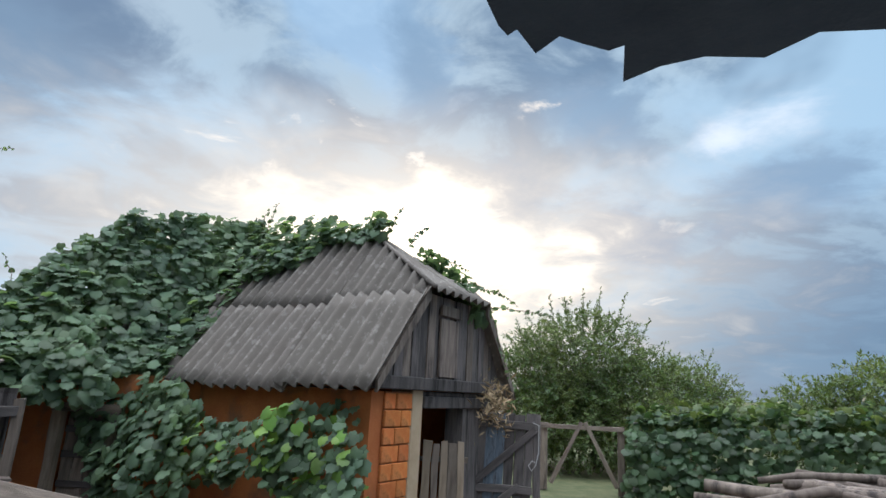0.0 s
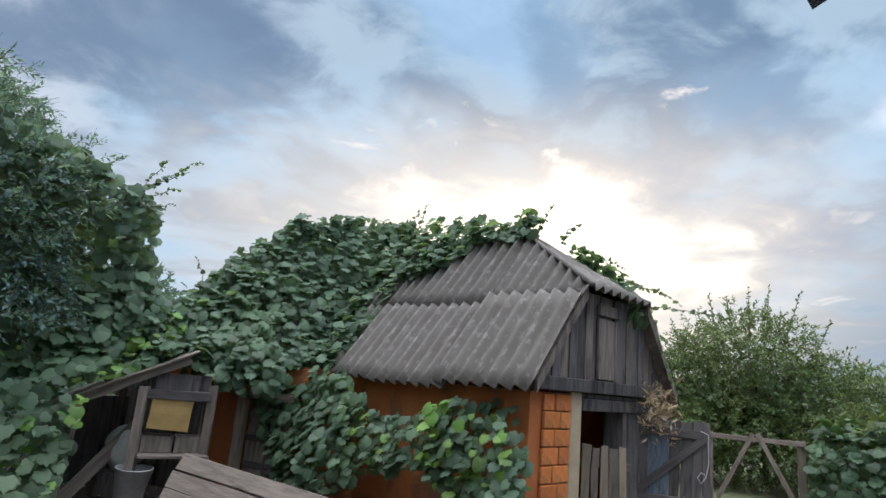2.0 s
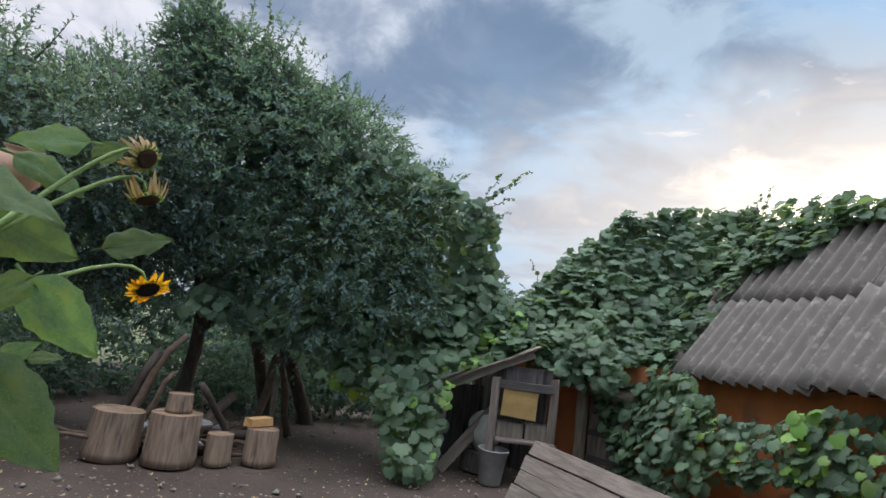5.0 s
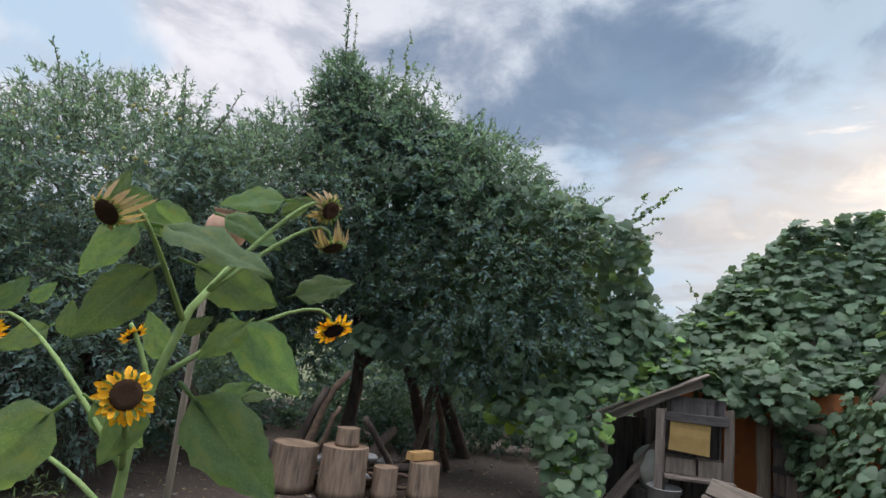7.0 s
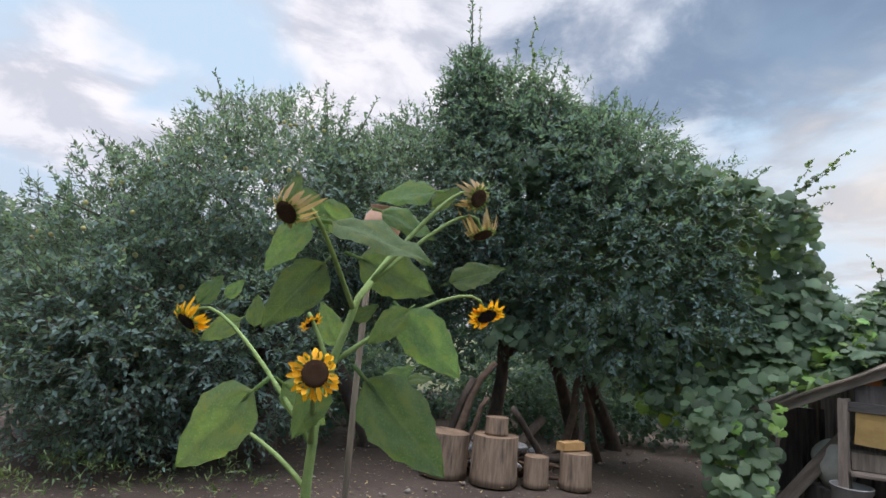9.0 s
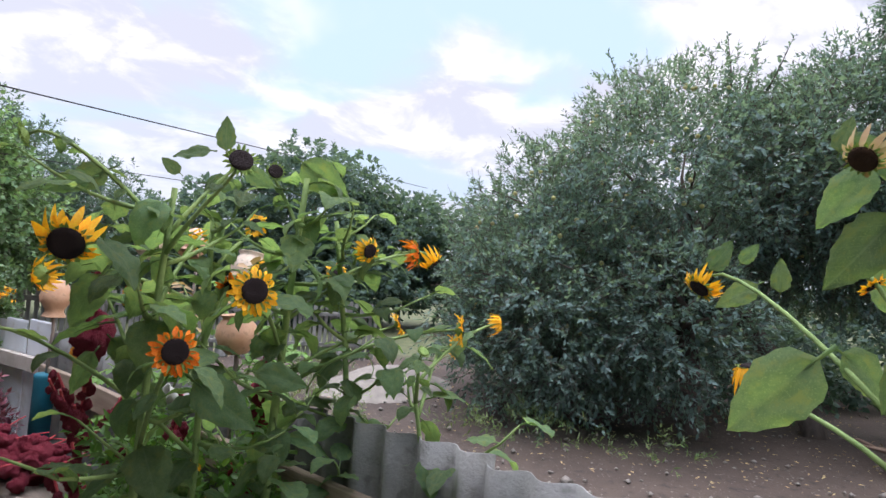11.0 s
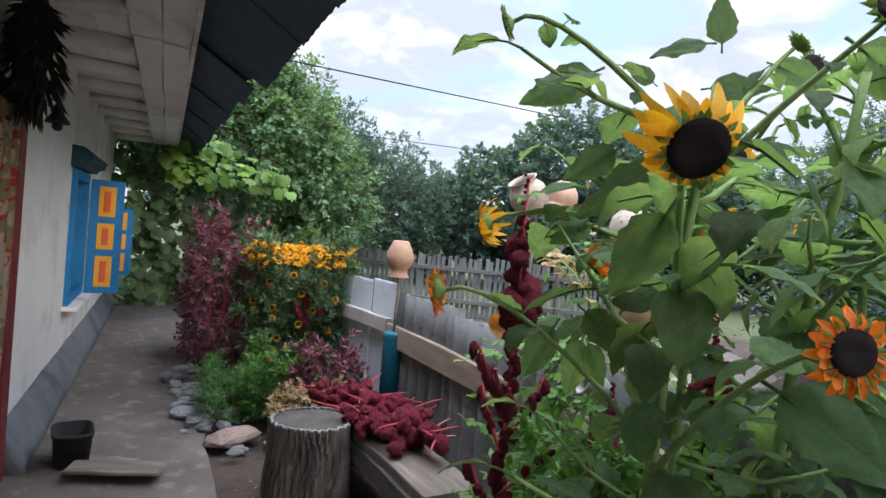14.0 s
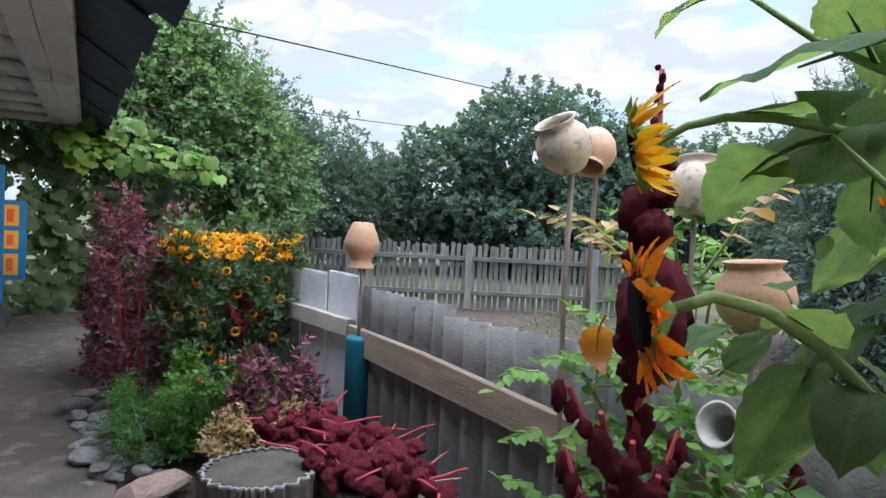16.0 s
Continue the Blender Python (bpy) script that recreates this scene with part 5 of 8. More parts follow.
# ---- vines ----
def build_vines():
    v = thing("grapevine", Matrix.Translation((-2.9, 7.4, 0)), "dense green grapevine covering the shed roof and hanging over its wall", "grapevine")
    cam0 = (-0.2, 0.0, 1.5)
    bm = bmesh.new()
    tube(bm, bend((-3.3, 6.75, 0), (-3.2, 6.9, 1.6), 0, 5, 3, 0.05), [0.04, 0.035, 0.03, 0.03, 0.025, 0.02], 7)
    tube(bm, bend((-2.2, 6.2, 0), (-1.9, 6.05, 1.35), 0, 5, 4, 0.06), [0.03, 0.03, 0.025, 0.02, 0.02, 0.015], 7)
    tube(bm, bend((-1.3, 5.75, 0), (-1.2, 5.65, 1.3), 0, 5, 5, 0.06), [0.03, 0.03, 0.025, 0.02, 0.02, 0.015], 7)
    part("stem", bm, VINESTEM, v, smooth=True)
    roof = [([sh(3.12, -0.05, 1.60), sh(3.6, -0.1, 1.55), (-4.0, 6.9, 1.5), (-4.65, 6.35, 1.52), (-5.2, 5.7, 1.35)],
             [sh(3.15, 1.5, 3.56), sh(3.9, 1.7, 4.02), (-4.6, 8.1, 3.82), (-5.4, 7.3, 2.65), (-5.9, 6.2, 1.85)], 0.12),
            ([sh(1.15, 1.44, 3.40), sh(2.0, 1.38, 3.42), sh(3.2, 1.4, 3.46)], [sh(1.15, 1.60, 3.52), sh(2.0, 1.62, 3.74), sh(3.2, 1.7, 3.95)], 0.0),
            ([sh(2.5, 1.1, 3.0), sh(3.2, 1.0, 2.9)], [sh(2.0, 1.5, 3.52), sh(3.2, 1.5, 3.6)], 0.0),
            ([sh(3.2, 1.5, 3.46), sh(3.9, 1.7, 4.02), (-4.6, 8.1, 3.82), (-5.4, 7.3, 2.65)], [sh(3.2, 2.6, 2.4), sh(3.9, 2.8, 2.4), (-4.9, 9.0, 2.4), (-6.0, 7.8, 1.8)], 0.1),
            ([sh(0.1, 2.0, 2.85), sh(0.8, 1.65, 3.3)], [sh(0.0, 2.3, 2.4), sh(0.9, 2.1, 3.0)], 0.0)]
    vine_layer("vine_roof", roof, 330, 0.145, VINE, v, 101, 0.16, cam0 and (-0.2, 0, 9))
    skirt = [([sh(2.0, -0.3, 0.45), sh(2.5, -0.35, 0.10), sh(3.1, -0.3, 0.10), sh(3.7, -0.3, 0.35), sh(3.9, -0.25, 0.9)],
              [sh(2.3, -0.1, 1.35), sh(2.6, -0.15, 1.55), sh(3.1, -0.1, 1.6), sh(3.6, -0.1, 1.65), sh(4.2, -0.1, 1.7)], -0.1),
             ([(-3.9, 6.9, 1.15), (-4.4, 6.55, 1.2), (-4.75, 6.25, 1.35)], [(-3.8, 7.1, 1.75), (-4.5, 6.8, 1.85), (-5.0, 6.5, 1.8)], -0.05)]
    vine_layer("vine_curtain", skirt, 300, 0.14, VINE, v, 102, 0.22, cam0)
    low = [([sh(0.95, -0.15, 0.75), sh(1.5, -0.2, 0.55), sh(2.2, -0.25, 0.5), sh(2.6, -0.2, 0.6)], [sh(0.9, 0.0, 1.30), sh(1.5, 0.0, 1.12), sh(2.2, 0.0, 1.10), sh(2.7, 0.0, 1.3)], -0.08),
           ([sh(-0.08, -0.05, 0.28), sh(0.35, -0.15, 0.12), sh(0.75, -0.12, 0.35), sh(1.1, -0.1, 0.75)], [sh(0.05, 0.0, 1.05), sh(0.35, 0.0, 1.42), sh(0.8, 0.0, 1.42), sh(1.1, 0.0, 1.3)], -0.08)]
    vine_layer("vine_branch", low, 240, 0.125, VINE, v, 103, 0.16, cam0)
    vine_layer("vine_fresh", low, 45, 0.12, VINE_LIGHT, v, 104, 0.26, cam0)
    tips = [(sh(1.2, 1.5, 3.45), sh(0.95, 1.5, 3.85)), (sh(1.6, 1.5, 3.5), sh(1.45, 1.5, 3.85)), (sh(3.6, 1.6, 3.8), sh(3.4, 1.6, 4.25)), (sh(3.7, 1.6, 3.8), sh(3.75, 1.7, 4.2)), (sh(4.4, 1.5, 3.6), sh(4.5, 1.5, 3.9)),
            (sh(0.3, 2.0, 2.9), sh(-0.35, 2.3, 2.62)), (sh(0.9, 1.8, 3.3), sh(0.2, 2.0, 3.05)), (sh(0.1, 2.3, 2.7), sh(-0.1, 2.6, 1.75)), (sh(0.1, 2.3, 2.6), sh(-0.75, 2.5, 2.5)), (sh(2.4, 1.5, 3.5), sh(2.5, 1.6, 3.75)), (sh(0.9, 1.6, 3.35), sh(0.7, 1.75, 3.62)),
            ((-5.4, 7.1, 2.6), (-5.5, 7.0, 2.9)), ((-4.7, 8.0, 3.4), (-4.7, 8.0, 3.75))]
    tendrils(tips, v, VINE, 105)
    # over the hen shelter and up the fruit tree
    w = thing("grapevine", Matrix.Translation((-5.6, 5.2, 0)), "grapevine climbing over the hen shelter and the fruit tree", "grapevine")
    bm = bmesh.new()
    tube(bm, bend((-5.75, 4.9, 0), (-5.9, 5.1, 1.5), 0, 5, 8, 0.05), [0.035, 0.03, 0.03, 0.025, 0.02, 0.02], 7)
    part("stem", bm, VINESTEM, w, smooth=True)
    climb = [([(-5.05, 4.9, 0.05), (-5.2, 4.75, 0.03), (-5.38, 4.62, 0.1)], [(-5.1, 5.2, 1.05), (-5.4, 4.9, 1.15), (-5.8, 4.6, 1.2)], -0.05),
             ([(-4.75, 5.9, 1.55), (-5.2, 5.3, 1.12), (-5.7, 4.7, 0.85), (-6.2, 4.2, 0.85)], [(-5.0, 6.4, 2.0), (-5.6, 6.0, 2.2), (-6.2, 5.4, 2.2), (-6.8, 4.6, 2.1)], 0.15),
             ([(-5.1, 6.1, 1.7), (-5.5, 5.6, 1.6), (-5.9, 4.9, 1.3), (-6.3, 4.3, 1.1), (-6.9, 3.6, 1.35), (-7.4, 3.0, 1.6)], [(-5.2, 5.8, 3.35), (-5.6, 5.2, 3.55), (-5.9, 4.6, 3.8), (-6.3, 4.0, 4.0), (-6.9, 3.4, 4.1), (-7.4, 2.9, 3.9)], 0.35)]
    vine_layer("vine_cover", climb, 280, 0.15, VINE, w, 111, 0.3, cam0, 0.16)
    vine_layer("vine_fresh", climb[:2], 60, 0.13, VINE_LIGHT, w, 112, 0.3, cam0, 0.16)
    tendrils([((-5.3, 5.5, 3.3), (-4.95, 5.9, 3.75)), ((-5.3, 5.5, 3.2), (-5.0, 5.85, 3.5)), ((-5.3, 5.5, 3.25), (-5.15, 5.75, 3.85)), ((-5.2, 5.6, 3.1), (-5.02, 5.85, 3.3)), ((-5.3, 5.5, 3.3), (-4.85, 6.0, 3.9)), ((-7.95, 2.6, 5.2), (-7.75, 2.5, 6.3)), ((-7.4, 3.2, 5.0), (-7.3, 3.15, 6.1))], w, VINE, 113)
    h = thing("vine_hedge", Matrix.Translation((4.5, 9.5, 0)), "thick dark green grapevine hedge on a fence", "hedge")
    line = [(3.05, 10.2), (4.5, 9.6), (6.0, 8.3), (7.5, 6.9), (9.0, 5.2)]
    top = (1.12, 1.22, 1.3, 1.4, 1.45)
    hedge = [([(x, y, 0.05) for x, y in line], [(x + 0.05, y + 0.1, z) for (x, y), z in zip(line, top)], 0.1),
             ([(x + 0.05, y + 0.1, z) for (x, y), z in zip(line, top)], [(x + 0.4, y + 0.6, z + 0.1) for (x, y), z in zip(line, top)], 0.0)]
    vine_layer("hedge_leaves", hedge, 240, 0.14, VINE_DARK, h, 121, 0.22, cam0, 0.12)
    # paler leaves over the top of the hedge only
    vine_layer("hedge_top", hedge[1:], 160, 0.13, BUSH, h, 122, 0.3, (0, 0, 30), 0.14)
    for i, (x, y) in enumerate(line):
        hang("fence_post", board_mesh(0.08, 0.08, 1.2, 90 + i, 0.004, "fence_post"), FENCEWOOD, h, at=Matrix.Translation((x - 4.5 + 0.25, y - 9.5 + 0.35, 0)))
    e = thing("grapevine", Matrix.Translation((-3.9, -10.2, 0)), "bright and dark grapevine at the end of the path", "grapevine")
    end = [([(-3.05, -9.9, 0.05), (-3.7, -10.1, 0.05), (-4.4, -9.9, 0.05), (-4.9, -9.4, 0.1)], [(-3.1, -9.5, 2.2), (-3.7, -9.5, 2.25), (-4.3, -9.3, 2.1), (-4.9, -8.9, 1.7)], 0.1)]
    vine_layer("vine_wall", end, 190, 0.15, VINE, e, 131, 0.35, (-0.9, -1.9, 1.4), 0.2)
    # sunlight on this part of the vine is put into its lighter leaf colour
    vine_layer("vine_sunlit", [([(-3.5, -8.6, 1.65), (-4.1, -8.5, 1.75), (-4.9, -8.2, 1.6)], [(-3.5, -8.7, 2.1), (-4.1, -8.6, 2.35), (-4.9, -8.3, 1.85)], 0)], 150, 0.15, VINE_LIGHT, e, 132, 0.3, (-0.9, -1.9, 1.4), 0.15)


build_vines()


# ---- yard things by the shed ----
def log_mesh(r, h, seed, taper=0.06, furrow=0.0):
    rr = random.Random(seed)
    bm = bmesh.new()
    n, m = (120, 16) if furrow else (26, 7)
    ph = [rr.uniform(0, 6.28) for _ in range(4)]
    rings = []
    for j in range(m):
        z = h * j / (m - 1)
        flare = 1 + taper * (1 - j / (m - 1)) ** 2
        ring = []
        for k in range(n):
            a = 2 * math.pi * k / n
            rad = r * flare * (1 + 0.04 * math.sin(2 * a + ph[0]) + 0.025 * math.sin(3 * a + ph[1] + j * 0.1) + (0 if furrow else rr.uniform(-0.014, 0.014)))
            if furrow:
                w = noise.noise((math.cos(a) * 1.5, math.sin(a) * 1.5, z * 5)) * 1.6
                rad += furrow * (abs(math.sin(a * 17 + w * 2 + 0.8 * math.sin(z * 22 + a * 3))) - 0.6) + furrow * 0.6 * noise.noise((math.cos(a) * 14, math.sin(a) * 14, z * 18))
            ring.append(bm.verts.new((rad * math.cos(a), rad * math.sin(a), z)))
        rings.append(ring)
    for a, b in zip(rings, rings[1:]):
        for k in range(n):
            bm.faces.new((a[k], a[(k + 1) % n], b[(k + 1) % n], b[k]))
    bm.faces.new(rings[0][::-1])
    return bm, [v.co.copy() for v in rings[-1]]


def log_stump(name, at, r, h, label, bark, top, seed, lean=(0, 0), category="log", group="", furrow=0.0):
    t = thing(name, Matrix.Translation(at) @ pose(0, 0, 0, lean[0], lean[1], seed * 40), label, category, group)
    bm, rim = log_mesh(r, h, seed, furrow=furrow)
    part("bark", bm, bark, t, smooth=not furrow)
    bm = bmesh.new()
    c = Vector((0, 0, h - 0.004))
    rings = []
    for s, dz in ((1.0, 0.0), (0.955, 0.006), (0.93, -0.004), (0.5, -0.006), (0.2, -0.004)):
        rings.append([bm.verts.new(Vector((p.x * s, p.y * s, h + dz))) for p in rim])
    for a, b in zip(rings[1 if furrow else 0:], rings[2 if furrow else 1:]):
        for k in range(len(rim)):
            bm.faces.new((a[k], a[(k + 1) % len(rim)], b[(k + 1) % len(rim)], b[k]))
    bm.faces.new(rings[-1])
    part("cut_face", bm, top, t)
    if furrow:
        bm = bmesh.new()
        edge = [[bm.verts.new(Vector((p.x * s, p.y * s, h + dz))) for p in rim] for s, dz in ((1.0, -0.004), (0.985, 0.006), (0.945, 0.0065), (0.945, -0.004))]
        for a, b in zip(edge, edge[1:]):
            for k in range(len(rim)):
                bm.faces.new((a[k], a[(k + 1) % len(rim)], b[(k + 1) % len(rim)], b[k]))
        part("bark_rim", bm, STONE, t, "pale worn edge of the bark")
    return t


G = "chopping logs under the trees"
log_stump("log", (-6.72, 2.10, 0), 0.235, 0.47, "thick upright sawn log, grey-brown wood", BLOCKWOOD, CUTWOOD, 1, (0, 3), group=G)
log_stump("log", (-6.35, 2.55, 0), 0.25, 0.50, "thick pale barkless upright log with a block on it", BLOCKWOOD, CUTWOOD, 2, group=G)
log_stump("log", (-6.22, 2.98, 0), 0.135, 0.31, "short upright sawn log between two thick ones", BLOCKWOOD, CUTWOOD, 3, group=G)
log_stump("log", (-6.15, 3.42, 0), 0.175, 0.37, "upright sawn log with a board offcut on it", BLOCKWOOD, CUTWOOD, 4, group=G)
log_stump("wood_block", (-6.38, 2.57, 0.502), 0.125, 0.18, "smaller sawn block of pale wood on a log", BLOCKWOOD, CUTWOOD, 5, category="wood block")
ob = hang("board_offcut", board_mesh(0.13, 0.09, 0.30, 3, 0.004, "board_offcut"), FRESH, at=Matrix.Translation((-6.22, 3.27, 0.421)) @ pose(0, 0, 0, -90, 0, 15))
tagged(ob, "fresh yellow board offcut on an upright log", "board")
for i, (p, a, l, r) in enumerate((((-6.9, 2.9, 0.05), (-7.3, 3.6, 0.55), 1, 0.07), ((-7.0, 3.5, 0.05), (-6.7, 2.9, 0.75), 1, 0.045), ((-7.3, 2.2, 0), (-7.0, 2.5, 1.05), 1, 0.05), ((-6.7, 3.8, 0), (-6.75, 3.85, 0.85), 1, 0.035), ((-7.2, 3.2, 0.1), (-6.6, 3.9, 0.16), 1, 0.06))):
    bm = bmesh.new()
    pts = bend((0, 0, 0), Vector(a) - Vector(p), 0.03, 4, i, 0.02)
    tube(bm, pts, [r, r * 0.95, r * 0.9, r * 0.9, r * 0.85], 8)
    o = part("branch", bm, BARK, smooth=True)
    o.matrix_basis = Matrix.Translation(p)
    tagged(o, "dead branch propped among the logs", "branch", "firewood by the logs")
rr = random.Random(5)


def stone_mesh(seed, flat=0.6):
    r = random.Random(seed)
    bm = bmesh.new()
    bmesh.ops.create_icosphere(bm, subdivisions=2, radius=1)
    for v in bm.verts:
        v.co *= 1 + 0.28 * noise.noise(v.co * 1.3 + Vector((seed * 7, 0, 0))) + 0.10 * noise.noise(v.co * 3.5 + Vector((seed, 3, 0)))
        v.co.z *= flat
    me = bpy.data.meshes.new("stone")
    bm.to_mesh(me)
    bm.free()
    return me


STONES = [stone_mesh(i, 0.45 + 0.1 * (i % 4)) for i in range(8)]


def stone(at, s, label, mat=STONE, group="stones", i=0, sy=0.8):
    me = STONES[i % 8] if mat is STONE else STONES[i % 8].copy()
    if mat is not STONE:
        me.materials.clear()
    o = hang("stone", me, mat, at=Matrix.Translation(at) @ pose(0, 0, 0, 0, 0, i * 47) @ Matrix.Diagonal((s, s * sy, s, 1)))
    o.matrix_basis = o.matrix_basis @ Matrix.Diagonal((1, 1, 0.62, 1))
    return tagged(o, label, "stone", group)


for i in range(14):
    a = rr.uniform(0, 6.28)
    stone((-6.95 + 0.45 * math.cos(a) * rr.random(), 2.95 + 0.6 * math.sin(a) * rr.random(), 0.08 + 0.28 * rr.random()), rr.uniform(0.08, 0.14), "grey rubble stone heaped behind the logs", i=i, group="rubble heap")

# bed of stones along the path, large first
bed = [(-2.26, -4.40, 0.10, REDSTONE), (-2.47, -4.78, 0.11, STONE), (-2.33, -4.62, 0.07, STONE), (-2.62, -5.15, 0.12, STONE), (-2.38, -4.95, 0.06, STONE), (-2.78, -5.6, 0.11, STONE), (-2.52, -5.3, 0.07, STONE), (-2.95, -6.0, 0.10, STONE), (-2.75, -5.95, 0.06, STONE),
       (-3.1, -6.45, 0.10, STONE), (-3.3, -6.9, 0.10, STONE), (-3.45, -7.4, 0.10, STONE), (-3.65, -7.9, 0.11, STONE), (-3.85, -8.5, 0.1, STONE), (-2.22, -4.65, 0.05, STONE), (-2.18, -4.2, 0.05, STONE), (-2.42, -4.25, 0.045, STONE)]
for i, (x, y, s, m) in enumerate(bed):
    stone((x, y, 0.025 + s * 0.25), s * (1.7 if m is REDSTONE else 0.95), "large reddish flat stone at the bed corner" if m is REDSTONE else "grey flat stone edging the flower bed", m, "stones edging the bed", i, 0.6)
for i in range(60):
    u = rr.random()
    x = -2.2 - 1.2 * u + rr.gauss(0, 0.10)
    y = -4.3 - 3.0 * u + rr.gauss(0, 0.10)
    stone((x, y, 0.02), rr.uniform(0.02, 0.045), "small grey rubble stone beside the flower bed", i=i, group="small rubble")


def pebbles():
    rs = np.random.RandomState(9)
    n = 1500
    ang = rs.uniform(0.2, 2.75, n)
    d = rs.uniform(3.2, 11, n)
    pos = np.stack([-np.sin(ang) * d - 0.3, np.cos(ang) * d, np.zeros(n)], 1)
    pos = pos[(pos[:, 0] < -2.6 - 0.0 * pos[:, 1])]
    n = len(pos)
    base = np.array([(1, 0, 0), (0, 1, 0), (-1, 0, 0), (0, -1, 0), (0, 0, 0.7), (0, 0, -0.7)], float)
    f = np.array([(0, 1, 4), (1, 2, 4), (2, 3, 4), (3, 0, 4), (1, 0, 5), (2, 1, 5), (3, 2, 5), (0, 3, 5)])
    s = rs.gamma(2.0, 0.006, n)[:, None, None] + 0.006
    v = pos[:, None] + base[None] * s * (1 + 0.3 * rs.normal(size=(n, 6, 1)))
    ob = hang("pebbles", raw_mesh("pebbles", v.reshape(-1, 3), (f[None] + (np.arange(n) * 6)[:, None, None]).reshape(-1, 3)), SAND)
    tagged(ob, "pale pebbles and fallen apples scattered on bare earth", "pebbles", kind="stuff")
    m = 2600
    ang = rs.uniform(0.3, 2.75, m)
    d = rs.uniform(5.0, 12, m)
    pos = np.stack([-np.sin(ang) * d - 0.3, np.cos(ang) * d, np.full(m, 0.03)], 1)
    o = leaves("leaf_litter", LEAF_OVAL, pos, unit(m, rs) * np.array((1, 1, 0.1)), unit(m, rs) * 0.3 + np.array((0, 0, 1)), rs.uniform(0.025, 0.055, m), DRYLEAF)
    tagged(o, "dry leaves scattered under the trees", "leaf litter", kind="stuff")


pebbles()


def bucket(at):
    t = thing("bucket", Matrix.Translation(at) @ pose(0, 0, 0, 3, 2, 30), "old galvanised bucket standing by the hen shelter", "bucket")
    bm = bmesh.new()
    lathe(bm, [(0.01, 0.0), (0.125, 0.0), (0.13, 0.02), (0.178, 0.385), (0.186, 0.392), (0.180, 0.40), (0.170, 0.39), (0.122, 0.03), (0.01, 0.025)], 28, 0.012, closed=False)
    part("body", bm, ZINC, t, smooth=True)
    bm = bmesh.new()
    tube(bm, [(0.18 * math.cos(a), 0.18 * math.sin(a) * 1.0, 0.38 - 0.12 * abs(math.sin(a)) * 1.0) for a in (math.pi * i / 12 for i in range(13))], 0.005, 6)
    part("handle", bm, ZINC, t)


bucket((-4.68, 5.56, 0))


def plank_panel():
    A, B, C = Vector((-4.08, 5.10, 0.03)), Vector((-3.92, 5.36, 0.62)), Vector((-0.95, 4.35, 0.50))
    u = (C - B).normalized()
    v = (B - A)
    v = (v - u * v.dot(u))
    w = u.cross(v.normalized())
    L, H = (C - B).length + 0.5, v.length
    m = Matrix(((u.x, w.x, v.normalized().x, A.x), (u.y, w.y, v.normalized().y, A.y), (u.z, w.z, v.normalized().z, A.z), (0, 0, 0, 1)))
    t = thing("plank_panel", m, "long weathered plank panel leaning low before the shed", "plank panel")
    n = 4
    for i in range(n):
        h = H / n
        me = board_mesh(h - 0.008, 0.045, L - 0.04 * (i % 2), 200 + i, 0.007, "plank")
        hang("plank", me, OLDWOOD, t, at=Matrix.Translation((0.02 * (i % 2), 0.006 * (i % 2), h * (i + 0.5))) @ pose(0, 0, 0, 0, 90, 0))
    for x in (0.5, 1.7, 2.9):
        hang("batten", board_mesh(0.09, 0.04, H - 0.04, 9, 0.004, "batten"), DARKWOOD, t, at=Matrix.Translation((x, -0.05, 0.02)))
    st = thing("low_bench", Matrix.Translation((-1.75, 4.95, 0)), "low rough stool of old boards", "stool")
    hang("seat", board_mesh(0.30, 0.03, 0.8, 4, 0.004, "seat"), OLDWOOD, st, at=Matrix.Translation((-0.4, 0, 0.42)) @ pose(0, 0, 0, 0, 90, 15) @ pose(0, 0, 0, 0, 0, 90))
    for x, y in ((-0.3, -0.08), (-0.3, 0.1), (0.3, 0.05), (0.3, 0.2)):
        hang("leg", board_mesh(0.05, 0.05, 0.41, 5, 0.003, "leg"), OLDWOOD, st, at=Matrix.Translation((x, y, 0)))


plank_panel()


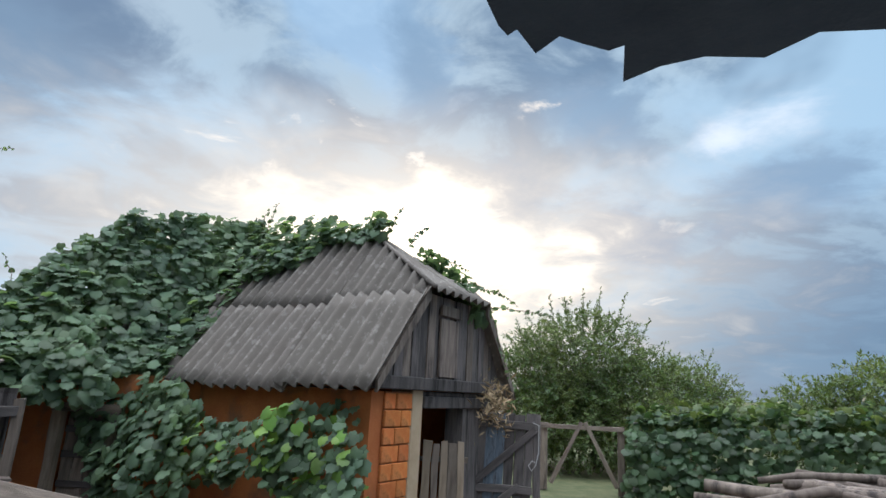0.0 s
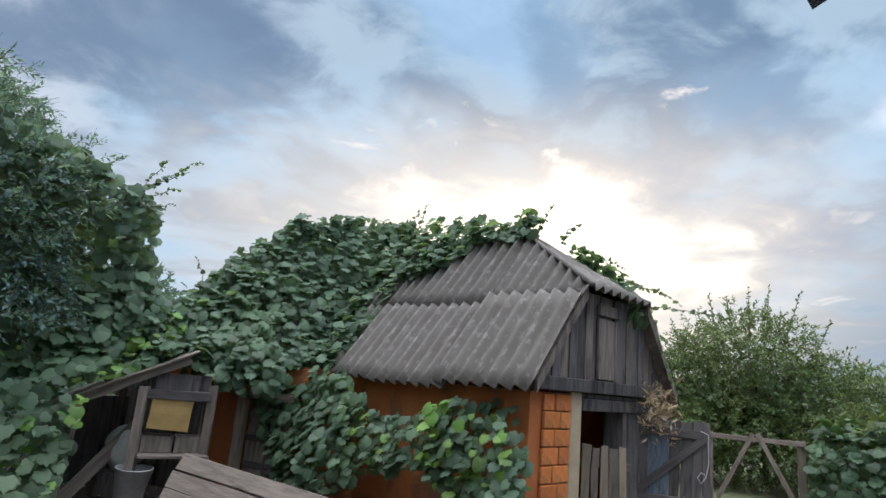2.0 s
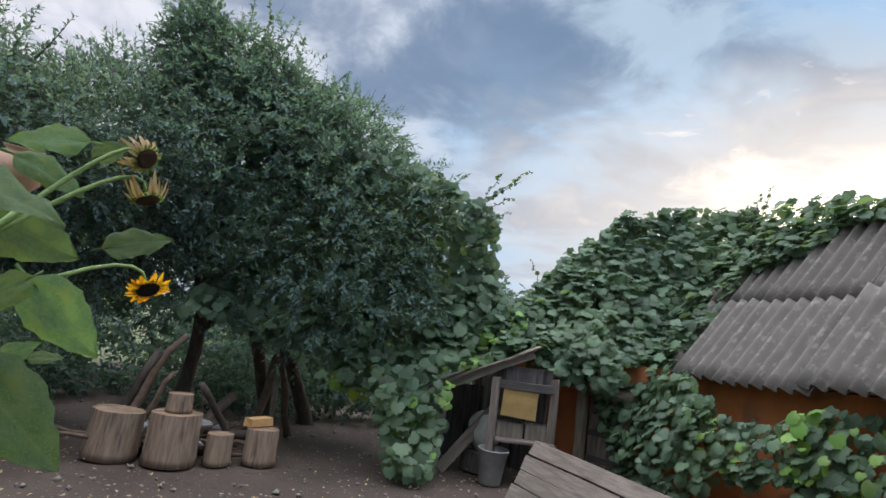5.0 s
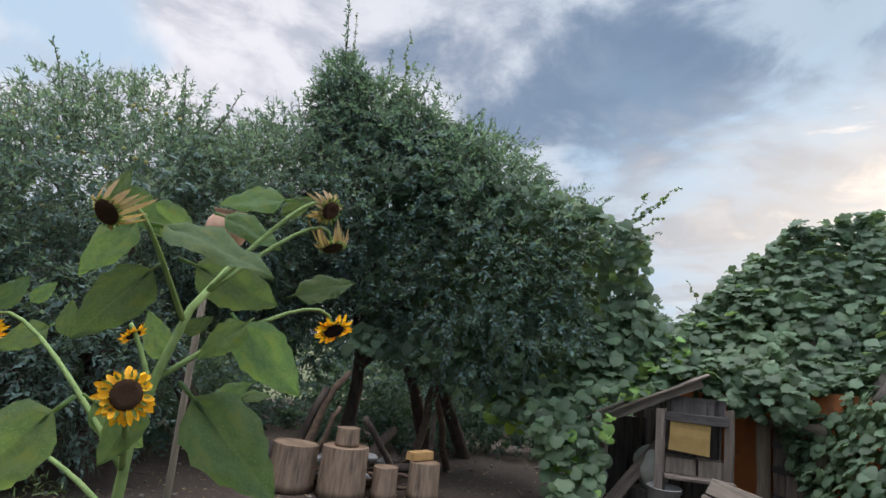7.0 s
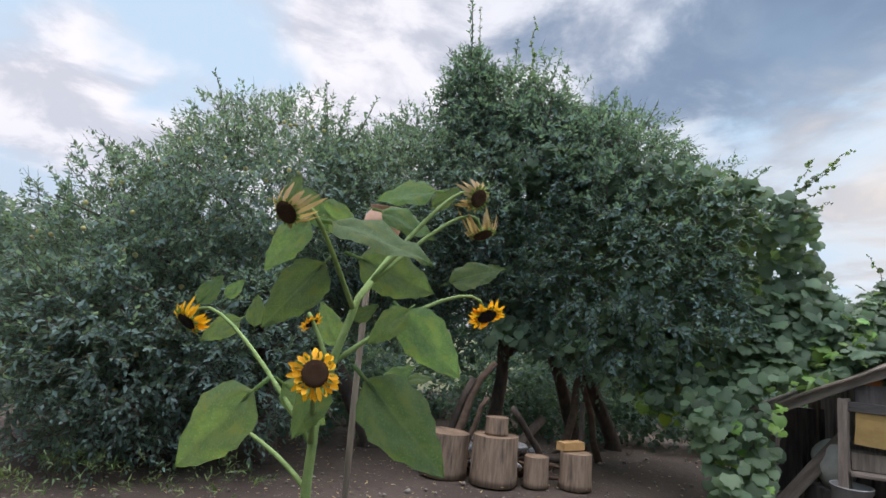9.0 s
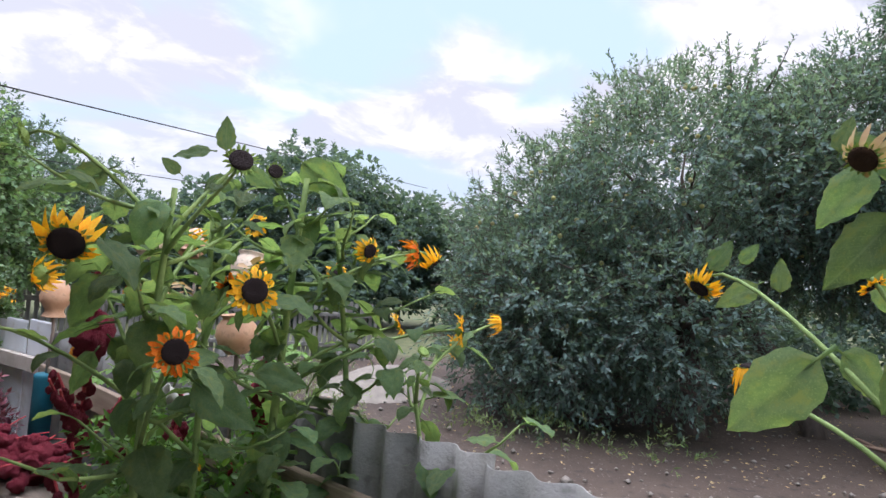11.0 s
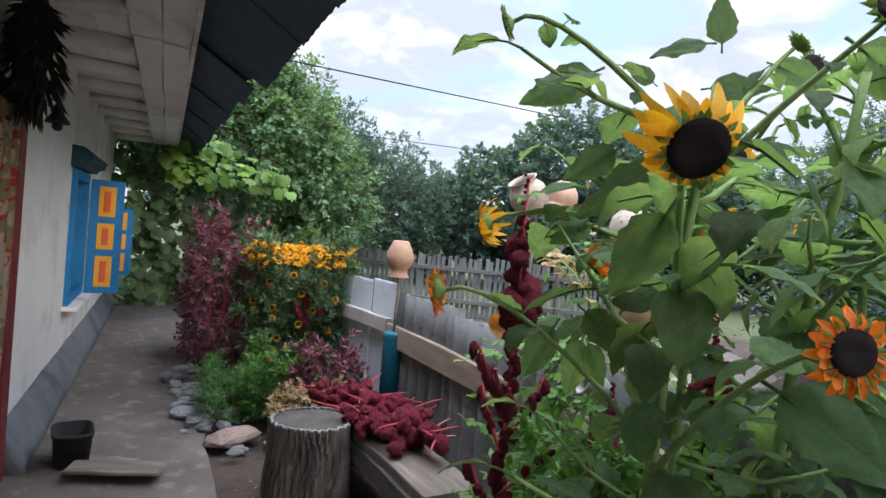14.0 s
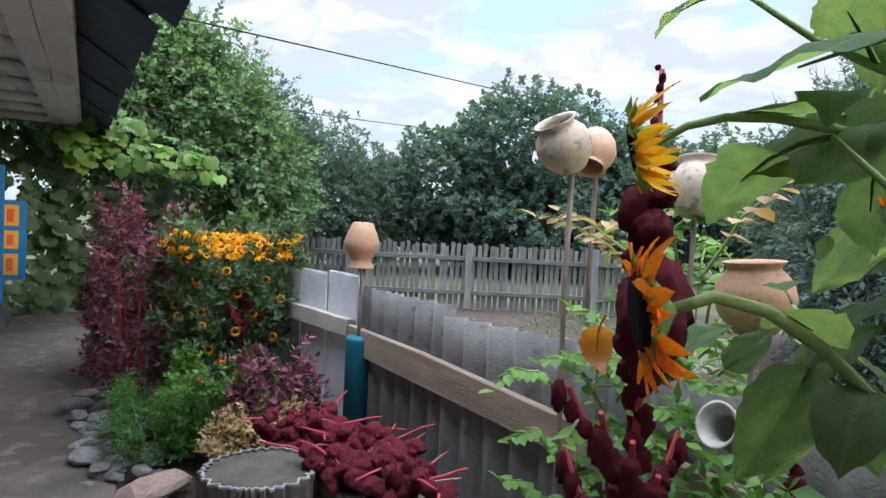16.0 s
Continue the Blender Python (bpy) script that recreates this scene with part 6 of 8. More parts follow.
def hen_shelter():
    m = Matrix.Translation((-5.5, 5.45, 0))
    t = thing("hen_shelter", m, "low hen shelter of old boards against the shed", "shelter")
    o = Vector((5.5, -5.45, 0))

    def post(x, y, z, s=0.08, mat=OLDWOOD, lean=0):
        hang("post", board_mesh(s, s, z, int(abs(x * 31)), 0.006, "post"), mat, t, at=Matrix.Translation((x + o.x, y + o.y, 0)) @ pose(0, 0, 0, 0, lean, 20))

    post(-5.28, 5.20, 0.98, 0.10, lean=3)
    post(-5.42, 5.25, 0.95, 0.07)
    post(-4.78, 5.62, 1.20, 0.09)
    post(-4.28, 6.12, 1.25, 0.08)
    post(-5.9, 6.6, 1.15)
    # roof boards, high on the inner side
    a, b = Vector((-5.46, 5.10, 0.96)), Vector((-4.48, 5.88, 1.58))
    back = Vector((-0.75, 1.0, 0.06))
    n = 6
    for i in range(n):
        p, q = a + back * (i / n), b + back * (i / n)
        u = (q - p).normalized()
        vv = back.normalized()
        vv = (vv - u * u.dot(vv)).normalized()
        w = u.cross(vv)
        mm = Matrix(((vv.x, w.x, u.x, p.x + o.x), (vv.y, w.y, u.y, p.y + o.y), (vv.z, w.z, u.z, p.z), (0, 0, 0, 1)))
        hang("roof_board", board_mesh(0.20, 0.022, (q - p).length + 0.1, 70 + i, 0.006, "roof_board"), OLDWOOD, t, at=mm)
    u = (b - a).normalized()
    w = Vector((0, 0, 1)).cross(u).normalized()
    up = u.cross(w)
    p = a - Vector((0, 0.03, 0.07))
    mm = Matrix(((up.x, w.x, u.x, p.x + o.x), (up.y, w.y, u.y, p.y + o.y), (up.z, w.z, u.z, p.z), (0, 0, 0, 1)))
    hang("fascia_board", board_mesh(0.10, 0.025, (b - a).length + 0.05, 77, 0.006, "fascia_board"), OLDWOOD, t, at=mm)
    # yellow board with the nest shelf below
    f = (Vector((-4.05, 6.3, 0)) - Vector((-4.75, 5.65, 0))).normalized()
    nn = Vector((f.y, -f.x, 0))
    fm = Matrix(((f.x, -nn.x, 0, -4.75 + o.x), (f.y, -nn.y, 0, 5.65 + o.y), (0, 0, 1, 0), (0, 0, 0, 1)))
    hang("front_board", board_mesh(0.42, 0.02, 0.34, 78, 0.004, "front_board"), YELLOWBOARD, t, "faded yellow painted board", at=fm @ Matrix.Translation((0.25, 0, 0.76)) @ pose(0, 0, 0, 0, 3, 0))
    hang("lintel", board_mesh(0.10, 0.05, 0.68, 79, 0.004, "lintel"), DARKWOOD, t, at=fm @ Matrix.Translation((-0.02, 0, 1.13)) @ pose(0, 0, 0, 0, 90, 0))
    hang("gable_infill", board_mesh(0.58, 0.02, 0.24, 80, 0.004, "gable_infill"), DARKWOOD, t, at=fm @ Matrix.Translation((0.34, 0.03, 1.12)))
    hang("shelf", board_mesh(0.45, 0.03, 0.70, 81, 0.004, "shelf"), OLDWOOD, t, at=fm @ Matrix.Translation((0.0, 0.05, 0.50)) @ pose(0, 0, 0, 0, 90, 0) @ pose(0, 0, 0, 0, 0, 90))
    hang("back_board", board_mesh(1.6, 0.03, 1.3, 82, 0.004, "back_board"), DARKWOOD, t, at=Matrix.Translation((0.1, 1.2, 0)) @ pose(0, 0, 0, 0, 0, -12))
    hang("side_board", board_mesh(0.9, 0.03, 1.0, 83, 0.004, "side_board"), DARKWOOD, t, at=Matrix.Translation((-0.5, 0.8, 0)) @ pose(0, 0, 0, 0, 0, 70))
    hang("ramp", board_mesh(0.14, 0.03, 1.05, 84, 0.004, "ramp"), OLDWOOD, t, at=Matrix.Translation((0.15, -0.05, 0.02)) @ pose(0, 0, 0, -15, 38, 40))
    for i, (x, z) in enumerate(((0.18, 0.0), (0.52, 0.0))):
        b = thing("nest_box", m @ fm @ Matrix.Translation((x, 0.18, 0.52)), "small dark wooden nest box on the shelf", "nest box", "nest boxes")
        for k, (w2, d, h, px, py, pz) in enumerate(((0.32, 0.02, 0.17, 0, -0.12, 0), (0.32, 0.02, 0.17, 0, 0.12, 0), (0.02, 0.22, 0.17, -0.15, 0, 0), (0.02, 0.22, 0.17, 0.15, 0, 0))):
            bm = bmesh.new()
            box(bm, px - w2 / 2, py - d / 2, pz, px + w2 / 2, py + d / 2, pz + h, 0.002)
            part("side", bm, OLDWOOD, b)
    sk = bmesh.new()
    bmesh.ops.create_icosphere(sk, subdivisions=3, radius=0.2)
    for v in sk.verts:
        v.co *= 1 + 0.25 * noise.noise(v.co * 6)
        v.co.z = v.co.z * 1.25 + 0.24
    s = part("sack", sk, ENAMEL, smooth=True)
    s.matrix_basis = Matrix.Translation((-5.15, 5.95, 0.25))
    tagged(s, "crumpled pale sack inside the hen shelter", "sack")
    bm = bmesh.new()
    box(bm, -0.2, -0.2, 0, 0.2, 0.2, 0.26, 0.01)
    s = part("crate", bm, DARKWOOD)
    s.matrix_basis = Matrix.Translation((-5.15, 5.95, 0))
    tagged(s, "dark wooden crate under a pale sack", "crate")


hen_shelter()


def shed_door():
    y = 7.05
    t = thing("shed_wing", Matrix.Translation((-4.10, y, 0)), "low orange plastered wing of the shed with an old door", "shed wing")
    bm = bmesh.new()
    box(bm, -1.6, 0.03, 0, -0.36, 0.3, 1.55)
    box(bm, 0.36, 0.03, 0, 1.6, 0.3, 1.55)
    box(bm, -0.36, 0.03, 1.10, 0.36, 0.3, 1.55)
    part("wall", bm, ORANGE_DIM, t, "patchy orange plaster wall")
    for x in (-0.34, 0.34):
        hang("door_post", board_mesh(0.11, 0.12, 1.10, 5, 0.005, "door_post"), PALEWOOD if x < 0 else OLDWOOD, t, at=Matrix.Translation((x, 0.0, 0)))
    hang("door_head", board_mesh(0.10, 0.12, 0.80, 6, 0.005, "door_head"), OLDWOOD, t, at=Matrix.Translation((-0.4, 0.0, 1.15)) @ pose(0, 0, 0, 0, 90, 0))
    for i in range(4):
        hang("door_board", board_mesh(0.142, 0.025, 1.02, 30 + i, 0.004, "door_board"), OLDWOOD, t, at=Matrix.Translation((-0.21 + i * 0.145, 0.10, 0.03)))
    for z in (0.3, 0.62, 0.9):
        hang("door_batten", board_mesh(0.07, 0.02, 0.56, 36, 0.003, "door_batten"), DARKWOOD, t, at=Matrix.Translation((-0.28, 0.07, z)) @ pose(0, 0, 0, 0, 90, 0))


shed_door()


def gate(at):
    t = thing("gate", Matrix.Translation(at) @ pose(0, 0, 0, 0, 1.5, 3), "open dark plank gate with faded blue boards", "gate")
    x = 0.0
    for i, w in enumerate((0.13, 0.12, 0.13, 0.11, 0.12, 0.13, 0.11)):
        mat = DARKWOOD
        if i in (2, 3):
            mat = FADED
        hang("gate_board", board_mesh(w - 0.006, 0.022, 1.30 - 0.015 * (i % 3), 300 + i, 0.005, "gate_board"), mat, t, at=Matrix.Translation((x + w / 2, 0, 0.05)))
        x += w
    for z in (0.45, 1.20):
        hang("crossbar", board_mesh(0.09, 0.03, x, 310, 0.004, "crossbar"), DARKWOOD, t, at=Matrix.Translation((0, -0.03, z)) @ pose(0, 0, 0, 0, 90, 0))
    hang("brace", board_mesh(0.08, 0.03, 1.02, 311, 0.004, "brace"), DARKWOOD, t, at=Matrix.Translation((0.10, -0.035, 0.48)) @ pose(0, 0, 0, 0, 48, 0))
    hang("brace", board_mesh(0.08, 0.03, 0.80, 312, 0.004, "brace"), DARKWOOD, t, at=Matrix.Translation((0.05, -0.036, 0.0)) @ pose(0, 0, 0, 0, 52, 0))
    bm = bmesh.new()
    tube(bm, [(x - 0.03, -0.05, 1.25), (x + 0.05, -0.06, 1.22), (x + 0.06, -0.05, 0.9), (x + 0.03, -0.06, 0.75), (x - 0.02, -0.06, 0.68), (x - 0.06, -0.06, 0.74), (x - 0.02, -0.06, 0.80), (x + 0.02, -0.06, 0.78)], 0.006, 5)
    part("cord", bm, PINKROPE, t, "pale looped cord")
    p = hang("gate_post", board_mesh(0.09, 0.09, 1.32, 313, 0.005, "gate_post"), DARKWOOD, at=Matrix.Translation((at[0] + x + 0.07, at[1] + 0.08, 0)))
    tagged(p, "dark leaning wooden gate post", "post")


FADED = material("faded_blue_board", ((0.10, 0.13, 0.16), (0.20, 0.25, 0.30)), 5, 0.88, 0.6, 45, stain=(0.06, 0.055, 0.055), stain_scale=5.0, stretch=(4, 4, 0.6))
gate((0.27, 7.62, 0))
t = thing("low_picket_gate", Matrix.Translation((-0.22, 6.95, 0)) @ pose(0, 0, 0, 0, 0, 8), "low gate of pale rough pickets before the shed doorway", "gate")
for i, w in enumerate((0.10, 0.07, 0.085, 0.11, 0.08)):
    hang("picket", board_mesh(w, 0.02, 1.00 - 0.03 * (i % 2), 400 + i, 0.006, "picket"), PALEWOOD if i % 2 == 0 else OLDWOOD, t, at=Matrix.Translation((0.05 + i * 0.105, 0, 0.0)) @ pose(0, 0, 0, 0, 1.5 - i * 0.6, 0))
for z in (0.25, 0.8):
    hang("rail", board_mesh(0.06, 0.03, 0.54, 410, 0.004, "rail"), OLDWOOD, t, at=Matrix.Translation((0, 0.03, z)) @ pose(0, 0, 0, 0, 90, 0))


def straw():
    rs = np.random.RandomState(7)
    n = 520
    c = np.array((0.62, 7.45, 1.42))
    p = c + rs.normal(size=(n, 3)) * np.array((0.09, 0.20, 0.15))
    o = leaves("straw", LEAF_SLIM, p, unit(n, rs) + np.array((0, 0, 0.2)), unit(n, rs), rs.uniform(0.05, 0.14, n), HAY)
    tagged(o, "tangled dry straw stuffed over the shed doorway", "straw", kind="stuff")


straw()
t = thing("frame_fence", Matrix.Translation((1.8, 10.85, 0)) @ pose(0, 0, 0, 0, 0, -13), "old timber fence frame with crossed braces", "fence")
for x in (0.0, 1.30):
    hang("fence_post", board_mesh(0.12, 0.12, 1.10, 420, 0.006, "fence_post"), OLDWOOD, t, at=Matrix.Translation((x, 0, 0)))
hang("rail", board_mesh(0.07, 0.04, 1.4, 421, 0.004, "rail"), OLDWOOD, t, at=Matrix.Translation((-0.05, -0.08, 1.06)) @ pose(0, 0, 0, 0, 90, 0))
hang("brace", board_mesh(0.07, 0.03, 1.15, 422, 0.004, "brace"), OLDWOOD, t, at=Matrix.Translation((0.12, -0.09, 0.12)) @ pose(0, 0, 0, 0, 27, 0))
hang("brace", board_mesh(0.07, 0.03, 1.15, 423, 0.004, "brace"), OLDWOOD, t, at=Matrix.Translation((1.22, -0.09, 0.12)) @ pose(0, 0, 0, 0, -27, 0))


def firewood():
    r = random.Random(12)
    for i in range(60):
        c = Vector((3.05 + r.gauss(0, 0.40), 4.05 + r.gauss(0, 0.25), 0))
        d = math.hypot((c.x - 3.05) / 1.1, (c.y - 4.05) / 0.8)
        z = max(0.06, (1.24 - 0.42 * d) * (i / 60) ** 0.45)
        a = r.uniform(-0.5, 0.5) + (2.6 if i % 2 else 2.9)
        L = r.uniform(0.8, 1.6)
        rad = r.uniform(0.025, 0.07)
        dv = Vector((math.cos(a), math.sin(a), r.uniform(-0.12, 0.12))) * L / 2
        bm = bmesh.new()
        tube(bm, bend(-dv, dv, r.uniform(-0.05, 0.08), 5, i, 0.02), [rad * k for k in (1, 1.02, 0.95, 0.9, 0.85, 0.75)], 8)
        o = part("firewood_branch", bm, OLDWOOD if i % 3 else BARK_LOG, smooth=True)
        o.matrix_basis = Matrix.Translation((c.x, c.y, z))
        tagged(o, "dry grey-brown branch in the firewood pile", "firewood", "firewood pile")


firewood()


# ---- in front of the house ----
log_stump("stump", (-2.20, -3.56, 0.0), 0.185, 0.40, "upright grey log with furrowed bark and a dark worn top", BARK_LOG, LOGTOP, 8, category="stump", furrow=0.020)


def bench():
    A, B = Vector((-2.22, -2.66, 0)), Vector((-2.66, -3.95, 0))
    u = (B - A).normalized()
    m = Matrix.Translation(A) @ u.to_track_quat("X", "Z").to_matrix().to_4x4()
    t = thing("bench", m, "narrow grey wooden bench along the fence", "bench")
    L = (B - A).length
    hang("seat_board", board_mesh(0.26, 0.04, L, 500, 0.005, "seat_board"), OLDWOOD, t, at=Matrix.Translation((0, 0, 0.34)) @ pose(0, 0, 0, 0, 90, 0) @ pose(0, 0, 0, 0, 0, 90))
    hang("apron", board_mesh(0.09, 0.025, L - 0.1, 501, 0.004, "apron"), DARKWOOD, t, at=Matrix.Translation((0.05, 0.13, 0.27)) @ pose(0, 0, 0, 0, 90, 0))
    hang("apron", board_mesh(0.09, 0.025, L - 0.1, 502, 0.004, "apron"), DARKWOOD, t, at=Matrix.Translation((0.05, -0.13, 0.27)) @ pose(0, 0, 0, 0, 90, 0))
    for x in (0.12, L - 0.12):
        hang("leg", board_mesh(0.22, 0.05, 0.318, 503, 0.004, "leg"), DARKWOOD, t, at=Matrix.Translation((x, 0, 0)) @ pose(0, 0, 0, 0, 0, 90))
    return m, L


BENCH, BL = bench()


def bloom_mesh(seed, stretch=1.0):
    bm = bmesh.new()
    bmesh.ops.create_icosphere(bm, subdivisions=3, radius=1)
    for v in bm.verts:
        n = v.co.normalized()
        v.co = n * (1 + 0.30 * noise.noise(n * 2.2 + Vector((seed * 5, 0, 0))) + 0.28 * noise.noise(n * 6 + Vector((seed, 0, 0))))
        v.co.z *= stretch
    me = bpy.data.meshes.new("bloom")
    bm.to_mesh(me)
    bm.free()
    me.polygons.foreach_set("use_smooth", [True] * len(me.polygons))
    return me


BLOOMS = [bloom_mesh(i, (1.0, 1.3, 1.7)[i % 3]) for i in range(6)]


PINKSTEM = material("pink_stem", ((0.42, 0.12, 0.13), (0.52, 0.20, 0.20)), 14, 0.6, 0.3, 90)
HEAPLEAF = raw_mesh("leaf", [(0, 0, 0), (0.24, 0.35, 0.10), (0.16, 0.72, 0.04), (0, 1.0, -0.12), (-0.16, 0.72, 0.04), (-0.24, 0.35, 0.10), (0, 0.35, 0.0), (0, 0.72, -0.03)],
                    [(0, 1, 6), (1, 2, 7), (1, 7, 6), (2, 3, 7), (3, 4, 7), (4, 5, 6), (4, 6, 7), (5, 0, 6)])


def heap():
    r = random.Random(3)
    for i in range(34):
        x = r.uniform(0.34, BL - 0.18)
        y = r.uniform(-0.13, 0.10)
        t = thing("cut_amaranth", BENCH @ Matrix.Translation((x, y, 0.375 + 0.035 * (i % 3))) @ pose(0, 0, 0, r.uniform(-12, 12), r.uniform(-10, 10), r.uniform(0, 360)), "cut dark red amaranth head lying on the bench", "cut flower", "cut amaranth heap")
        for j in range(9):
            s = r.uniform(0.018, 0.030)
            hang("bloom", BLOOMS[(i + j) % 6], AMARANTH, t, at=Matrix.Translation((0.026 * j - 0.1, r.uniform(-0.03, 0.03), r.uniform(-0.01, 0.03))) @ pose(0, 0, 0, r.uniform(0, 180), r.uniform(0, 180), 0) @ Matrix.Diagonal((s, s, s, 1)))
        bm = bmesh.new()
        tube(bm, bend((0.05, 0, 0.0), (0.19 + 0.10 * r.random(), r.uniform(-0.07, 0.07), 0.07 * r.random()), 0.01, 4, i, 0.004), [0.006, 0.005, 0.005, 0.004, 0.003], 6)
        part("stem", bm, PINKSTEM if i % 3 == 0 else REDSTEM, t)
        if i % 4 == 0:
            hang("leaf", shared(HEAPLEAF, MAROON), None, t, "limp dark red leaf", at=Matrix.Translation((0.12, 0.02, 0.02)) @ pose(0, 0, 0, r.uniform(-40, 40), r.uniform(-30, 30), r.uniform(0, 360)) @ Matrix.Scale(0.10, 4))


heap()


def pot(name, at, s, mat, label, tilt=(0, 0, 0), neck=0.62, handle=True, rim_mat=None):
    """A clay pitcher 1.0 tall before scaling, upside down or upright by its tilt."""
    t = thing(name, Matrix.Translation(at) @ pose(0, 0, 0, *tilt) @ Matrix.Scale(s, 4), label, "clay pot", "clay pots on the fence")
    bm = bmesh.new()
    prof = [(0.01, 0.0), (0.20, 0.0), (0.22, 0.02), (0.31, 0.20), (0.385, 0.42), (0.37, 0.58), (0.28, 0.72), (0.62 * neck * 0.6, 0.80), (0.62 * neck * 0.6, 0.88), (0.30 * neck * 1.55, 0.98), (0.31 * neck * 1.55, 1.0),
            (0.28 * neck * 1.5, 0.99), (0.20 * neck * 1.6, 0.86), (0.24, 0.70), (0.34, 0.50), (0.28, 0.2), (0.01, 0.04)]
    lathe(bm, prof, 32, 0.008, closed=False)
    part("body", bm, mat, t, smooth=True)
    if handle:
        bm = bmesh.new()
        tube(bm, [(0.27 * neck * 1.4, 0, 0.94), (0.42, 0, 0.92), (0.50, 0, 0.78), (0.46, 0, 0.62), (0.37, 0, 0.54)], [0.04, 0.045, 0.045, 0.04, 0.04], 8)
        part("handle", bm, mat, t, smooth=True)
    return t


def round_pot(name, at, s, mat, label, tilt=(0, 0, 0)):
    """A round-bellied pot with a short wide rim."""
    t = thing(name, Matrix.Translation(at) @ pose(0, 0, 0, *tilt) @ Matrix.Scale(s, 4), label, "clay pot", "clay pots on the fence")
    bm = bmesh.new()
    lathe(bm, [(0.01, 0.0), (0.24, 0.0), (0.27, 0.03), (0.42, 0.22), (0.49, 0.45), (0.45, 0.66), (0.34, 0.80), (0.31, 0.84), (0.36, 0.90), (0.38, 0.93), (0.33, 0.92), (0.29, 0.84), (0.40, 0.66), (0.45, 0.45), (0.38, 0.2), (0.01, 0.04)], 32, 0.008, closed=False)
    part("body", bm, mat, t, smooth=True)
    return t


def stick(at, top, r=0.012, mat=OLDWOOD):
    bm = bmesh.new()
    tube(bm, bend((0, 0, 0), Vector(top) - Vector(at), 0, 4, 2, 0.006), r, 7)
    o = part("stick", bm, mat, smooth=True)
    o.matrix_basis = Matrix.Translation(at)
    return tagged(o, "thin grey stake holding a clay pot", "stake", "pot stakes")


t = thing("blue_post", Matrix.Translation((-3.10, -3.98, 0)), "round teal-painted metal fence post", "post")
bm = bmesh.new()
lathe(bm, [(0.066, 0.0), (0.066, 0.66), (0.068, 0.68), (0.060, 0.69), (0.02, 0.692)], 20, 0.01)
part("shaft", bm, TEALPOST, t, smooth=True)
stick((-3.10, -3.98, 0.69), (-3.145, -4.03, 1.20), 0.010)
pot("clay_pot", (-3.145, -4.03, 1.275), 0.235, CLAY, "tan clay pitcher turned over on a stake above the fence", (180, 2, 60), neck=0.62, handle=False)
for x, y, z, s, mat, kind, tilt, lab in ((-2.47, -2.58, 1.53, 0.16, CLAY_PALE, 1, (10, 32, 0), "pale clay pot with a dark glazed base, on a stake"), (-2.77, -2.63, 1.54, 0.15, CLAY_PINK, 1, (0, 150, 0), "pinkish clay pot turned over on a stake"),
                                 (-2.75, -2.31, 1.43, 0.185, CLAY_PALE, 1, (0, -14, 0), "round pale clay jug on a stake"), (-2.44, -2.09, 1.15, 0.18, CLAY, 1, (4, 3, 0), "round orange-tan clay pot on a stake")):
    down = abs(tilt[1]) > 90
    stick((x, y, 0), (x, y, z - 0.40 * s), 0.008)
    round_pot("clay_pot", (x, y, z - 0.45 * s * (-1 if down else 1)), s, mat, lab, tilt)
pot("jar", (-2.12, -2.04, 0.92), 0.10, ENAMEL, "small white enamel jar hung at the fence", (70, 0, 60), neck=0.9, handle=False)
stick((-1.86, 0.13, 0), (-1.92, 0.16, 1.76), 0.009)
round_pot("clay_pot", (-1.95, 0.19, 1.74), 0.115, CLAY_PINK, "pinkish clay pot on a stake behind the sunflower", (0, 10, 0))
bm = bmesh.new()
lathe(bm, [(0.05, 0), (0.06, 0.01), (0.06, 0.07), (0.055, 0.08), (0.02, 0.08)], 18)
o = part("can", bm, CLAY, smooth=True)
o.matrix_basis = Matrix.Translation((-1.98, -2.42, 0.0))
tagged(o, "small terracotta flower pot by the fence", "flower pot")

# sand heap, wires, lamp, nest
bm = bmesh.new()
bmesh.ops.create_grid(bm, x_segments=22, y_segments=16, size=1)
for v in bm.verts:
    d = min(1.0, v.co.length)
    v.co = Vector((v.co.x * 1.4, v.co.y * 0.9, 0.26 * (1 - d * d) ** 1.3 + 0.02 * noise.noise(v.co * 5) - 0.04 * d))
o = part("sand_heap", bm, SAND, smooth=True)
o.matrix_basis = Matrix.Translation((-8.0, -3.7, 0.0))
tagged(o, "low heap of pale grey sand in the yard", "sand heap", kind="stuff")


def wire(name, a, b, sag, r):
    bm = bmesh.new()
    tube(bm, bend((0, 0, 0), Vector(b) - Vector(a), -sag, 24, 0, 0), r, 5)
    o = part(name, bm, BLACKWIRE)
    o.matrix_basis = Matrix.Translation(a)
    tagged(o, "thin black overhead wire", "overhead wire", "overhead wires")




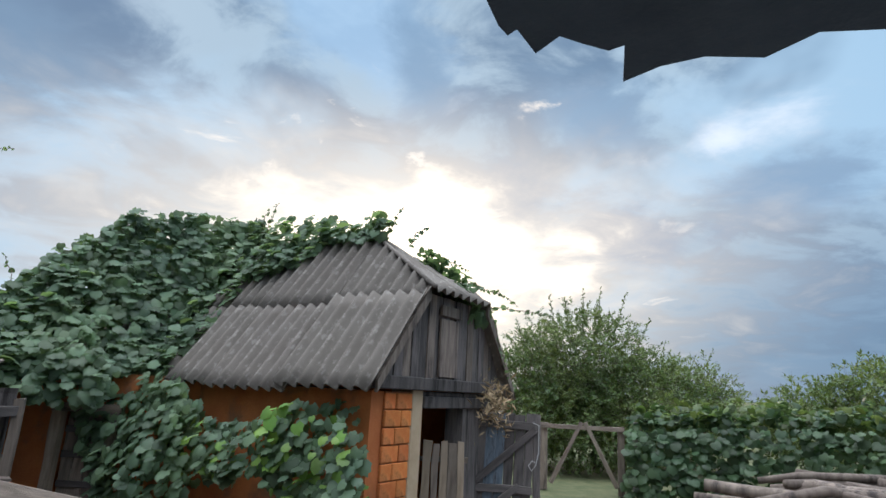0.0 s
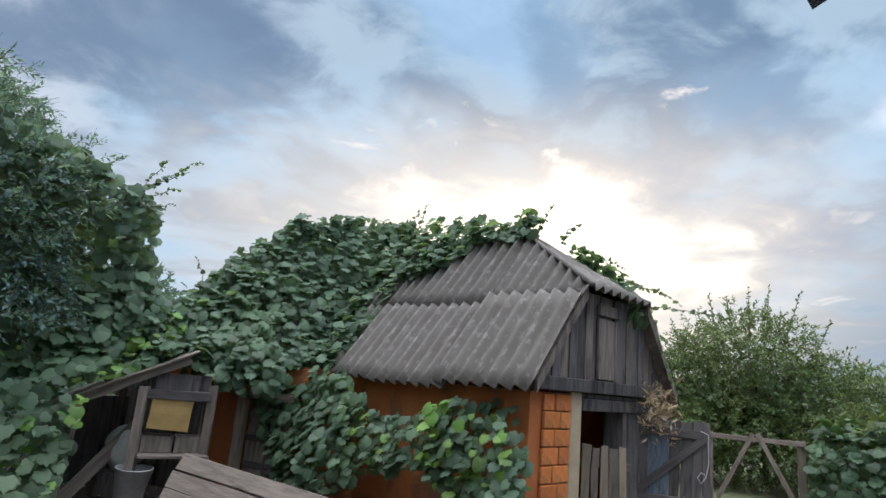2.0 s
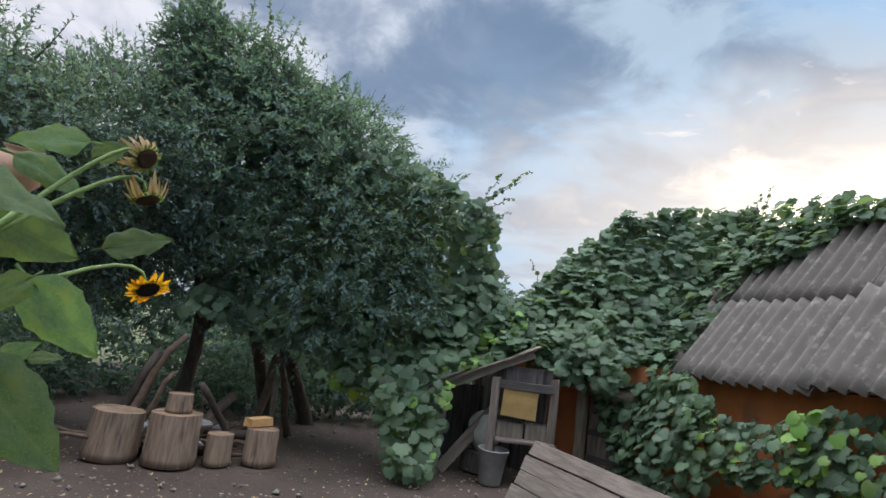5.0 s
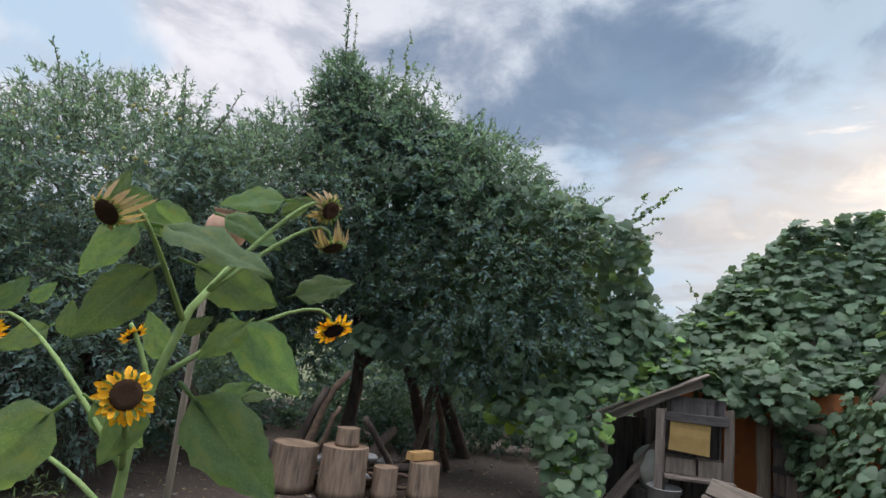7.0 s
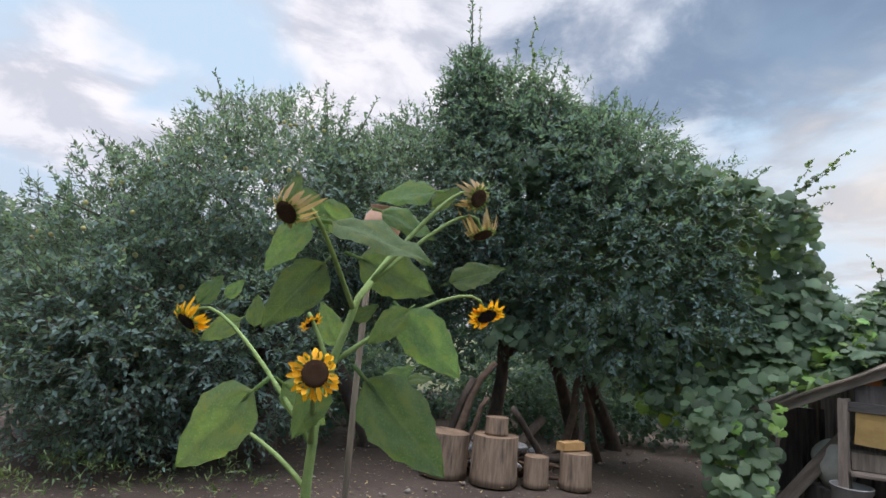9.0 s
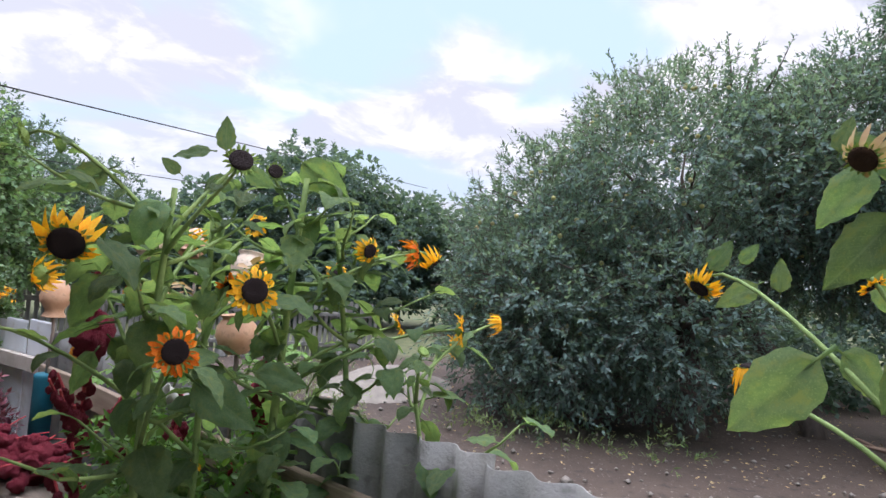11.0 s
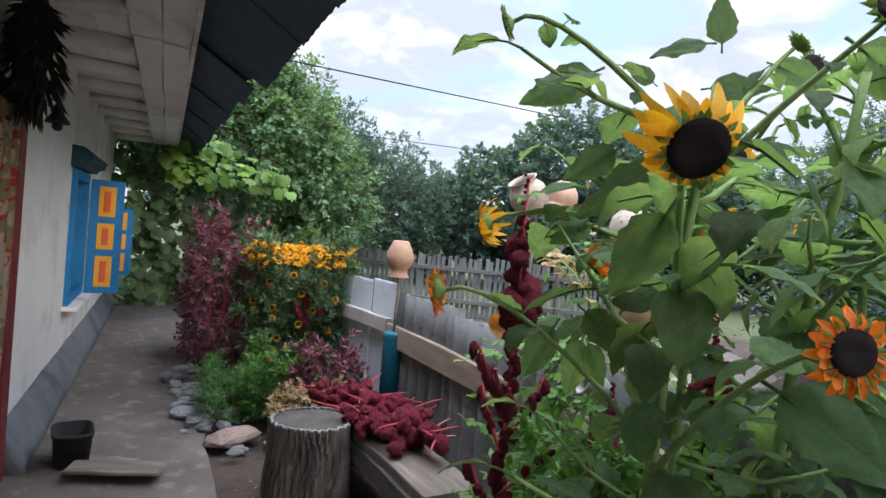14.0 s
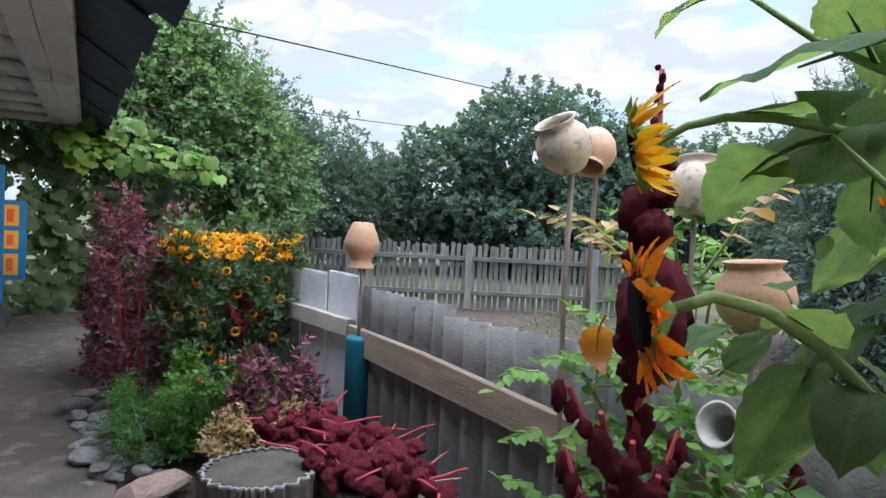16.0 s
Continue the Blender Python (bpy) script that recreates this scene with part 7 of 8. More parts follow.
def limb_heap():
    """Dead limbs and sticks thrown behind the upright logs."""
    r = random.Random(61)
    for i in range(26):
        t = thing("dead_branch", Matrix.Translation((-7.0 + r.uniform(-0.4, 0.35), 2.85 + r.uniform(-0.75, 0.75), 0.02)), "dry grey branch in the brush heap behind the logs", "branch", "brush heap branches")
        a = r.uniform(0, 6.283)
        L = r.uniform(0.35, 0.85)
        bm = bmesh.new()
        e = (L * math.cos(a), L * math.sin(a), L * r.uniform(0.05, 0.35))
        tube(bm, bend((0, 0, 0.0), e, 0.03, 5, i, 0.03), [0.035, 0.032, 0.028, 0.024, 0.018, 0.010], 7)
        part("branch", bm, VINESTEM, t, smooth=True)
    for i, (foot, top, w) in enumerate((((-7.1, 2.15, 0), (-6.95, 2.75, 1.25), 0.05), ((-7.3, 3.95, 0), (-7.5, 4.3, 1.5), 0.055), ((-7.5, 4.6, 0), (-7.3, 4.1, 1.4), 0.045), ((-7.0, 2.35, 0), (-6.8, 2.62, 0.85), 0.035))):
        t = thing("leaning_limb", Matrix.Translation(foot), "old grey limb leaning up into the fruit tree", "branch", "leaning limbs")
        bm = bmesh.new()
        tube(bm, bend((0, 0, 0), Vector(top) - Vector(foot), 0.04, 5, i + 40, 0.04), [w * 1.2, w, w, w * 0.9, w * 0.8, w * 0.7], 9)
        part("limb", bm, VINESTEM, t, smooth=True)


limb_heap()


re = random.Random(88)
for i in range(26):
    u = i / 25
    x, y = -2.24 - 0.45 * u + re.uniform(-0.06, 0.10), -4.75 - 1.3 * u + re.uniform(-0.05, 0.05)
    stone((x, y, 0.02 + 0.05 * re.random() * (i % 2)), re.uniform(0.05, 0.10), "grey flat stone piled at the bed's edge", i=i, group="stones piled at the bed", sy=re.uniform(0.5, 0.9))
wire("overhead_wire", (-0.1, -8.2, 3.0), (-24.0, -9.2, 5.6), 0.0, 0.011)
wire("overhead_wire", (-0.1, -8.6, 2.3), (-24.0, -9.7, 4.6), 0.1, 0.007)


def lamp():
    t = thing("wall_lamp", HOUSE @ Matrix.Translation((6.42, -0.10, 1.74)), "small black lamp holder hanging from the eaves", "lamp")
    bm = bmesh.new()
    tube(bm, [(0, 0.06, 0.44), (0, 0.02, 0.2), (0, 0, 0.09)], 0.003, 6)
    part("cable", bm, BLACK, t)
    bm = bmesh.new()
    lathe(bm, [(0.012, 0.10), (0.025, 0.085), (0.03, 0.05), (0.055, 0.015), (0.058, 0.0), (0.05, 0.0), (0.022, 0.03)], 18, closed=False)
    part("holder", bm, BLACK, t, smooth=True)
    bm = bmesh.new()
    bmesh.ops.create_uvsphere(bm, u_segments=14, v_segments=8, radius=0.026)
    for v in bm.verts:
        v.co.z -= 0.015
    part("bulb", bm, BLACK, t, smooth=True)


lamp()
bm = bmesh.new()
bmesh.ops.create_icosphere(bm, subdivisions=3, radius=1)
for v in bm.verts:
    n = v.co.normalized()
    v.co = Vector((n.x * 0.085 * (1.15 - 0.5 * n.z), n.y * 0.055, n.z * 0.23)) * (1 + 0.5 * noise.noise(n * 3) + 0.35 * noise.noise(n * 11))
o = part("old_nest", bm, NEST, smooth=True)
o.matrix_basis = HOUSE @ Matrix.Translation((5.72, -0.10, 1.95))
tagged(o, "dark shaggy old swallow nest under the eaves", "bird nest")
rs = np.random.RandomState(77)
d0 = unit(420, rs)
c0 = np.array(HOUSE @ Vector((5.72, -0.10, 1.95)))
o = leaves("nest_straw", LEAF_SLIM, c0 + d0 * np.array((0.075, 0.075, 0.22)), d0 * 0.5 + np.array((0, 0, -0.9)) + unit(420, rs) * 0.4, unit(420, rs), rs.uniform(0.05, 0.15, 420), NEST)
tagged(o, "dark straws hanging from the swallow nest", "straw", kind="stuff")
b = thing("black_tub", HOUSE @ Matrix.Translation((6.16, -0.30, 0.03)) @ pose(0, 0, 0, 0, 0, 8), "small black rubber tub by the doorpost", "tub")
bm = bmesh.new()
ring = [(math.copysign(abs(math.cos(a)) ** 0.45, math.cos(a)), math.copysign(abs(math.sin(a)) ** 0.45, math.sin(a))) for a in (2 * math.pi * k / 24 for k in range(24))]
lay = [[bm.verts.new((x * w, y * w * 0.72, z)) for x, y in ring] for w, z in ((0.10, 0.0), (0.108, 0.01), (0.122, 0.15), (0.130, 0.155), (0.130, 0.168), (0.118, 0.168), (0.100, 0.02))]
for p, q in zip(lay, lay[1:]):
    for k in range(24):
        bm.faces.new((p[k], p[(k + 1) % 24], q[(k + 1) % 24], q[k]))
bm.faces.new(lay[0][::-1])
bm.faces.new(lay[-1])
part("body", bm, BLACK, b, smooth=True)
for i, (x, y, w, l, a) in enumerate(((6.02, -0.58, 0.12, 0.42, 62), (5.86, -0.72, 0.15, 0.42, 75))):
    o = hang("loose_board", board_mesh(w, 0.018, l, 600 + i, 0.005, "loose_board"), OLDWOOD, at=HOUSE @ Matrix.Translation((x, y, 0.045 + 0.03 * i)) @ pose(0, 0, 0, 0, 90, a) @ pose(0, 0, 0, 0, 0, 90))
    tagged(o, "short pale loose board lying on the path", "board", "loose boards")


# ---- sunflowers ----
def sunleaf_mesh(seed, droop=0.5, pet=0.45):
    """Heart-shaped blade one long, after its stalk; origin at the stem."""
    r = random.Random(seed)
    bm = bmesh.new()
    nu, nv = 12, 8
    tilt = r.uniform(-0.1, 0.1)
    rows = []
    for i in range(nu + 1):
        u = i / nu
        w = 0.39 * (math.sin(math.pi * min(1, u ** 0.62)) ** 0.85) * (1 - 0.18 * u) + 0.012
        if i == nu:
            w = 0.004
        row = []
        for j in range(nv + 1):
            v = 2 * j / nv - 1
            edge = 1 + (0.07 * math.sin(i * 2.6 + seed) + 0.05 * noise.noise((i * 0.9, v, seed)) if abs(v) == 1 else 0)
            x = v * w * edge
            y = u - 0.13 * abs(v) * (1 - u) ** 3
            ang = droop * u * 1.5
            yy = math.sin(ang) / max(droop * 1.5, 0.01) if droop > 0.02 else u
            zz = -(1 - math.cos(ang)) / max(droop * 1.5, 0.01)
            yy += y - u
            z = zz + 0.20 * abs(v) ** 1.2 * w * 2 - 0.16 * abs(v) ** 3 * w * 2 + 0.032 * math.sin(u * 15 + abs(v) * 5 + seed) * abs(v) + 0.05 * noise.noise((x * 3, y * 3, seed)) + tilt * x
            row.append(bm.verts.new((x, pet + yy, 0.16 * pet + z)))
        rows.append(row)
    for a, b in zip(rows, rows[1:]):
        for j in range(nv):
            bm.faces.new((a[j], a[j + 1], b[j + 1], b[j]))
    tube(bm, [(0, 0, 0), (0, pet * 0.5, 0.13 * pet), (0, pet + 0.02, 0.16 * pet - 0.01), (0, pet + 0.4, 0.16 * pet - 0.03 - 0.11 * droop)], [0.030, 0.024, 0.02, 0.008], 5)
    me = bpy.data.meshes.new("leaf")
    bm.to_mesh(me)
    bm.free()
    me.polygons.foreach_set("use_smooth", [True] * len(me.polygons))
    return me


SUNLEAVES = [sunleaf_mesh(i, (0.35, 0.9, 0.6, 1.2, 0.1)[i % 5], (0.5, 0.35, 0.7, 0.45, 0.3)[i % 5]) for i in range(10)]


def disc_mesh(seed):
    bm = bmesh.new()
    lathe(bm, [(0.0, -0.12), (0.30, -0.12), (0.50, -0.05), (0.54, 0.03), (0.48, 0.10), (0.34, 0.13), (0.18, 0.105), (0.05, 0.085)], 24, 0.01)
    me = bpy.data.meshes.new("disc")
    bm.to_mesh(me)
    bm.free()
    me.polygons.foreach_set("use_smooth", [True] * len(me.polygons))
    return me


def petals_mesh(seed, n=17, wilt=0.0):
    r = random.Random(seed)
    V, F = [], []
    for k in range(n * 2):
        a = 2 * math.pi * k / n + r.uniform(-0.13, 0.13) + (math.pi / n if k >= n else 0)
        if r.random() < wilt * 0.3:
            continue
        L = r.uniform(0.36, 0.66)
        w = r.uniform(0.09, 0.14)
        lift = r.uniform(-0.35, 0.15) - wilt * r.uniform(0.2, 1.6) + (0.05 if k >= n else 0)
        tw = r.uniform(-0.4, 0.4)
        base = len(V)
        for i, (s, ww) in enumerate(((0.0, 0.45), (0.3, 0.95), (0.62, 1.0), (0.88, 0.55), (1.0, 0.05))):
            rad = 0.46 + L * s
            zz = 0.0 + lift * s * s * L * 2 + 0.05 * math.sin(3 * s + k)
            for v in (-1, 0, 1):
                x, y = rad, v * w * ww + tw * s * 0.12
                V.append((x * math.cos(a) - y * math.sin(a), x * math.sin(a) + y * math.cos(a), zz + (0.025 if v else -0.01) + v * tw * 0.05))
        for i in range(4):
            for j in (0, 1):
                q = base + i * 3 + j
                F.append((q, q + 1, q + 4, q + 3))
    me = raw_mesh("petals", V, F)
    me.polygons.foreach_set("use_smooth", [True] * len(me.polygons))
    return me


def calyx_mesh(seed, big=1.0):
    r = random.Random(seed)
    bm = bmesh.new()
    lathe(bm, [(0.05, -0.42), (0.12, -0.36), (0.34, -0.24), (0.50, -0.12), (0.54, -0.02), (0.50, 0.0)], 20, 0.02, closed=False)
    for k in range(34):
        a = 2 * math.pi * k / 17 + r.uniform(-0.1, 0.1)
        z0, r0 = (-0.03, 0.50) if k < 17 else (-0.14, 0.46)
        L = r.uniform(0.22, 0.36) * big
        out = r.uniform(0.5, 1.1)
        d = Vector((math.cos(a), math.sin(a), 0))
        s = Vector((-math.sin(a), math.cos(a), 0))
        p = d * r0 + Vector((0, 0, z0))
        m = p + d * L * 0.5 * out + Vector((0, 0, L * 0.25))
        tip = p + d * L * out + Vector((0, 0, r.uniform(-0.12, 0.3) * L))
        vs = [bm.verts.new(x) for x in (p - s * 0.08, p + s * 0.08, m + s * 0.055, tip, m - s * 0.055)]
        bm.faces.new(vs)
    me = bpy.data.meshes.new("calyx")
    bm.to_mesh(me)
    bm.free()
    return me


DISCS = [disc_mesh(0)]
PETALS = [petals_mesh(i, 16 + i % 3, (0.1, 0.45, 0.8)[i % 3]) for i in range(4)]
PETALS_WILT = [petals_mesh(20 + i, 13, 1.0) for i in range(2)]
CALYX_M = [calyx_mesh(i, 1.0 + 0.4 * (i % 2)) for i in range(4)]
def flower_head(plant, at, face, r, kind, i):
    o = Vector(plant.matrix_basis.translation)
    q = Vector(face).normalized().to_track_quat("Z", "Y").to_matrix().to_4x4()
    m = Matrix.Translation(Vector(at) - o) @ q @ Matrix.Scale(r, 4)
    names = {"yellow": ("flower_head", "yellow petals round a dark disc"), "orange": ("flower_head", "orange petals round a dark disc"), "brown": ("flower_head", "yellow petals round a brown disc"),
             "spent": ("seed_head", "wilted drooping head with dry brown seeds"), "bud": ("flower_bud", "closed green spiky bud"), "dark": ("seed_head", "dark petalless seed head")}
    name, label = names[kind]
    disc = hang(name, shared(DISCS[0], DISC_BROWN if kind in ("brown", "spent") else CALYX if kind == "bud" else DISC), None, plant, label, at=m)
    if kind in ("yellow", "brown"):
        hang("petals", shared(PETALS[i % 4], PETAL), None, disc)
    elif kind == "orange":
        hang("petals", shared(PETALS[i % 4], PETAL_ORANGE), None, disc)
    elif kind == "spent":
        hang("petals", shared(PETALS_WILT[i % 2], DRYLEAF), None, disc)
    hang("calyx", shared(CALYX_M[(i + (kind in ("bud", "spent"))) % 4], CALYX), None, disc)["kind"] = "stuff"


PATHLINE = [Vector((-0.28, -0.35, 1.4)), Vector((-0.39, -1.1, 1.4)), Vector((-0.64, -1.6, 1.36)), Vector((-0.91, -1.89, 1.28))]


def clear(p, d):
    for a, b in zip(PATHLINE, PATHLINE[1:]):
        u = max(0, min(1, (p - a).dot(b - a) / (b - a).length_squared))
        if (p - a.lerp(b, u)).length < d:
            return False
    return True


def sunflower(base, spine, heads, label, seed, leaf=(0.13, 0.24), stem_r=0.013, low=0.15, step=0.075, extra=(), side=0, zlow=0.7, blades=(), leafy_below=9.0):
    """base; spine: points up the main stem; heads: (place, facing, radius, kind, height at which its branch leaves)."""
    r = random.Random(seed)
    t = thing("sunflower", Matrix.Translation(base), label, "sunflower", "sunflowers by the fence")
    o = Vector(base)
    open_heads = [Vector(h[0]) + Vector(h[1]).normalized() * 0.06 for h in heads if h[3] in ("yellow", "orange", "brown")]
    spine = [Vector(base)] + [Vector(p) for p in spine]

    def on_stem(z):
        for a, b in zip(spine, spine[1:]):
            if a.z <= z <= b.z:
                return a.lerp(b, (z - a.z) / max(1e-6, b.z - a.z))
        return spine[-1].copy()

    bm = bmesh.new()
    zs = [spine[-1].z * k / 12 for k in range(13)]
    tube(bm, [on_stem(z) - o for z in zs], [stem_r * (1.25 - 0.65 * k / 12) for k in range(13)], 9)
    part("stem", bm, STEM, t, smooth=True)
    k = 0

    def put_leaf(p, az, size, pitch):
        nonlocal k
        k += 1
        if p.z > leafy_below:
            return
        d = Vector((-math.sin(az), math.cos(az), 0.1))
        if not clear(p + d * size * 1.3, 0.30) or not clear(p + d * size * 0.6, 0.30):
            return
        c = p + d * size * 0.9
        if any((c - q).length < 0.075 + size * 0.35 for q in open_heads):
            return
        m = Matrix.Translation(p - o) @ Matrix.Rotation(az, 4, "Z") @ Matrix.Rotation(pitch, 4, "X") @ Matrix.Rotation(r.uniform(-0.4, 0.4), 4, "Y") @ Matrix.Scale(size, 4)
        hang("leaf", shared(SUNLEAVES[(k + seed) % 10], SUNLEAF), None, t, at=m)

    z = low
    while z < spine[-1].z - 0.02:
        f = z / spine[-1].z
        put_leaf(on_stem(z), 2.4 * k + r.uniform(-0.4, 0.4), r.uniform(*leaf) * (1.1 - 0.35 * f), r.uniform(-0.85, 0.3))
        z += step * r.uniform(0.7, 1.3)
    for i, (at, face, rad, kind, zb) in enumerate(heads):
        a = on_stem(zb)
        b = Vector(at) - Vector(face).normalized() * rad * 0.35
        f = Vector(face).normalized()
        c = a.lerp(b, 0.45) + Vector((0, 0, 0.25 * (b - a).length * (0.3 if f.z > 0.3 else 0.6)))
        e = b - f * rad * 1.2 + Vector((0, 0, rad * (0.9 if f.z < 0 else 0)))
        pts = []
        for j in range(9):
            u = j / 8
            pts.append(a * (1 - u) ** 3 + c * 3 * u * (1 - u) ** 2 + e * 3 * u * u * (1 - u) + b * u ** 3)
        bm = bmesh.new()
        tube(bm, [p - o for p in pts], [0.0068 - 0.003 * j / 8 for j in range(9)], 7)
        part("branch", bm, STEM, t, smooth=True)
        flower_head(t, at, face, rad, kind, i + seed)
        for j in range(2, 8, 1):
            if j % 2 == 0 or r.random() < 0.8:
                put_leaf(pts[j], 2.4 * k + r.uniform(-0.5, 0.5), r.uniform(leaf[0] * 0.6, leaf[0] * 1.15) * (0.5 if kind in ("bud", "dark") else 1.0), r.uniform(-0.8, 0.4))
    for i in range(side):
        a = on_stem(zlow + (spine[-1].z - zlow) * (i + 0.5) / side)
        az = 2.4 * i + seed
        d = Vector((-math.sin(az), math.cos(az), 0))
        L = r.uniform(0.16, 0.34)
        b = a + d * L + Vector((0, 0, L * r.uniform(0.25, 0.8)))
        if not clear(b, 0.42):
            continue
        pts = bend(a, b, -0.03, 5, i, 0.006)
        bm = bmesh.new()
        tube(bm, [q - o for q in pts], [0.0075, 0.007, 0.006, 0.005, 0.004, 0.003], 6)
        part("branch", bm, STEM, t, smooth=True)
        for j in range(1, 6):
            put_leaf(pts[j], az + 2.4 * j, r.uniform(leaf[0] * 0.7, leaf[0] * 1.25), r.uniform(-0.35, 0.5))
    for p, az, size, pitch in extra:
        put_leaf(Vector(p), az, size, pitch)
    for n, (root, tip, face) in enumerate(blades):
        root, tip = Vector(root), Vector(tip)
        y = tip - root
        size = y.length
        y.normalize()
        z = Vector(face)
        z = (z - y * z.dot(y)).normalized()
        x = y.cross(z)
        q = root - y * size * 0.3
        m = Matrix(((x.x, y.x, z.x, q.x - o.x), (x.y, y.y, z.y, q.y - o.y), (x.z, y.z, z.z, q.z - o.z), (0, 0, 0, 1))) @ Matrix.Diagonal((size * 0.8, size, size, 1))
        hang("leaf", shared(SUNLEAVES[4 + 5 * (n % 2)], SUNLEAF), None, t, at=m)
    return t


# the large blades that show singly: foot, tip, facing
LEAVES_A = (((-1.59, 0.03, 1.70), (-1.50, 0.22, 1.64), (0.49, -0.10, 0.87)), ((-1.73, 0.26, 1.85), (-1.76, 0.13, 1.82), (0.79, -0.47, 0.40)), ((-1.66, -0.05, 1.71), (-1.69, -0.13, 1.60), (0.87, -0.03, 0.49)),
            ((-1.66, -0.01, 1.61), (-1.66, -0.12, 1.47), (1.00, -0.05, 0.08)), ((-1.70, -0.07, 1.79), (-1.69, 0.01, 1.71), (0.99, -0.07, 0.08)), ((-1.74, -0.01, 1.77), (-1.77, 0.11, 1.72), (0.99, -0.12, 0.01)),
            ((-1.68, -0.09, 1.77), (-1.68, -0.07, 1.84), (0.83, -0.56, 0.03)), ((-1.93, 0.34, 1.87), (-1.91, 0.41, 1.93), (0.96, -0.29, 0.03)), ((-1.80, 0.17, 1.79), (-1.77, 0.30, 1.74), (0.74, -0.18, 0.65)))
LEAVES_B = (((-1.86, 0.40, 1.64), (-1.81, 0.53, 1.69), (0.81, -0.31, 0.50)), ((-1.74, 0.24, 1.52), (-1.71, 0.38, 1.38), (0.70, -0.59, 0.39)), ((-1.68, 0.21, 1.53), (-1.70, 0.13, 1.45), (0.95, -0.20, 0.25)),
            ((-1.81, 0.13, 1.66), (-1.86, 0.34, 1.60), (0.96, -0.22, 0.17)), ((-1.71, 0.16, 1.34), (-1.66, 0.34, 1.15), (0.91, -0.24, 0.34)), ((-1.70, -0.13, 1.31), (-1.79, -0.27, 1.14), (0.88, 0.04, 0.46)),
            ((-1.60, 0.02, 1.35), (-1.61, -0.03, 1.24), (0.94, -0.09, 0.32)), ((-1.78, -0.04, 1.33), (-1.82, 0.07, 1.24), (0.86, -0.08, 0.50)))
LEAVES_C = (((-2.07, -0.28, 1.53), (-2.08, -0.23, 1.61), (0.98, 0.07, 0.21)), ((-2.04, -0.21, 1.55), (-2.04, -0.17, 1.60), (0.98, 0.04, 0.20)), ((-2.06, -0.18, 1.48), (-2.06, -0.27, 1.42), (0.96, 0.05, 0.27)),
            ((-1.76, 0.11, 1.51), (-1.75, 0.16, 1.55), (0.96, -0.17, 0.23)), ((-1.84, 0.22, 1.35), (-1.82, 0.29, 1.40), (0.87, -0.21, 0.45)), ((-1.83, 0.28, 1.36), (-1.81, 0.34, 1.37), (0.65, -0.18, 0.74)),
            ((-1.98, -0.13, 1.48), (-1.98, -0.13, 1.56), (0.97, 0.00, 0.23)), ((-1.87, 0.08, 1.45), (-1.87, 0.03, 1.55), (0.91, -0.34, 0.24)))
LEAVES_D = (((-1.47, -1.84, 1.66), (-1.44, -1.95, 1.61), (0.89, 0.44, -0.12)), ((-1.40, -1.74, 1.50), (-1.37, -1.81, 1.45), (0.93, 0.36, 0.01)), ((-1.71, -1.82, 1.71), (-1.69, -1.87, 1.75), (0.94, 0.32, 0.12)))
LEAVES_E = (((-1.77, -1.70, 1.80), (-1.77, -1.71, 1.90), (0.92, 0.38, -0.13)), ((-1.71, -1.72, 1.77), (-1.67, -1.81, 1.75), (0.71, 0.35, 0.61)), ((-1.46, -1.45, 1.14), (-1.49, -1.31, 1.05), (0.87, 0.20, 0.46)),
            ((-1.61, -1.39, 1.16), (-1.68, -1.29, 1.13), (0.87, 0.15, 0.46)), ((-1.42, -1.84, 1.63), (-1.36, -1.91, 1.59), (0.79, 0.59, 0.15)), ((-1.68, -1.67, 1.67), (-1.71, -1.58, 1.67), (0.91, 0.35, 0.22)),
            ((-1.72, -1.57, 1.71), (-1.74, -1.49, 1.67), (0.96, 0.29, 0.03)), ((-1.85, -1.46, 1.76), (-1.97, -1.37, 1.68), (0.98, 0.19, 0.03)), ((-1.27, -1.59, 1.38), (-1.26, -1.65, 1.27), (0.85, 0.48, 0.22)))
LEAVES_F = (((-1.76, -1.95, 1.10), (-1.76, -1.98, 0.97), (0.87, 0.08, 0.48)), ((-1.80, -2.03, 1.11), (-1.81, -1.98, 1.17), (0.76, 0.10, 0.64)), ((-1.53, -1.89, 1.45), (-1.56, -2.04, 1.43), (0.42, 0.05, 0.91)),
            ((-1.61, -1.88, 1.40), (-1.65, -2.01, 1.36), (0.88, 0.07, 0.47)), ((-1.71, -1.94, 1.13), (-1.71, -1.87, 1.20), (0.52, 0.01, 0.86)), ((-1.83, -2.12, 1.11), (-1.85, -2.04, 1.16), (0.50, 0.10, 0.86)),
            ((-1.81, -1.93, 1.29), (-1.81, -1.94, 1.26), (0.97, 0.05, 0.25)), ((-1.91, -1.88, 1.31), (-1.91, -1.95, 1.21), (0.97, 0.03, 0.26)), ((-1.71, -1.90, 1.11), (-1.71, -1.86, 1.03), (0.82, -0.01, 0.58)))
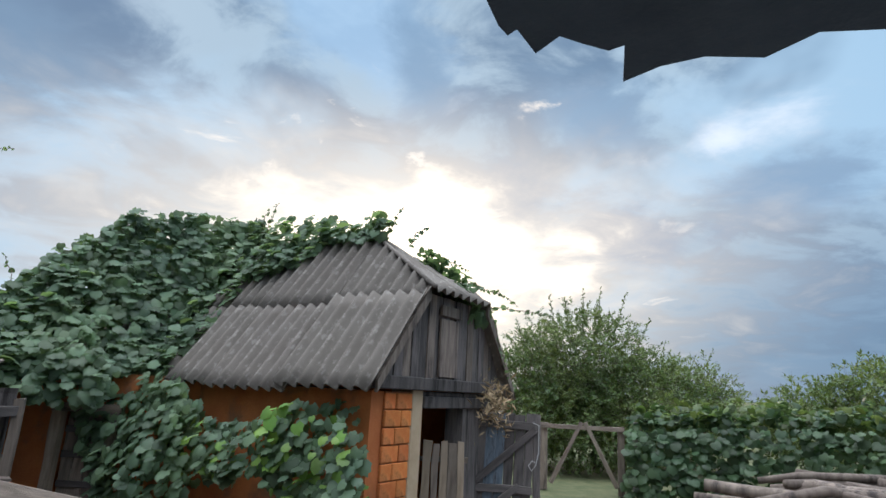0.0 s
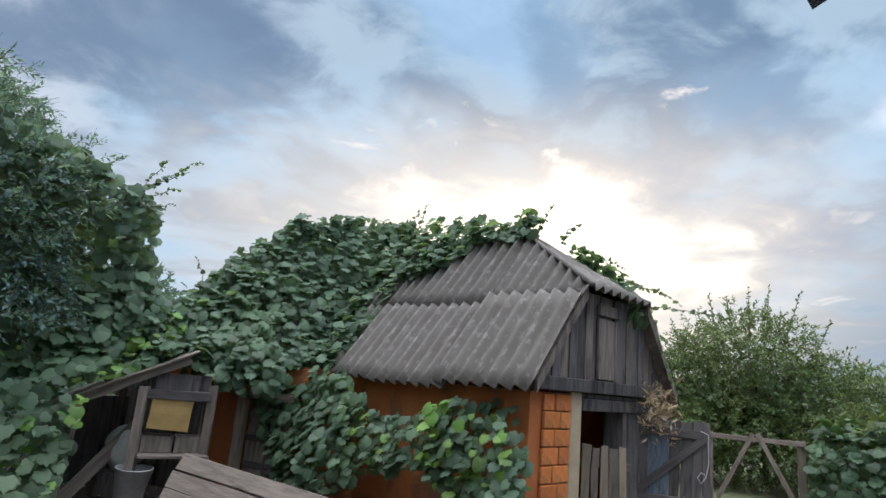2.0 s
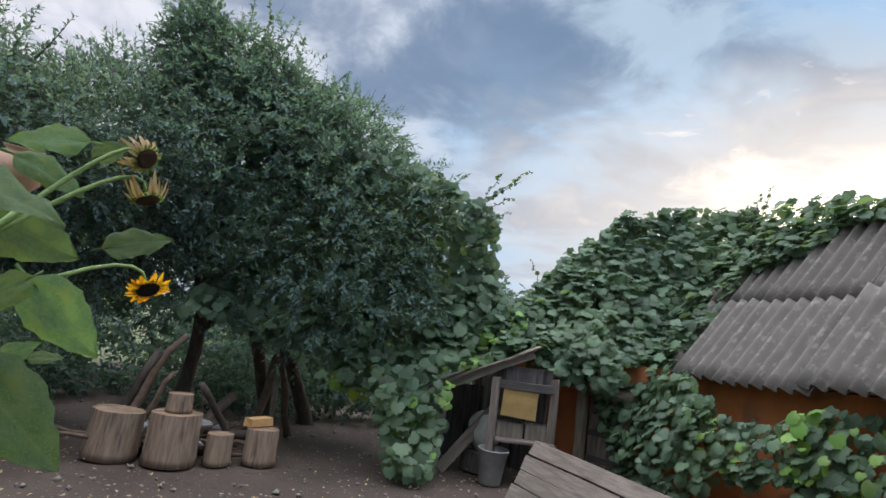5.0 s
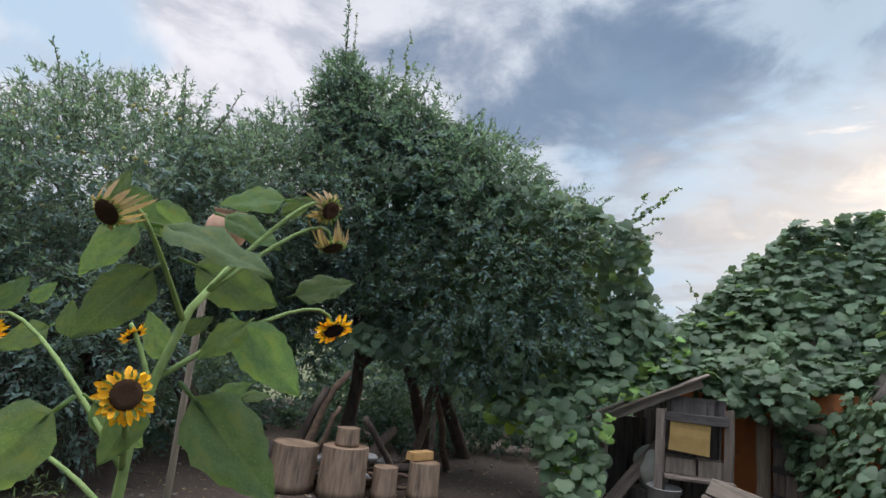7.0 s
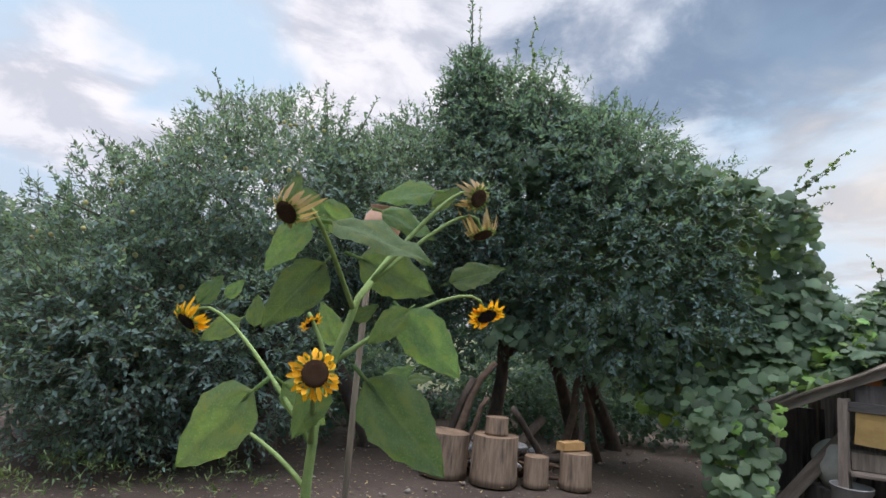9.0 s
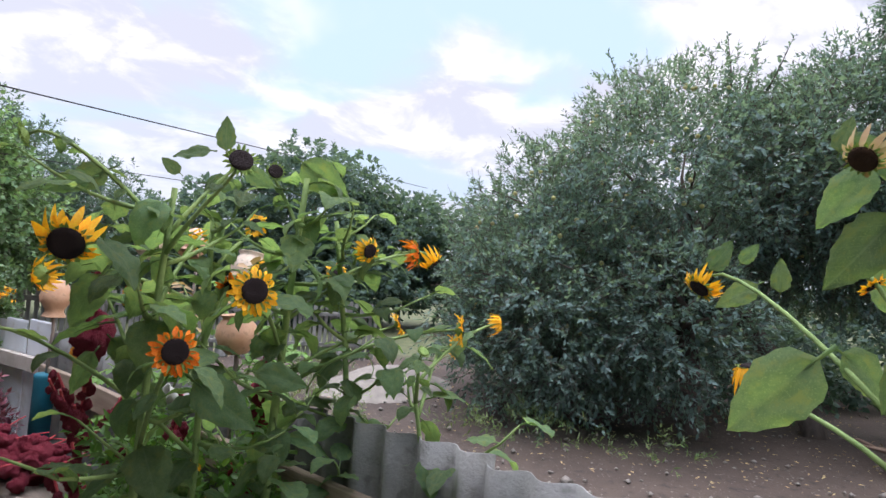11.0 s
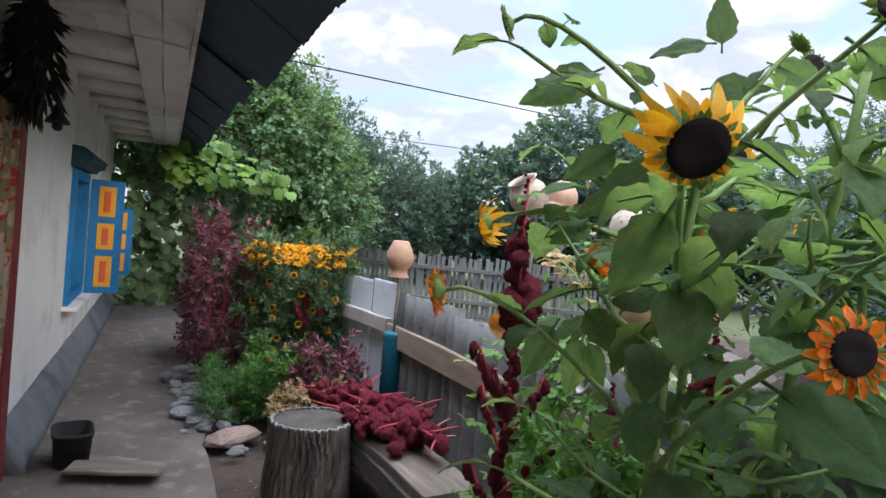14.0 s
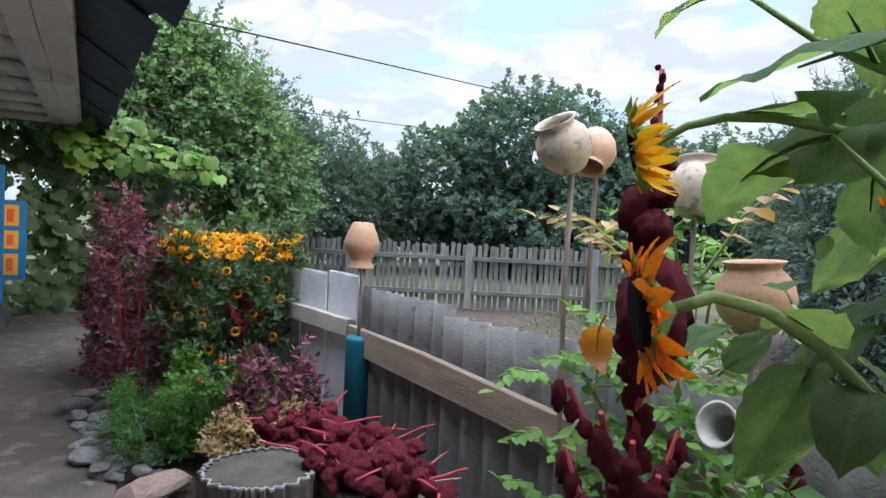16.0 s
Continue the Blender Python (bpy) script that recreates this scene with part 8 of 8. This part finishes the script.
LEAVES_G = (((-1.42, -1.67, 1.47), (-1.41, -1.80, 1.39), (0.80, 0.14, 0.59)), ((-1.58, -1.93, 1.15), (-1.56, -1.98, 1.04), (0.83, 0.32, 0.46)), ((-1.56, -1.83, 1.20), (-1.58, -1.74, 1.13), (0.83, 0.17, 0.54)),
            ((-1.60, -1.88, 1.38), (-1.57, -1.95, 1.34), (0.92, 0.31, 0.24)), ((-1.58, -1.72, 1.31), (-1.57, -1.79, 1.34), (0.95, 0.16, 0.27)), ((-1.54, -1.66, 1.38), (-1.53, -1.71, 1.46), (0.98, 0.10, 0.18)),
            ((-1.62, -1.76, 1.08), (-1.63, -1.70, 1.03), (0.86, 0.12, 0.49)))
sunflower((-1.68, 0.02, 0), [(-1.68, 0.02, 0.9), (-1.68, 0.02, 1.25), (-1.69, 0.06, 1.45), (-1.71, 0.10, 1.56), (-1.78, 0.20, 1.70)],
          [((-1.52, -0.10, 1.71), (0.45, -0.5, -0.5), 0.048, "spent", 1.53), ((-1.70, 0.39, 1.85), (0.7, 0.25, -0.35), 0.046, "spent", 1.60), ((-1.73, 0.42, 1.76), (0.3, 0.2, -0.9), 0.050, "spent", 1.60),
           ((-1.93, 0.53, 1.555), (0.50, 0.10, -0.62), 0.056, "yellow", 1.40), ((-2.08, -0.31, 1.47), (0.35, -0.45, -0.60), 0.054, "yellow", 1.22), ((-2.04, -0.18, 1.27), (0.1, -0.1, 0.9), 0.050, "yellow", 1.12),
           ((-1.40, -0.02, 1.395), (0.86, -0.05, 0.15), 0.048, "brown", 1.22), ((-1.76, 0.0, 1.49), (0.3, 0.4, -0.6), 0.030, "yellow", 1.38)],
          "branched sunflower with drooping spent heads and large leaves", 1, (0.13, 0.22), 0.014, low=0.3, blades=LEAVES_A + LEAVES_B + LEAVES_C, leafy_below=1.12)
sunflower((-1.50, -1.66, 0), [(-1.50, -1.66, 0.9), (-1.49, -1.64, 1.3), (-1.47, -1.60, 1.62)],
          [((-1.10, -1.49, 1.45), (0.66, 0.55, -0.42), 0.060, "yellow", 1.25), ((-1.26, -1.36, 1.25), (0.72, 0.66, 0.05), 0.050, "orange", 0.95), ((-1.29, -1.90, 1.71), (0.5, -0.75, -0.35), 0.036, "bud", 1.5),
           ((-1.42, -1.37, 1.68), (0.5, 0.5, 0.3), 0.052, "dark", 1.45), ((-1.75, -1.78, 1.50), (0.4, -0.6, -0.3), 0.040, "yellow", 1.3), ((-1.62, -1.52, 1.72), (-0.3, 0.5, 0.6), 0.034, "bud", 1.5)],
          "tall sunflower with many broad leaves and yellow and orange heads", 2, (0.10, 0.17), 0.012, step=0.06, side=7, blades=LEAVES_D + LEAVES_E + LEAVES_F + LEAVES_G)
sunflower((-1.93, -1.54, 0), [(-1.92, -1.55, 0.8), (-1.92, -1.54, 1.1), (-1.86, -1.48, 1.5), (-1.84, -1.45, 1.72)],
          [((-1.42, -1.30, 1.38), (0.70, 0.68, 0.05), 0.056, "yellow", 1.15), ((-2.20, -1.03, 1.28), (-0.35, 0.85, 0.05), 0.055, "yellow", 1.05), ((-2.22, -1.22, 1.53), (-0.5, 0.75, 0.15), 0.055, "orange", 1.3), ((-2.30, -1.18, 1.50), (-0.1, 0.55, -0.6), 0.050, "yellow", 1.28),
           ((-2.46, -1.36, 1.26), (-0.2, 0.6, 0.3), 0.050, "yellow", 1.1), ((-1.79, -1.53, 1.73), (0.5, 0.5, 0.2), 0.042, "dark", 1.55), ((-2.05, -1.75, 1.45), (0.2, -0.4, 0.5), 0.042, "yellow", 1.2)],
          "tall sunflower leaning over the fence with yellow heads", 3, (0.10, 0.18), 0.015, step=0.045, side=11)
sunflower((-1.80, -1.72, 0), [(-1.79, -1.72, 0.8), (-1.77, -1.71, 1.2), (-1.74, -1.70, 1.60)],
          [((-1.275, -1.995, 1.235), (0.48, -0.87, -0.15), 0.047, "orange", 0.85), ((-1.515, -2.085, 1.37), (0.24, -0.94, -0.22), 0.053, "yellow", 1.3), ((-1.62, -1.86, 1.30), (0.15, -0.7, -0.7), 0.045, "orange", 1.15), ((-1.86, -1.70, 1.37), (0.7, 0.3, -0.7), 0.050, "orange", 1.2), ((-1.95, -1.70, 1.58), (0.7, 0.2, 0.2), 0.042, "yellow", 1.4)],
          "tall sunflower with orange and yellow drooping heads", 4, (0.09, 0.15), 0.012, step=0.060, extra=[((-1.66, -1.80, 1.50), 2.2, 0.16, 0.35), ((-1.72, -1.76, 1.58), 1.3, 0.16, 0.3)], low=0.3, side=7)
sunflower((-2.25, -1.42, 0), [(-2.22, -1.42, 0.8), (-2.18, -1.45, 1.2), (-2.10, -1.48, 1.62)],
          [((-2.05, -1.32, 1.52), (0.4, 0.6, -0.2), 0.045, "yellow", 1.35), ((-2.35, -1.6, 1.45), (0.5, 0.2, 0.3), 0.045, "yellow", 1.2), ((-2.30, -1.5, 1.66), (0.3, 0.2, 0.5), 0.03, "bud", 1.5)],
          "leafy sunflower at the fence with small yellow heads", 5, (0.10, 0.18), 0.013, step=0.05, side=10)


sunflower((-2.10, -1.05, 0), [(-2.10, -1.07, 0.6), (-2.08, -1.10, 0.9), (-2.04, -1.13, 1.12)],
          [((-2.45, -0.95, 1.30), (-0.3, 0.8, 0.2), 0.042, "yellow", 1.1), ((-1.98, -1.08, 1.22), (0.4, 0.5, 0.6), 0.030, "bud", 1.05), ((-2.42, -1.12, 1.20), (-0.2, 0.7, 0.1), 0.045, "yellow", 1.0)],
          "leafy sunflower at the near end of the fence", 6, (0.11, 0.17), 0.010, step=0.09, side=2)


# ---- amaranths ----
def amaranth(base, top, size, label, seed, low=0.05, side=9):
    r = random.Random(seed)
    t = thing("amaranth", Matrix.Translation(base), label, "amaranth", "standing amaranths")
    o, e = Vector(base), Vector(top)
    L = (e - o)
    bm = bmesh.new()
    tube(bm, [L * (k / 8) + Vector((0.012 * math.sin(k * 1.3), 0.012 * math.cos(k), 0)) for k in range(9)], [0.011 - 0.0009 * k for k in range(9)], 8)
    part("stem", bm, REDSTEM, t, smooth=True)
    n = 100
    for k in range(n):
        u = low + (1 - low) * k / (n - 1)
        fat = (0.30 if u > 0.88 else 0.68) + 0.70 * math.exp(-((u - 0.79) / 0.075) ** 2) + 0.28 * math.sin(k * 1.9) + 0.15 * math.sin(k * 0.37)
        s = size * max(0.35, fat) * (1.0 if u < 0.93 else 0.7) * r.uniform(0.55, 1.2)
        a = 2.4 * k
        p = L * u + Vector((math.cos(a), math.sin(a), 0)) * s * 0.95
        hang("bloom", BLOOMS[k % 6], AMARANTH, t, at=Matrix.Translation(p) @ pose(0, 0, 0, r.uniform(-30, 30), r.uniform(-30, 30), r.uniform(0, 360)) @ Matrix.Diagonal((s, s, s, 1)))
    for k in range(side):
        u = r.uniform(0.25, 0.62)
        a = k * 2.2
        d = Vector((math.cos(a), math.sin(a), 1.1)).normalized()
        p = L * u
        Ls = r.uniform(0.10, 0.20)
        bm = bmesh.new()
        tube(bm, [p, p + d * Ls * 0.6, p + d * Ls + Vector((0, 0, 0.03))], [0.006, 0.005, 0.004], 6)
        part("side_shoot", bm, REDSTEM, t)
        for j in range(4):
            s = size * r.uniform(0.5, 0.8)
            hang("bloom", BLOOMS[(k + j) % 6], AMARANTH, t, at=Matrix.Translation(p + d * (Ls * 0.5 + j * 0.03)) @ Matrix.Diagonal((s, s, s * 1.2, 1)))
    return t


am = amaranth((-1.80, -2.17, 0), (-1.73, -2.13, 1.51), 0.0195, "tall dark red amaranth with knobbly bloom column", 1)
amaranth((-1.92, -2.02, 0), (-1.98, -1.96, 0.98), 0.018, "short crimson amaranth behind the tall one", 2, 0.4, 4)
amaranth((-2.12, -1.75, 0), (-2.2, -1.78, 1.18), 0.020, "dark red amaranth among the sunflowers", 3, 0.4, 4)
amaranth((-3.05, -4.85, 0), (-3.05, -4.9, 1.02), 0.016, "slender maroon amaranth beside the white fence", 4, 0.35, 5)


def bush(name, at, r, h, n, leaf, mat, label, seed, shape=LEAF_OVAL, category="bush", per=8, length=0.16, narrow=0.7):
    t = thing(name, Matrix.Translation(at), label, category, "flower bed plants")
    rs = np.random.RandomState(seed)
    bm = bmesh.new()
    rr2 = random.Random(seed)
    for k in range(7):
        a = 2 * math.pi * k / 7
        tube(bm, bend((0.04 * math.cos(a), 0.04 * math.sin(a), 0), (r * 0.7 * math.cos(a), r * 0.7 * math.sin(a), h * rr2.uniform(0.75, 0.95)), 0, 4, k, 0.02), [0.008, 0.007, 0.006, 0.005, 0.003], 5)
    part("stem", bm, REDSTEM if mat is MAROON else STEM, t)["kind"] = "stuff"
    z = rs.uniform(0.06, 1, n) ** 0.8 * h
    ang = rs.uniform(0, 6.283, n)
    rad = r * (0.35 + 0.65 * rs.uniform(size=n) ** 0.5) * (narrow + (1 - narrow) * np.sin(np.pi * np.minimum(1, z / h * 0.9 + 0.1)))
    z = z * (1 + 0.16 * np.sin(ang * 3 + seed) + 0.08 * np.sin(ang * 7 + rad * 20))
    rad = rad * (1 + 0.18 * np.sin(ang * 4 + z * 9 + seed))
    pos = np.stack([np.cos(ang) * rad, np.sin(ang) * rad, z], 1)
    out = np.stack([np.cos(ang), np.sin(ang), 0.9 + 0 * z], 1) + unit(n, rs) * 0.4
    out /= np.linalg.norm(out, axis=1, keepdims=True)
    leaves("foliage", shape, *twig_leaves(pos, out, seed, per, length, leaf, 0.3), mat, t)["kind"] = "stuff"
    return t


def daisies(t, at, r, z0, z1, n, size, mat, seed, spread=1.0):
    rs = random.Random(seed)
    for k in range(n):
        a = rs.uniform(0, 6.283)
        q = r * math.sqrt(rs.random())
        z = rs.uniform(z0, z1)
        m = Matrix.Translation((q * math.cos(a), q * math.sin(a), z)) @ Matrix.Rotation(rs.uniform(-0.7, 0.7), 4, "X") @ Matrix.Rotation(rs.uniform(-0.7, 0.7), 4, "Y") @ Matrix.Scale(size * rs.uniform(0.8, 1.2), 4)
        f = hang("blossom", shared(PETALS[k % 3], mat), None, t, at=m)
        if size > 0.04 or k % 5 == 0:
            hang("blossom_centre", shared(DISCS[0], DISC_BROWN), None, f)


b = bush("maroon_amaranth_bush", (-2.82, -5.60, 0), 0.24, 1.12, 330, 0.07, MAROON, "bushy maroon amaranth with purple leaves by the path", 201, length=0.14, narrow=0.85)
b = bush("maroon_amaranth_bush", (-3.15, -6.4, 0), 0.28, 1.15, 330, 0.08, MAROON, "bushy maroon amaranth behind the first", 202, length=0.14, narrow=0.85)
WEED2 = leaf_material("daisy_bush_leaf", (0.065, 0.125, 0.065), (0.105, 0.180, 0.080))
GRASSG = leaf_material("feathery_leaf", (0.07, 0.19, 0.04), (0.10, 0.25, 0.06))
b = bush("daisy_bush", (-3.20, -5.22, 0), 0.38, 1.08, 950, 0.075, WEED2, "tall leafy bush topped with small orange-yellow daisies", 203, length=0.16, narrow=0.9)
daisies(b, None, 0.44, 1.02, 1.17, 300, 0.027, PETAL, 5)
for k, (x, y, z) in enumerate(((0.36, -0.05, 0.72), (0.38, 0.02, 0.66), (0.33, 0.18, 0.70), (0.34, 0.20, 0.62), (0.30, 0.22, 0.48), (0.35, 0.0, 0.45), (0.20, 0.34, 0.82), (0.12, 0.38, 0.70), (0.05, 0.40, 0.9), (-0.05, 0.42, 0.78), (0.25, 0.3, 0.95), (0.37, 0.05, 1.0), (0.0, 0.42, 0.55), (0.36, -0.12, 1.04), (0.32, 0.1, 0.88), (0.22, 0.36, 0.60))):
    f = hang("blossom", shared(PETALS[k % 3], PETAL), None, b, at=Matrix.Translation((x, y, z)) @ Vector((0.55, 0.75, 0.35)).to_track_quat("Z", "Y").to_matrix().to_4x4() @ Matrix.Scale(0.030, 4))
    hang("blossom_centre", shared(DISCS[0], DISC_BROWN), None, f)
bush("daisy_bush", (-3.45, -6.6, 0), 0.40, 1.0, 420, 0.085, WEED2, "dark leafy bush at the back of the bed", 204, length=0.16, narrow=0.9)
b = bush("feathery_clump", (-2.52, -4.82, 0), 0.24, 0.34, 900, 0.035, GRASSG, "low feathery bright green clump at the bed front", 205, shape=LEAF_SLIM, length=0.10)
b = bush("marigold_clump", (-2.78, -4.72, 0), 0.26, 0.42, 420, 0.055, WEED, "low green marigolds with a few orange blooms", 206, length=0.12)
daisies(b, None, 0.24, 0.36, 0.46, 7, 0.026, PETAL_ORANGE, 6)
b = bush("coleus_clump", (-2.92, -4.42, 0), 0.20, 0.48, 180, 0.07, MAROON, "low reddish leafy clump behind the stump", 207, length=0.12)
bush("weed_clump", (-2.70, -4.25, 0), 0.20, 0.30, 260, 0.045, DRYLEAF, "low withered undergrowth behind the stump", 208, length=0.10)
b = bush("marigold_clump", (-2.02, -1.95, 0), 0.30, 0.80, 620, 0.06, WEED, "green marigolds with yellow blooms under the sunflowers", 209, length=0.14)
daisies(b, None, 0.28, 0.5, 0.68, 10, 0.032, PETAL, 7)
b = bush("marigold_clump", (-1.75, -1.55, 0), 0.28, 0.60, 420, 0.06, WEED, "green marigolds with yellow blooms under the sunflowers", 210, length=0.14)
daisies(b, None, 0.28, 0.45, 0.64, 8, 0.030, PETAL, 8)
bush("weed_clump", (-1.95, -1.15, 0), 0.25, 0.45, 260, 0.07, WEED, "low green weeds along the fence", 211, length=0.14)


def pinnate(at, tips, mat, label, seed, leaf=0.044, dry=False):
    """A young ash-like shrub: long leaves with paired leaflets."""
    t = thing("ash_sapling", Matrix.Translation(at), label, "shrub")
    rs = np.random.RandomState(seed)
    P, A, N, S = [], [], [], []
    bm = bmesh.new()
    for k, (a, e) in enumerate(tips):
        a, e = np.array(a, float) - np.array(at), np.array(e, float) - np.array(at)
        pts = bend(a, e, 0.05, 6, seed + k, 0.008)
        tube(bm, pts, [0.005, 0.0045, 0.004, 0.003, 0.003, 0.002, 0.001], 5)
        d = (e - a) / np.linalg.norm(e - a)
        side = np.cross(d, (0, 0, 1))
        side /= np.linalg.norm(side) + 1e-9
        for j in range(8):
            u = 0.22 + 0.75 * j / 8
            q = np.array(pts[min(5, int(u * 6))].lerp(pts[min(6, int(u * 6) + 1)], u * 6 - int(u * 6)))
            for s in (-1, 1):
                P.append(q)
                A.append(side * s + d * 0.55 + rs.normal(size=3) * 0.15 - np.array((0, 0, 0.45)))
                N.append(np.array((0, 0, 1)) + rs.normal(size=3) * 0.25)
                S.append(leaf * (1.15 - 0.35 * u) * rs.uniform(0.85, 1.15))
        P.append(np.array(pts[-1])); A.append(d); N.append(np.array((0, 0, 1.0))); S.append(leaf)
    part("stem", bm, STEM, t)["kind"] = "stuff"
    leaves("leaflet", LEAF_BROAD, np.array(P), np.array(A), np.array(N), np.array(S), mat, t)["kind"] = "stuff"


ASH = leaf_material("ash_leaf", (0.13, 0.27, 0.06), (0.19, 0.35, 0.09), 0.45, 0.36, 0.15)
ra = random.Random(4)
tips = []
for k in range(52):
    z = ra.uniform(0.12, 0.98)
    a = ra.uniform(-0.9, 2.6)
    foot = (-2.32 + 0.03 * k % 0.1, -2.42 + ra.uniform(-0.08, 0.14), z)
    tips.append((foot, (foot[0] + 0.17 * math.cos(a), foot[1] + 0.17 * math.sin(a), z + ra.uniform(-0.05, 0.18))))
pinnate((-2.30, -2.42, 0), tips + [((-2.30, -2.42, 0.0), (-2.30, -2.40, 1.2))], ASH, "bright green ash sapling against the slate fence", 31)
back = []
for k in range(30):
    z = ra.uniform(0.7, 1.38)
    a = ra.uniform(-3.1, 3.1)
    foot = (-2.85 + ra.uniform(-0.12, 0.12), -2.33 + ra.uniform(-0.14, 0.14), z)
    back.append((foot, (foot[0] + 0.2 * math.cos(a), foot[1] + 0.2 * math.sin(a), z + ra.uniform(-0.04, 0.16))))
pinnate((-2.85, -2.33, 0), back + [((-2.85, -2.33, 0.0), (-2.85, -2.31, 1.4))], ASH, "green ash sapling behind the slate fence", 33)
REDLEAF = leaf_material("red_leaf", (0.42, 0.13, 0.03), (0.55, 0.22, 0.05))
hang("leaf", shared(SUNLEAVES[3], REDLEAF), None, am, "drooping orange-red leaf", at=Matrix.Translation((0.03, -0.03, 1.16)) @ Matrix.Rotation(2.4, 4, "Z") @ Matrix.Rotation(-1.1, 4, "X") @ Matrix.Scale(0.075, 4))
pinnate((-2.55, -2.30, 0), [((-2.5, -2.3, 0.9), (-2.45, -2.35, 1.55)), ((-2.5, -2.3, 1.1), (-2.75, -2.75, 1.35)), ((-2.5, -2.3, 1.2), (-2.35, -2.45, 1.30)), ((-2.4, -2.2, 1.2), (-2.3, -1.95, 1.45)), ((-2.55, -2.4, 1.15), (-2.5, -2.7, 1.32))], DRYLEAF, "yellowed pinnate twigs among the clay pots", 32, 0.06)


def fruit():
    rs = np.random.RandomState(17)
    t = thing("hanging_apples", Matrix.Translation((-8, -0.6, 0)), "small pale apples hanging in the apple tree", "apple", kind="stuff")
    bm = bmesh.new()
    for k in range(130):
        d = unit(1, rs)[0]
        if d[0] < -0.2:
            d[0] = -d[0]
        c, r = (((-8.9, 0.1, 2.95), (1.9, 1.8, 1.4)), ((-8.0, -1.4, 1.75), (1.45, 1.2, 1.35)))[k % 2]
        p = np.array(c) + d * np.array(r) * 0.98 - np.array((-8, -0.6, 0))
        bmesh.ops.create_icosphere(bm, subdivisions=1, radius=0.03, matrix=Matrix.Translation(p))
    part("apple", bm, APPLEFRUIT, t, smooth=True)["kind"] = "stuff"


fruit()


def undergrowth():
    t = thing("undergrowth", Matrix.Translation((-11, 4, 0)), "dark undergrowth behind the fruit trees, with clumps added for the shade there", "undergrowth", kind="stuff")
    rs = np.random.RandomState(23)
    # the last five clumps are added to stand in for shade under the trees
    blobs = [((0.5 + 1.2 * math.sin(i * 1.7), -4.5 + i * 1.15, 0.5), (0.9, 0.9, 0.75)) for i in range(10)] + [((1.6 + 0.75 * i, 2.2 + 0.55 * i, 0.6), (0.6, 0.6, 0.8)) for i in range(5)]
    pos, out = sprays(blobs, 4600, 24, 0.3)
    leaves("leafage", LEAF_BROAD, *twig_leaves(pos, out, 25, 6, 0.3, 0.12), FAR_LEAF, t)["kind"] = "stuff"
    t = thing("meadow_scrub", Matrix.Translation((4, 22, 0)), "low scrub and tall grass of the far field", "scrub", kind="stuff")
    blobs = [((-7 + i * 2.3, 1.2 * math.sin(i * 2.1), 0.4), (1.6, 1.3, 0.8 + 0.4 * (i % 3 == 0))) for i in range(9)]
    pos, out = sprays(blobs, 2600, 26, 0.3)
    leaves("leafage", LEAF_BROAD, *twig_leaves(pos, out, 27, 6, 0.35, 0.16), BUSH, t)["kind"] = "stuff"
    t = thing("weeds", Matrix.Translation((-6, -1.4, 0)), "low weeds under the apple tree", "weeds", kind="stuff")
    blobs = [((0.1, 0.0, 0.1), (0.5, 0.9, 0.22)), ((0.6, -2.0, 0.1), (0.7, 0.7, 0.25)), ((-1.2, -3.2, 0.1), (0.9, 0.6, 0.3)), ((0.2, 1.3, 0.06), (0.4, 0.4, 0.2))]
    pos, out = sprays(blobs, 700, 28, 0.2)
    leaves("leafage", LEAF_SLIM, *twig_leaves(pos, out, 29, 7, 0.12, 0.08), BUSH, t)["kind"] = "stuff"
    m = material("far_hill_woods", ((0.045, 0.075, 0.075), (0.07, 0.10, 0.09)), 0.02, 0.95, 0)
    V, F = [], []
    n = 90
    for i in range(n):
        a = -1.6 + 4.4 * i / (n - 1)
        d = 700
        x, y = -math.sin(a) * d, math.cos(a) * d
        h = 11 + 7 * math.sin(a * 5) + 3 * noise.noise((a * 14, 0, 0)) + 1.2 * noise.noise((a * 70, 0, 0))
        V += [(x, y, -4), (x, y, max(4, h)), (x * 1.2, y * 1.2, -4)]
    for i in range(n - 1):
        F += [(3 * i, 3 * i + 3, 3 * i + 4, 3 * i + 1), (3 * i + 1, 3 * i + 4, 3 * i + 5, 3 * i + 2)]
    tagged(hang("backdrop", raw_mesh("backdrop", V, F), m), "low dark wooded hills on the horizon", "hills", kind="structure")


undergrowth()
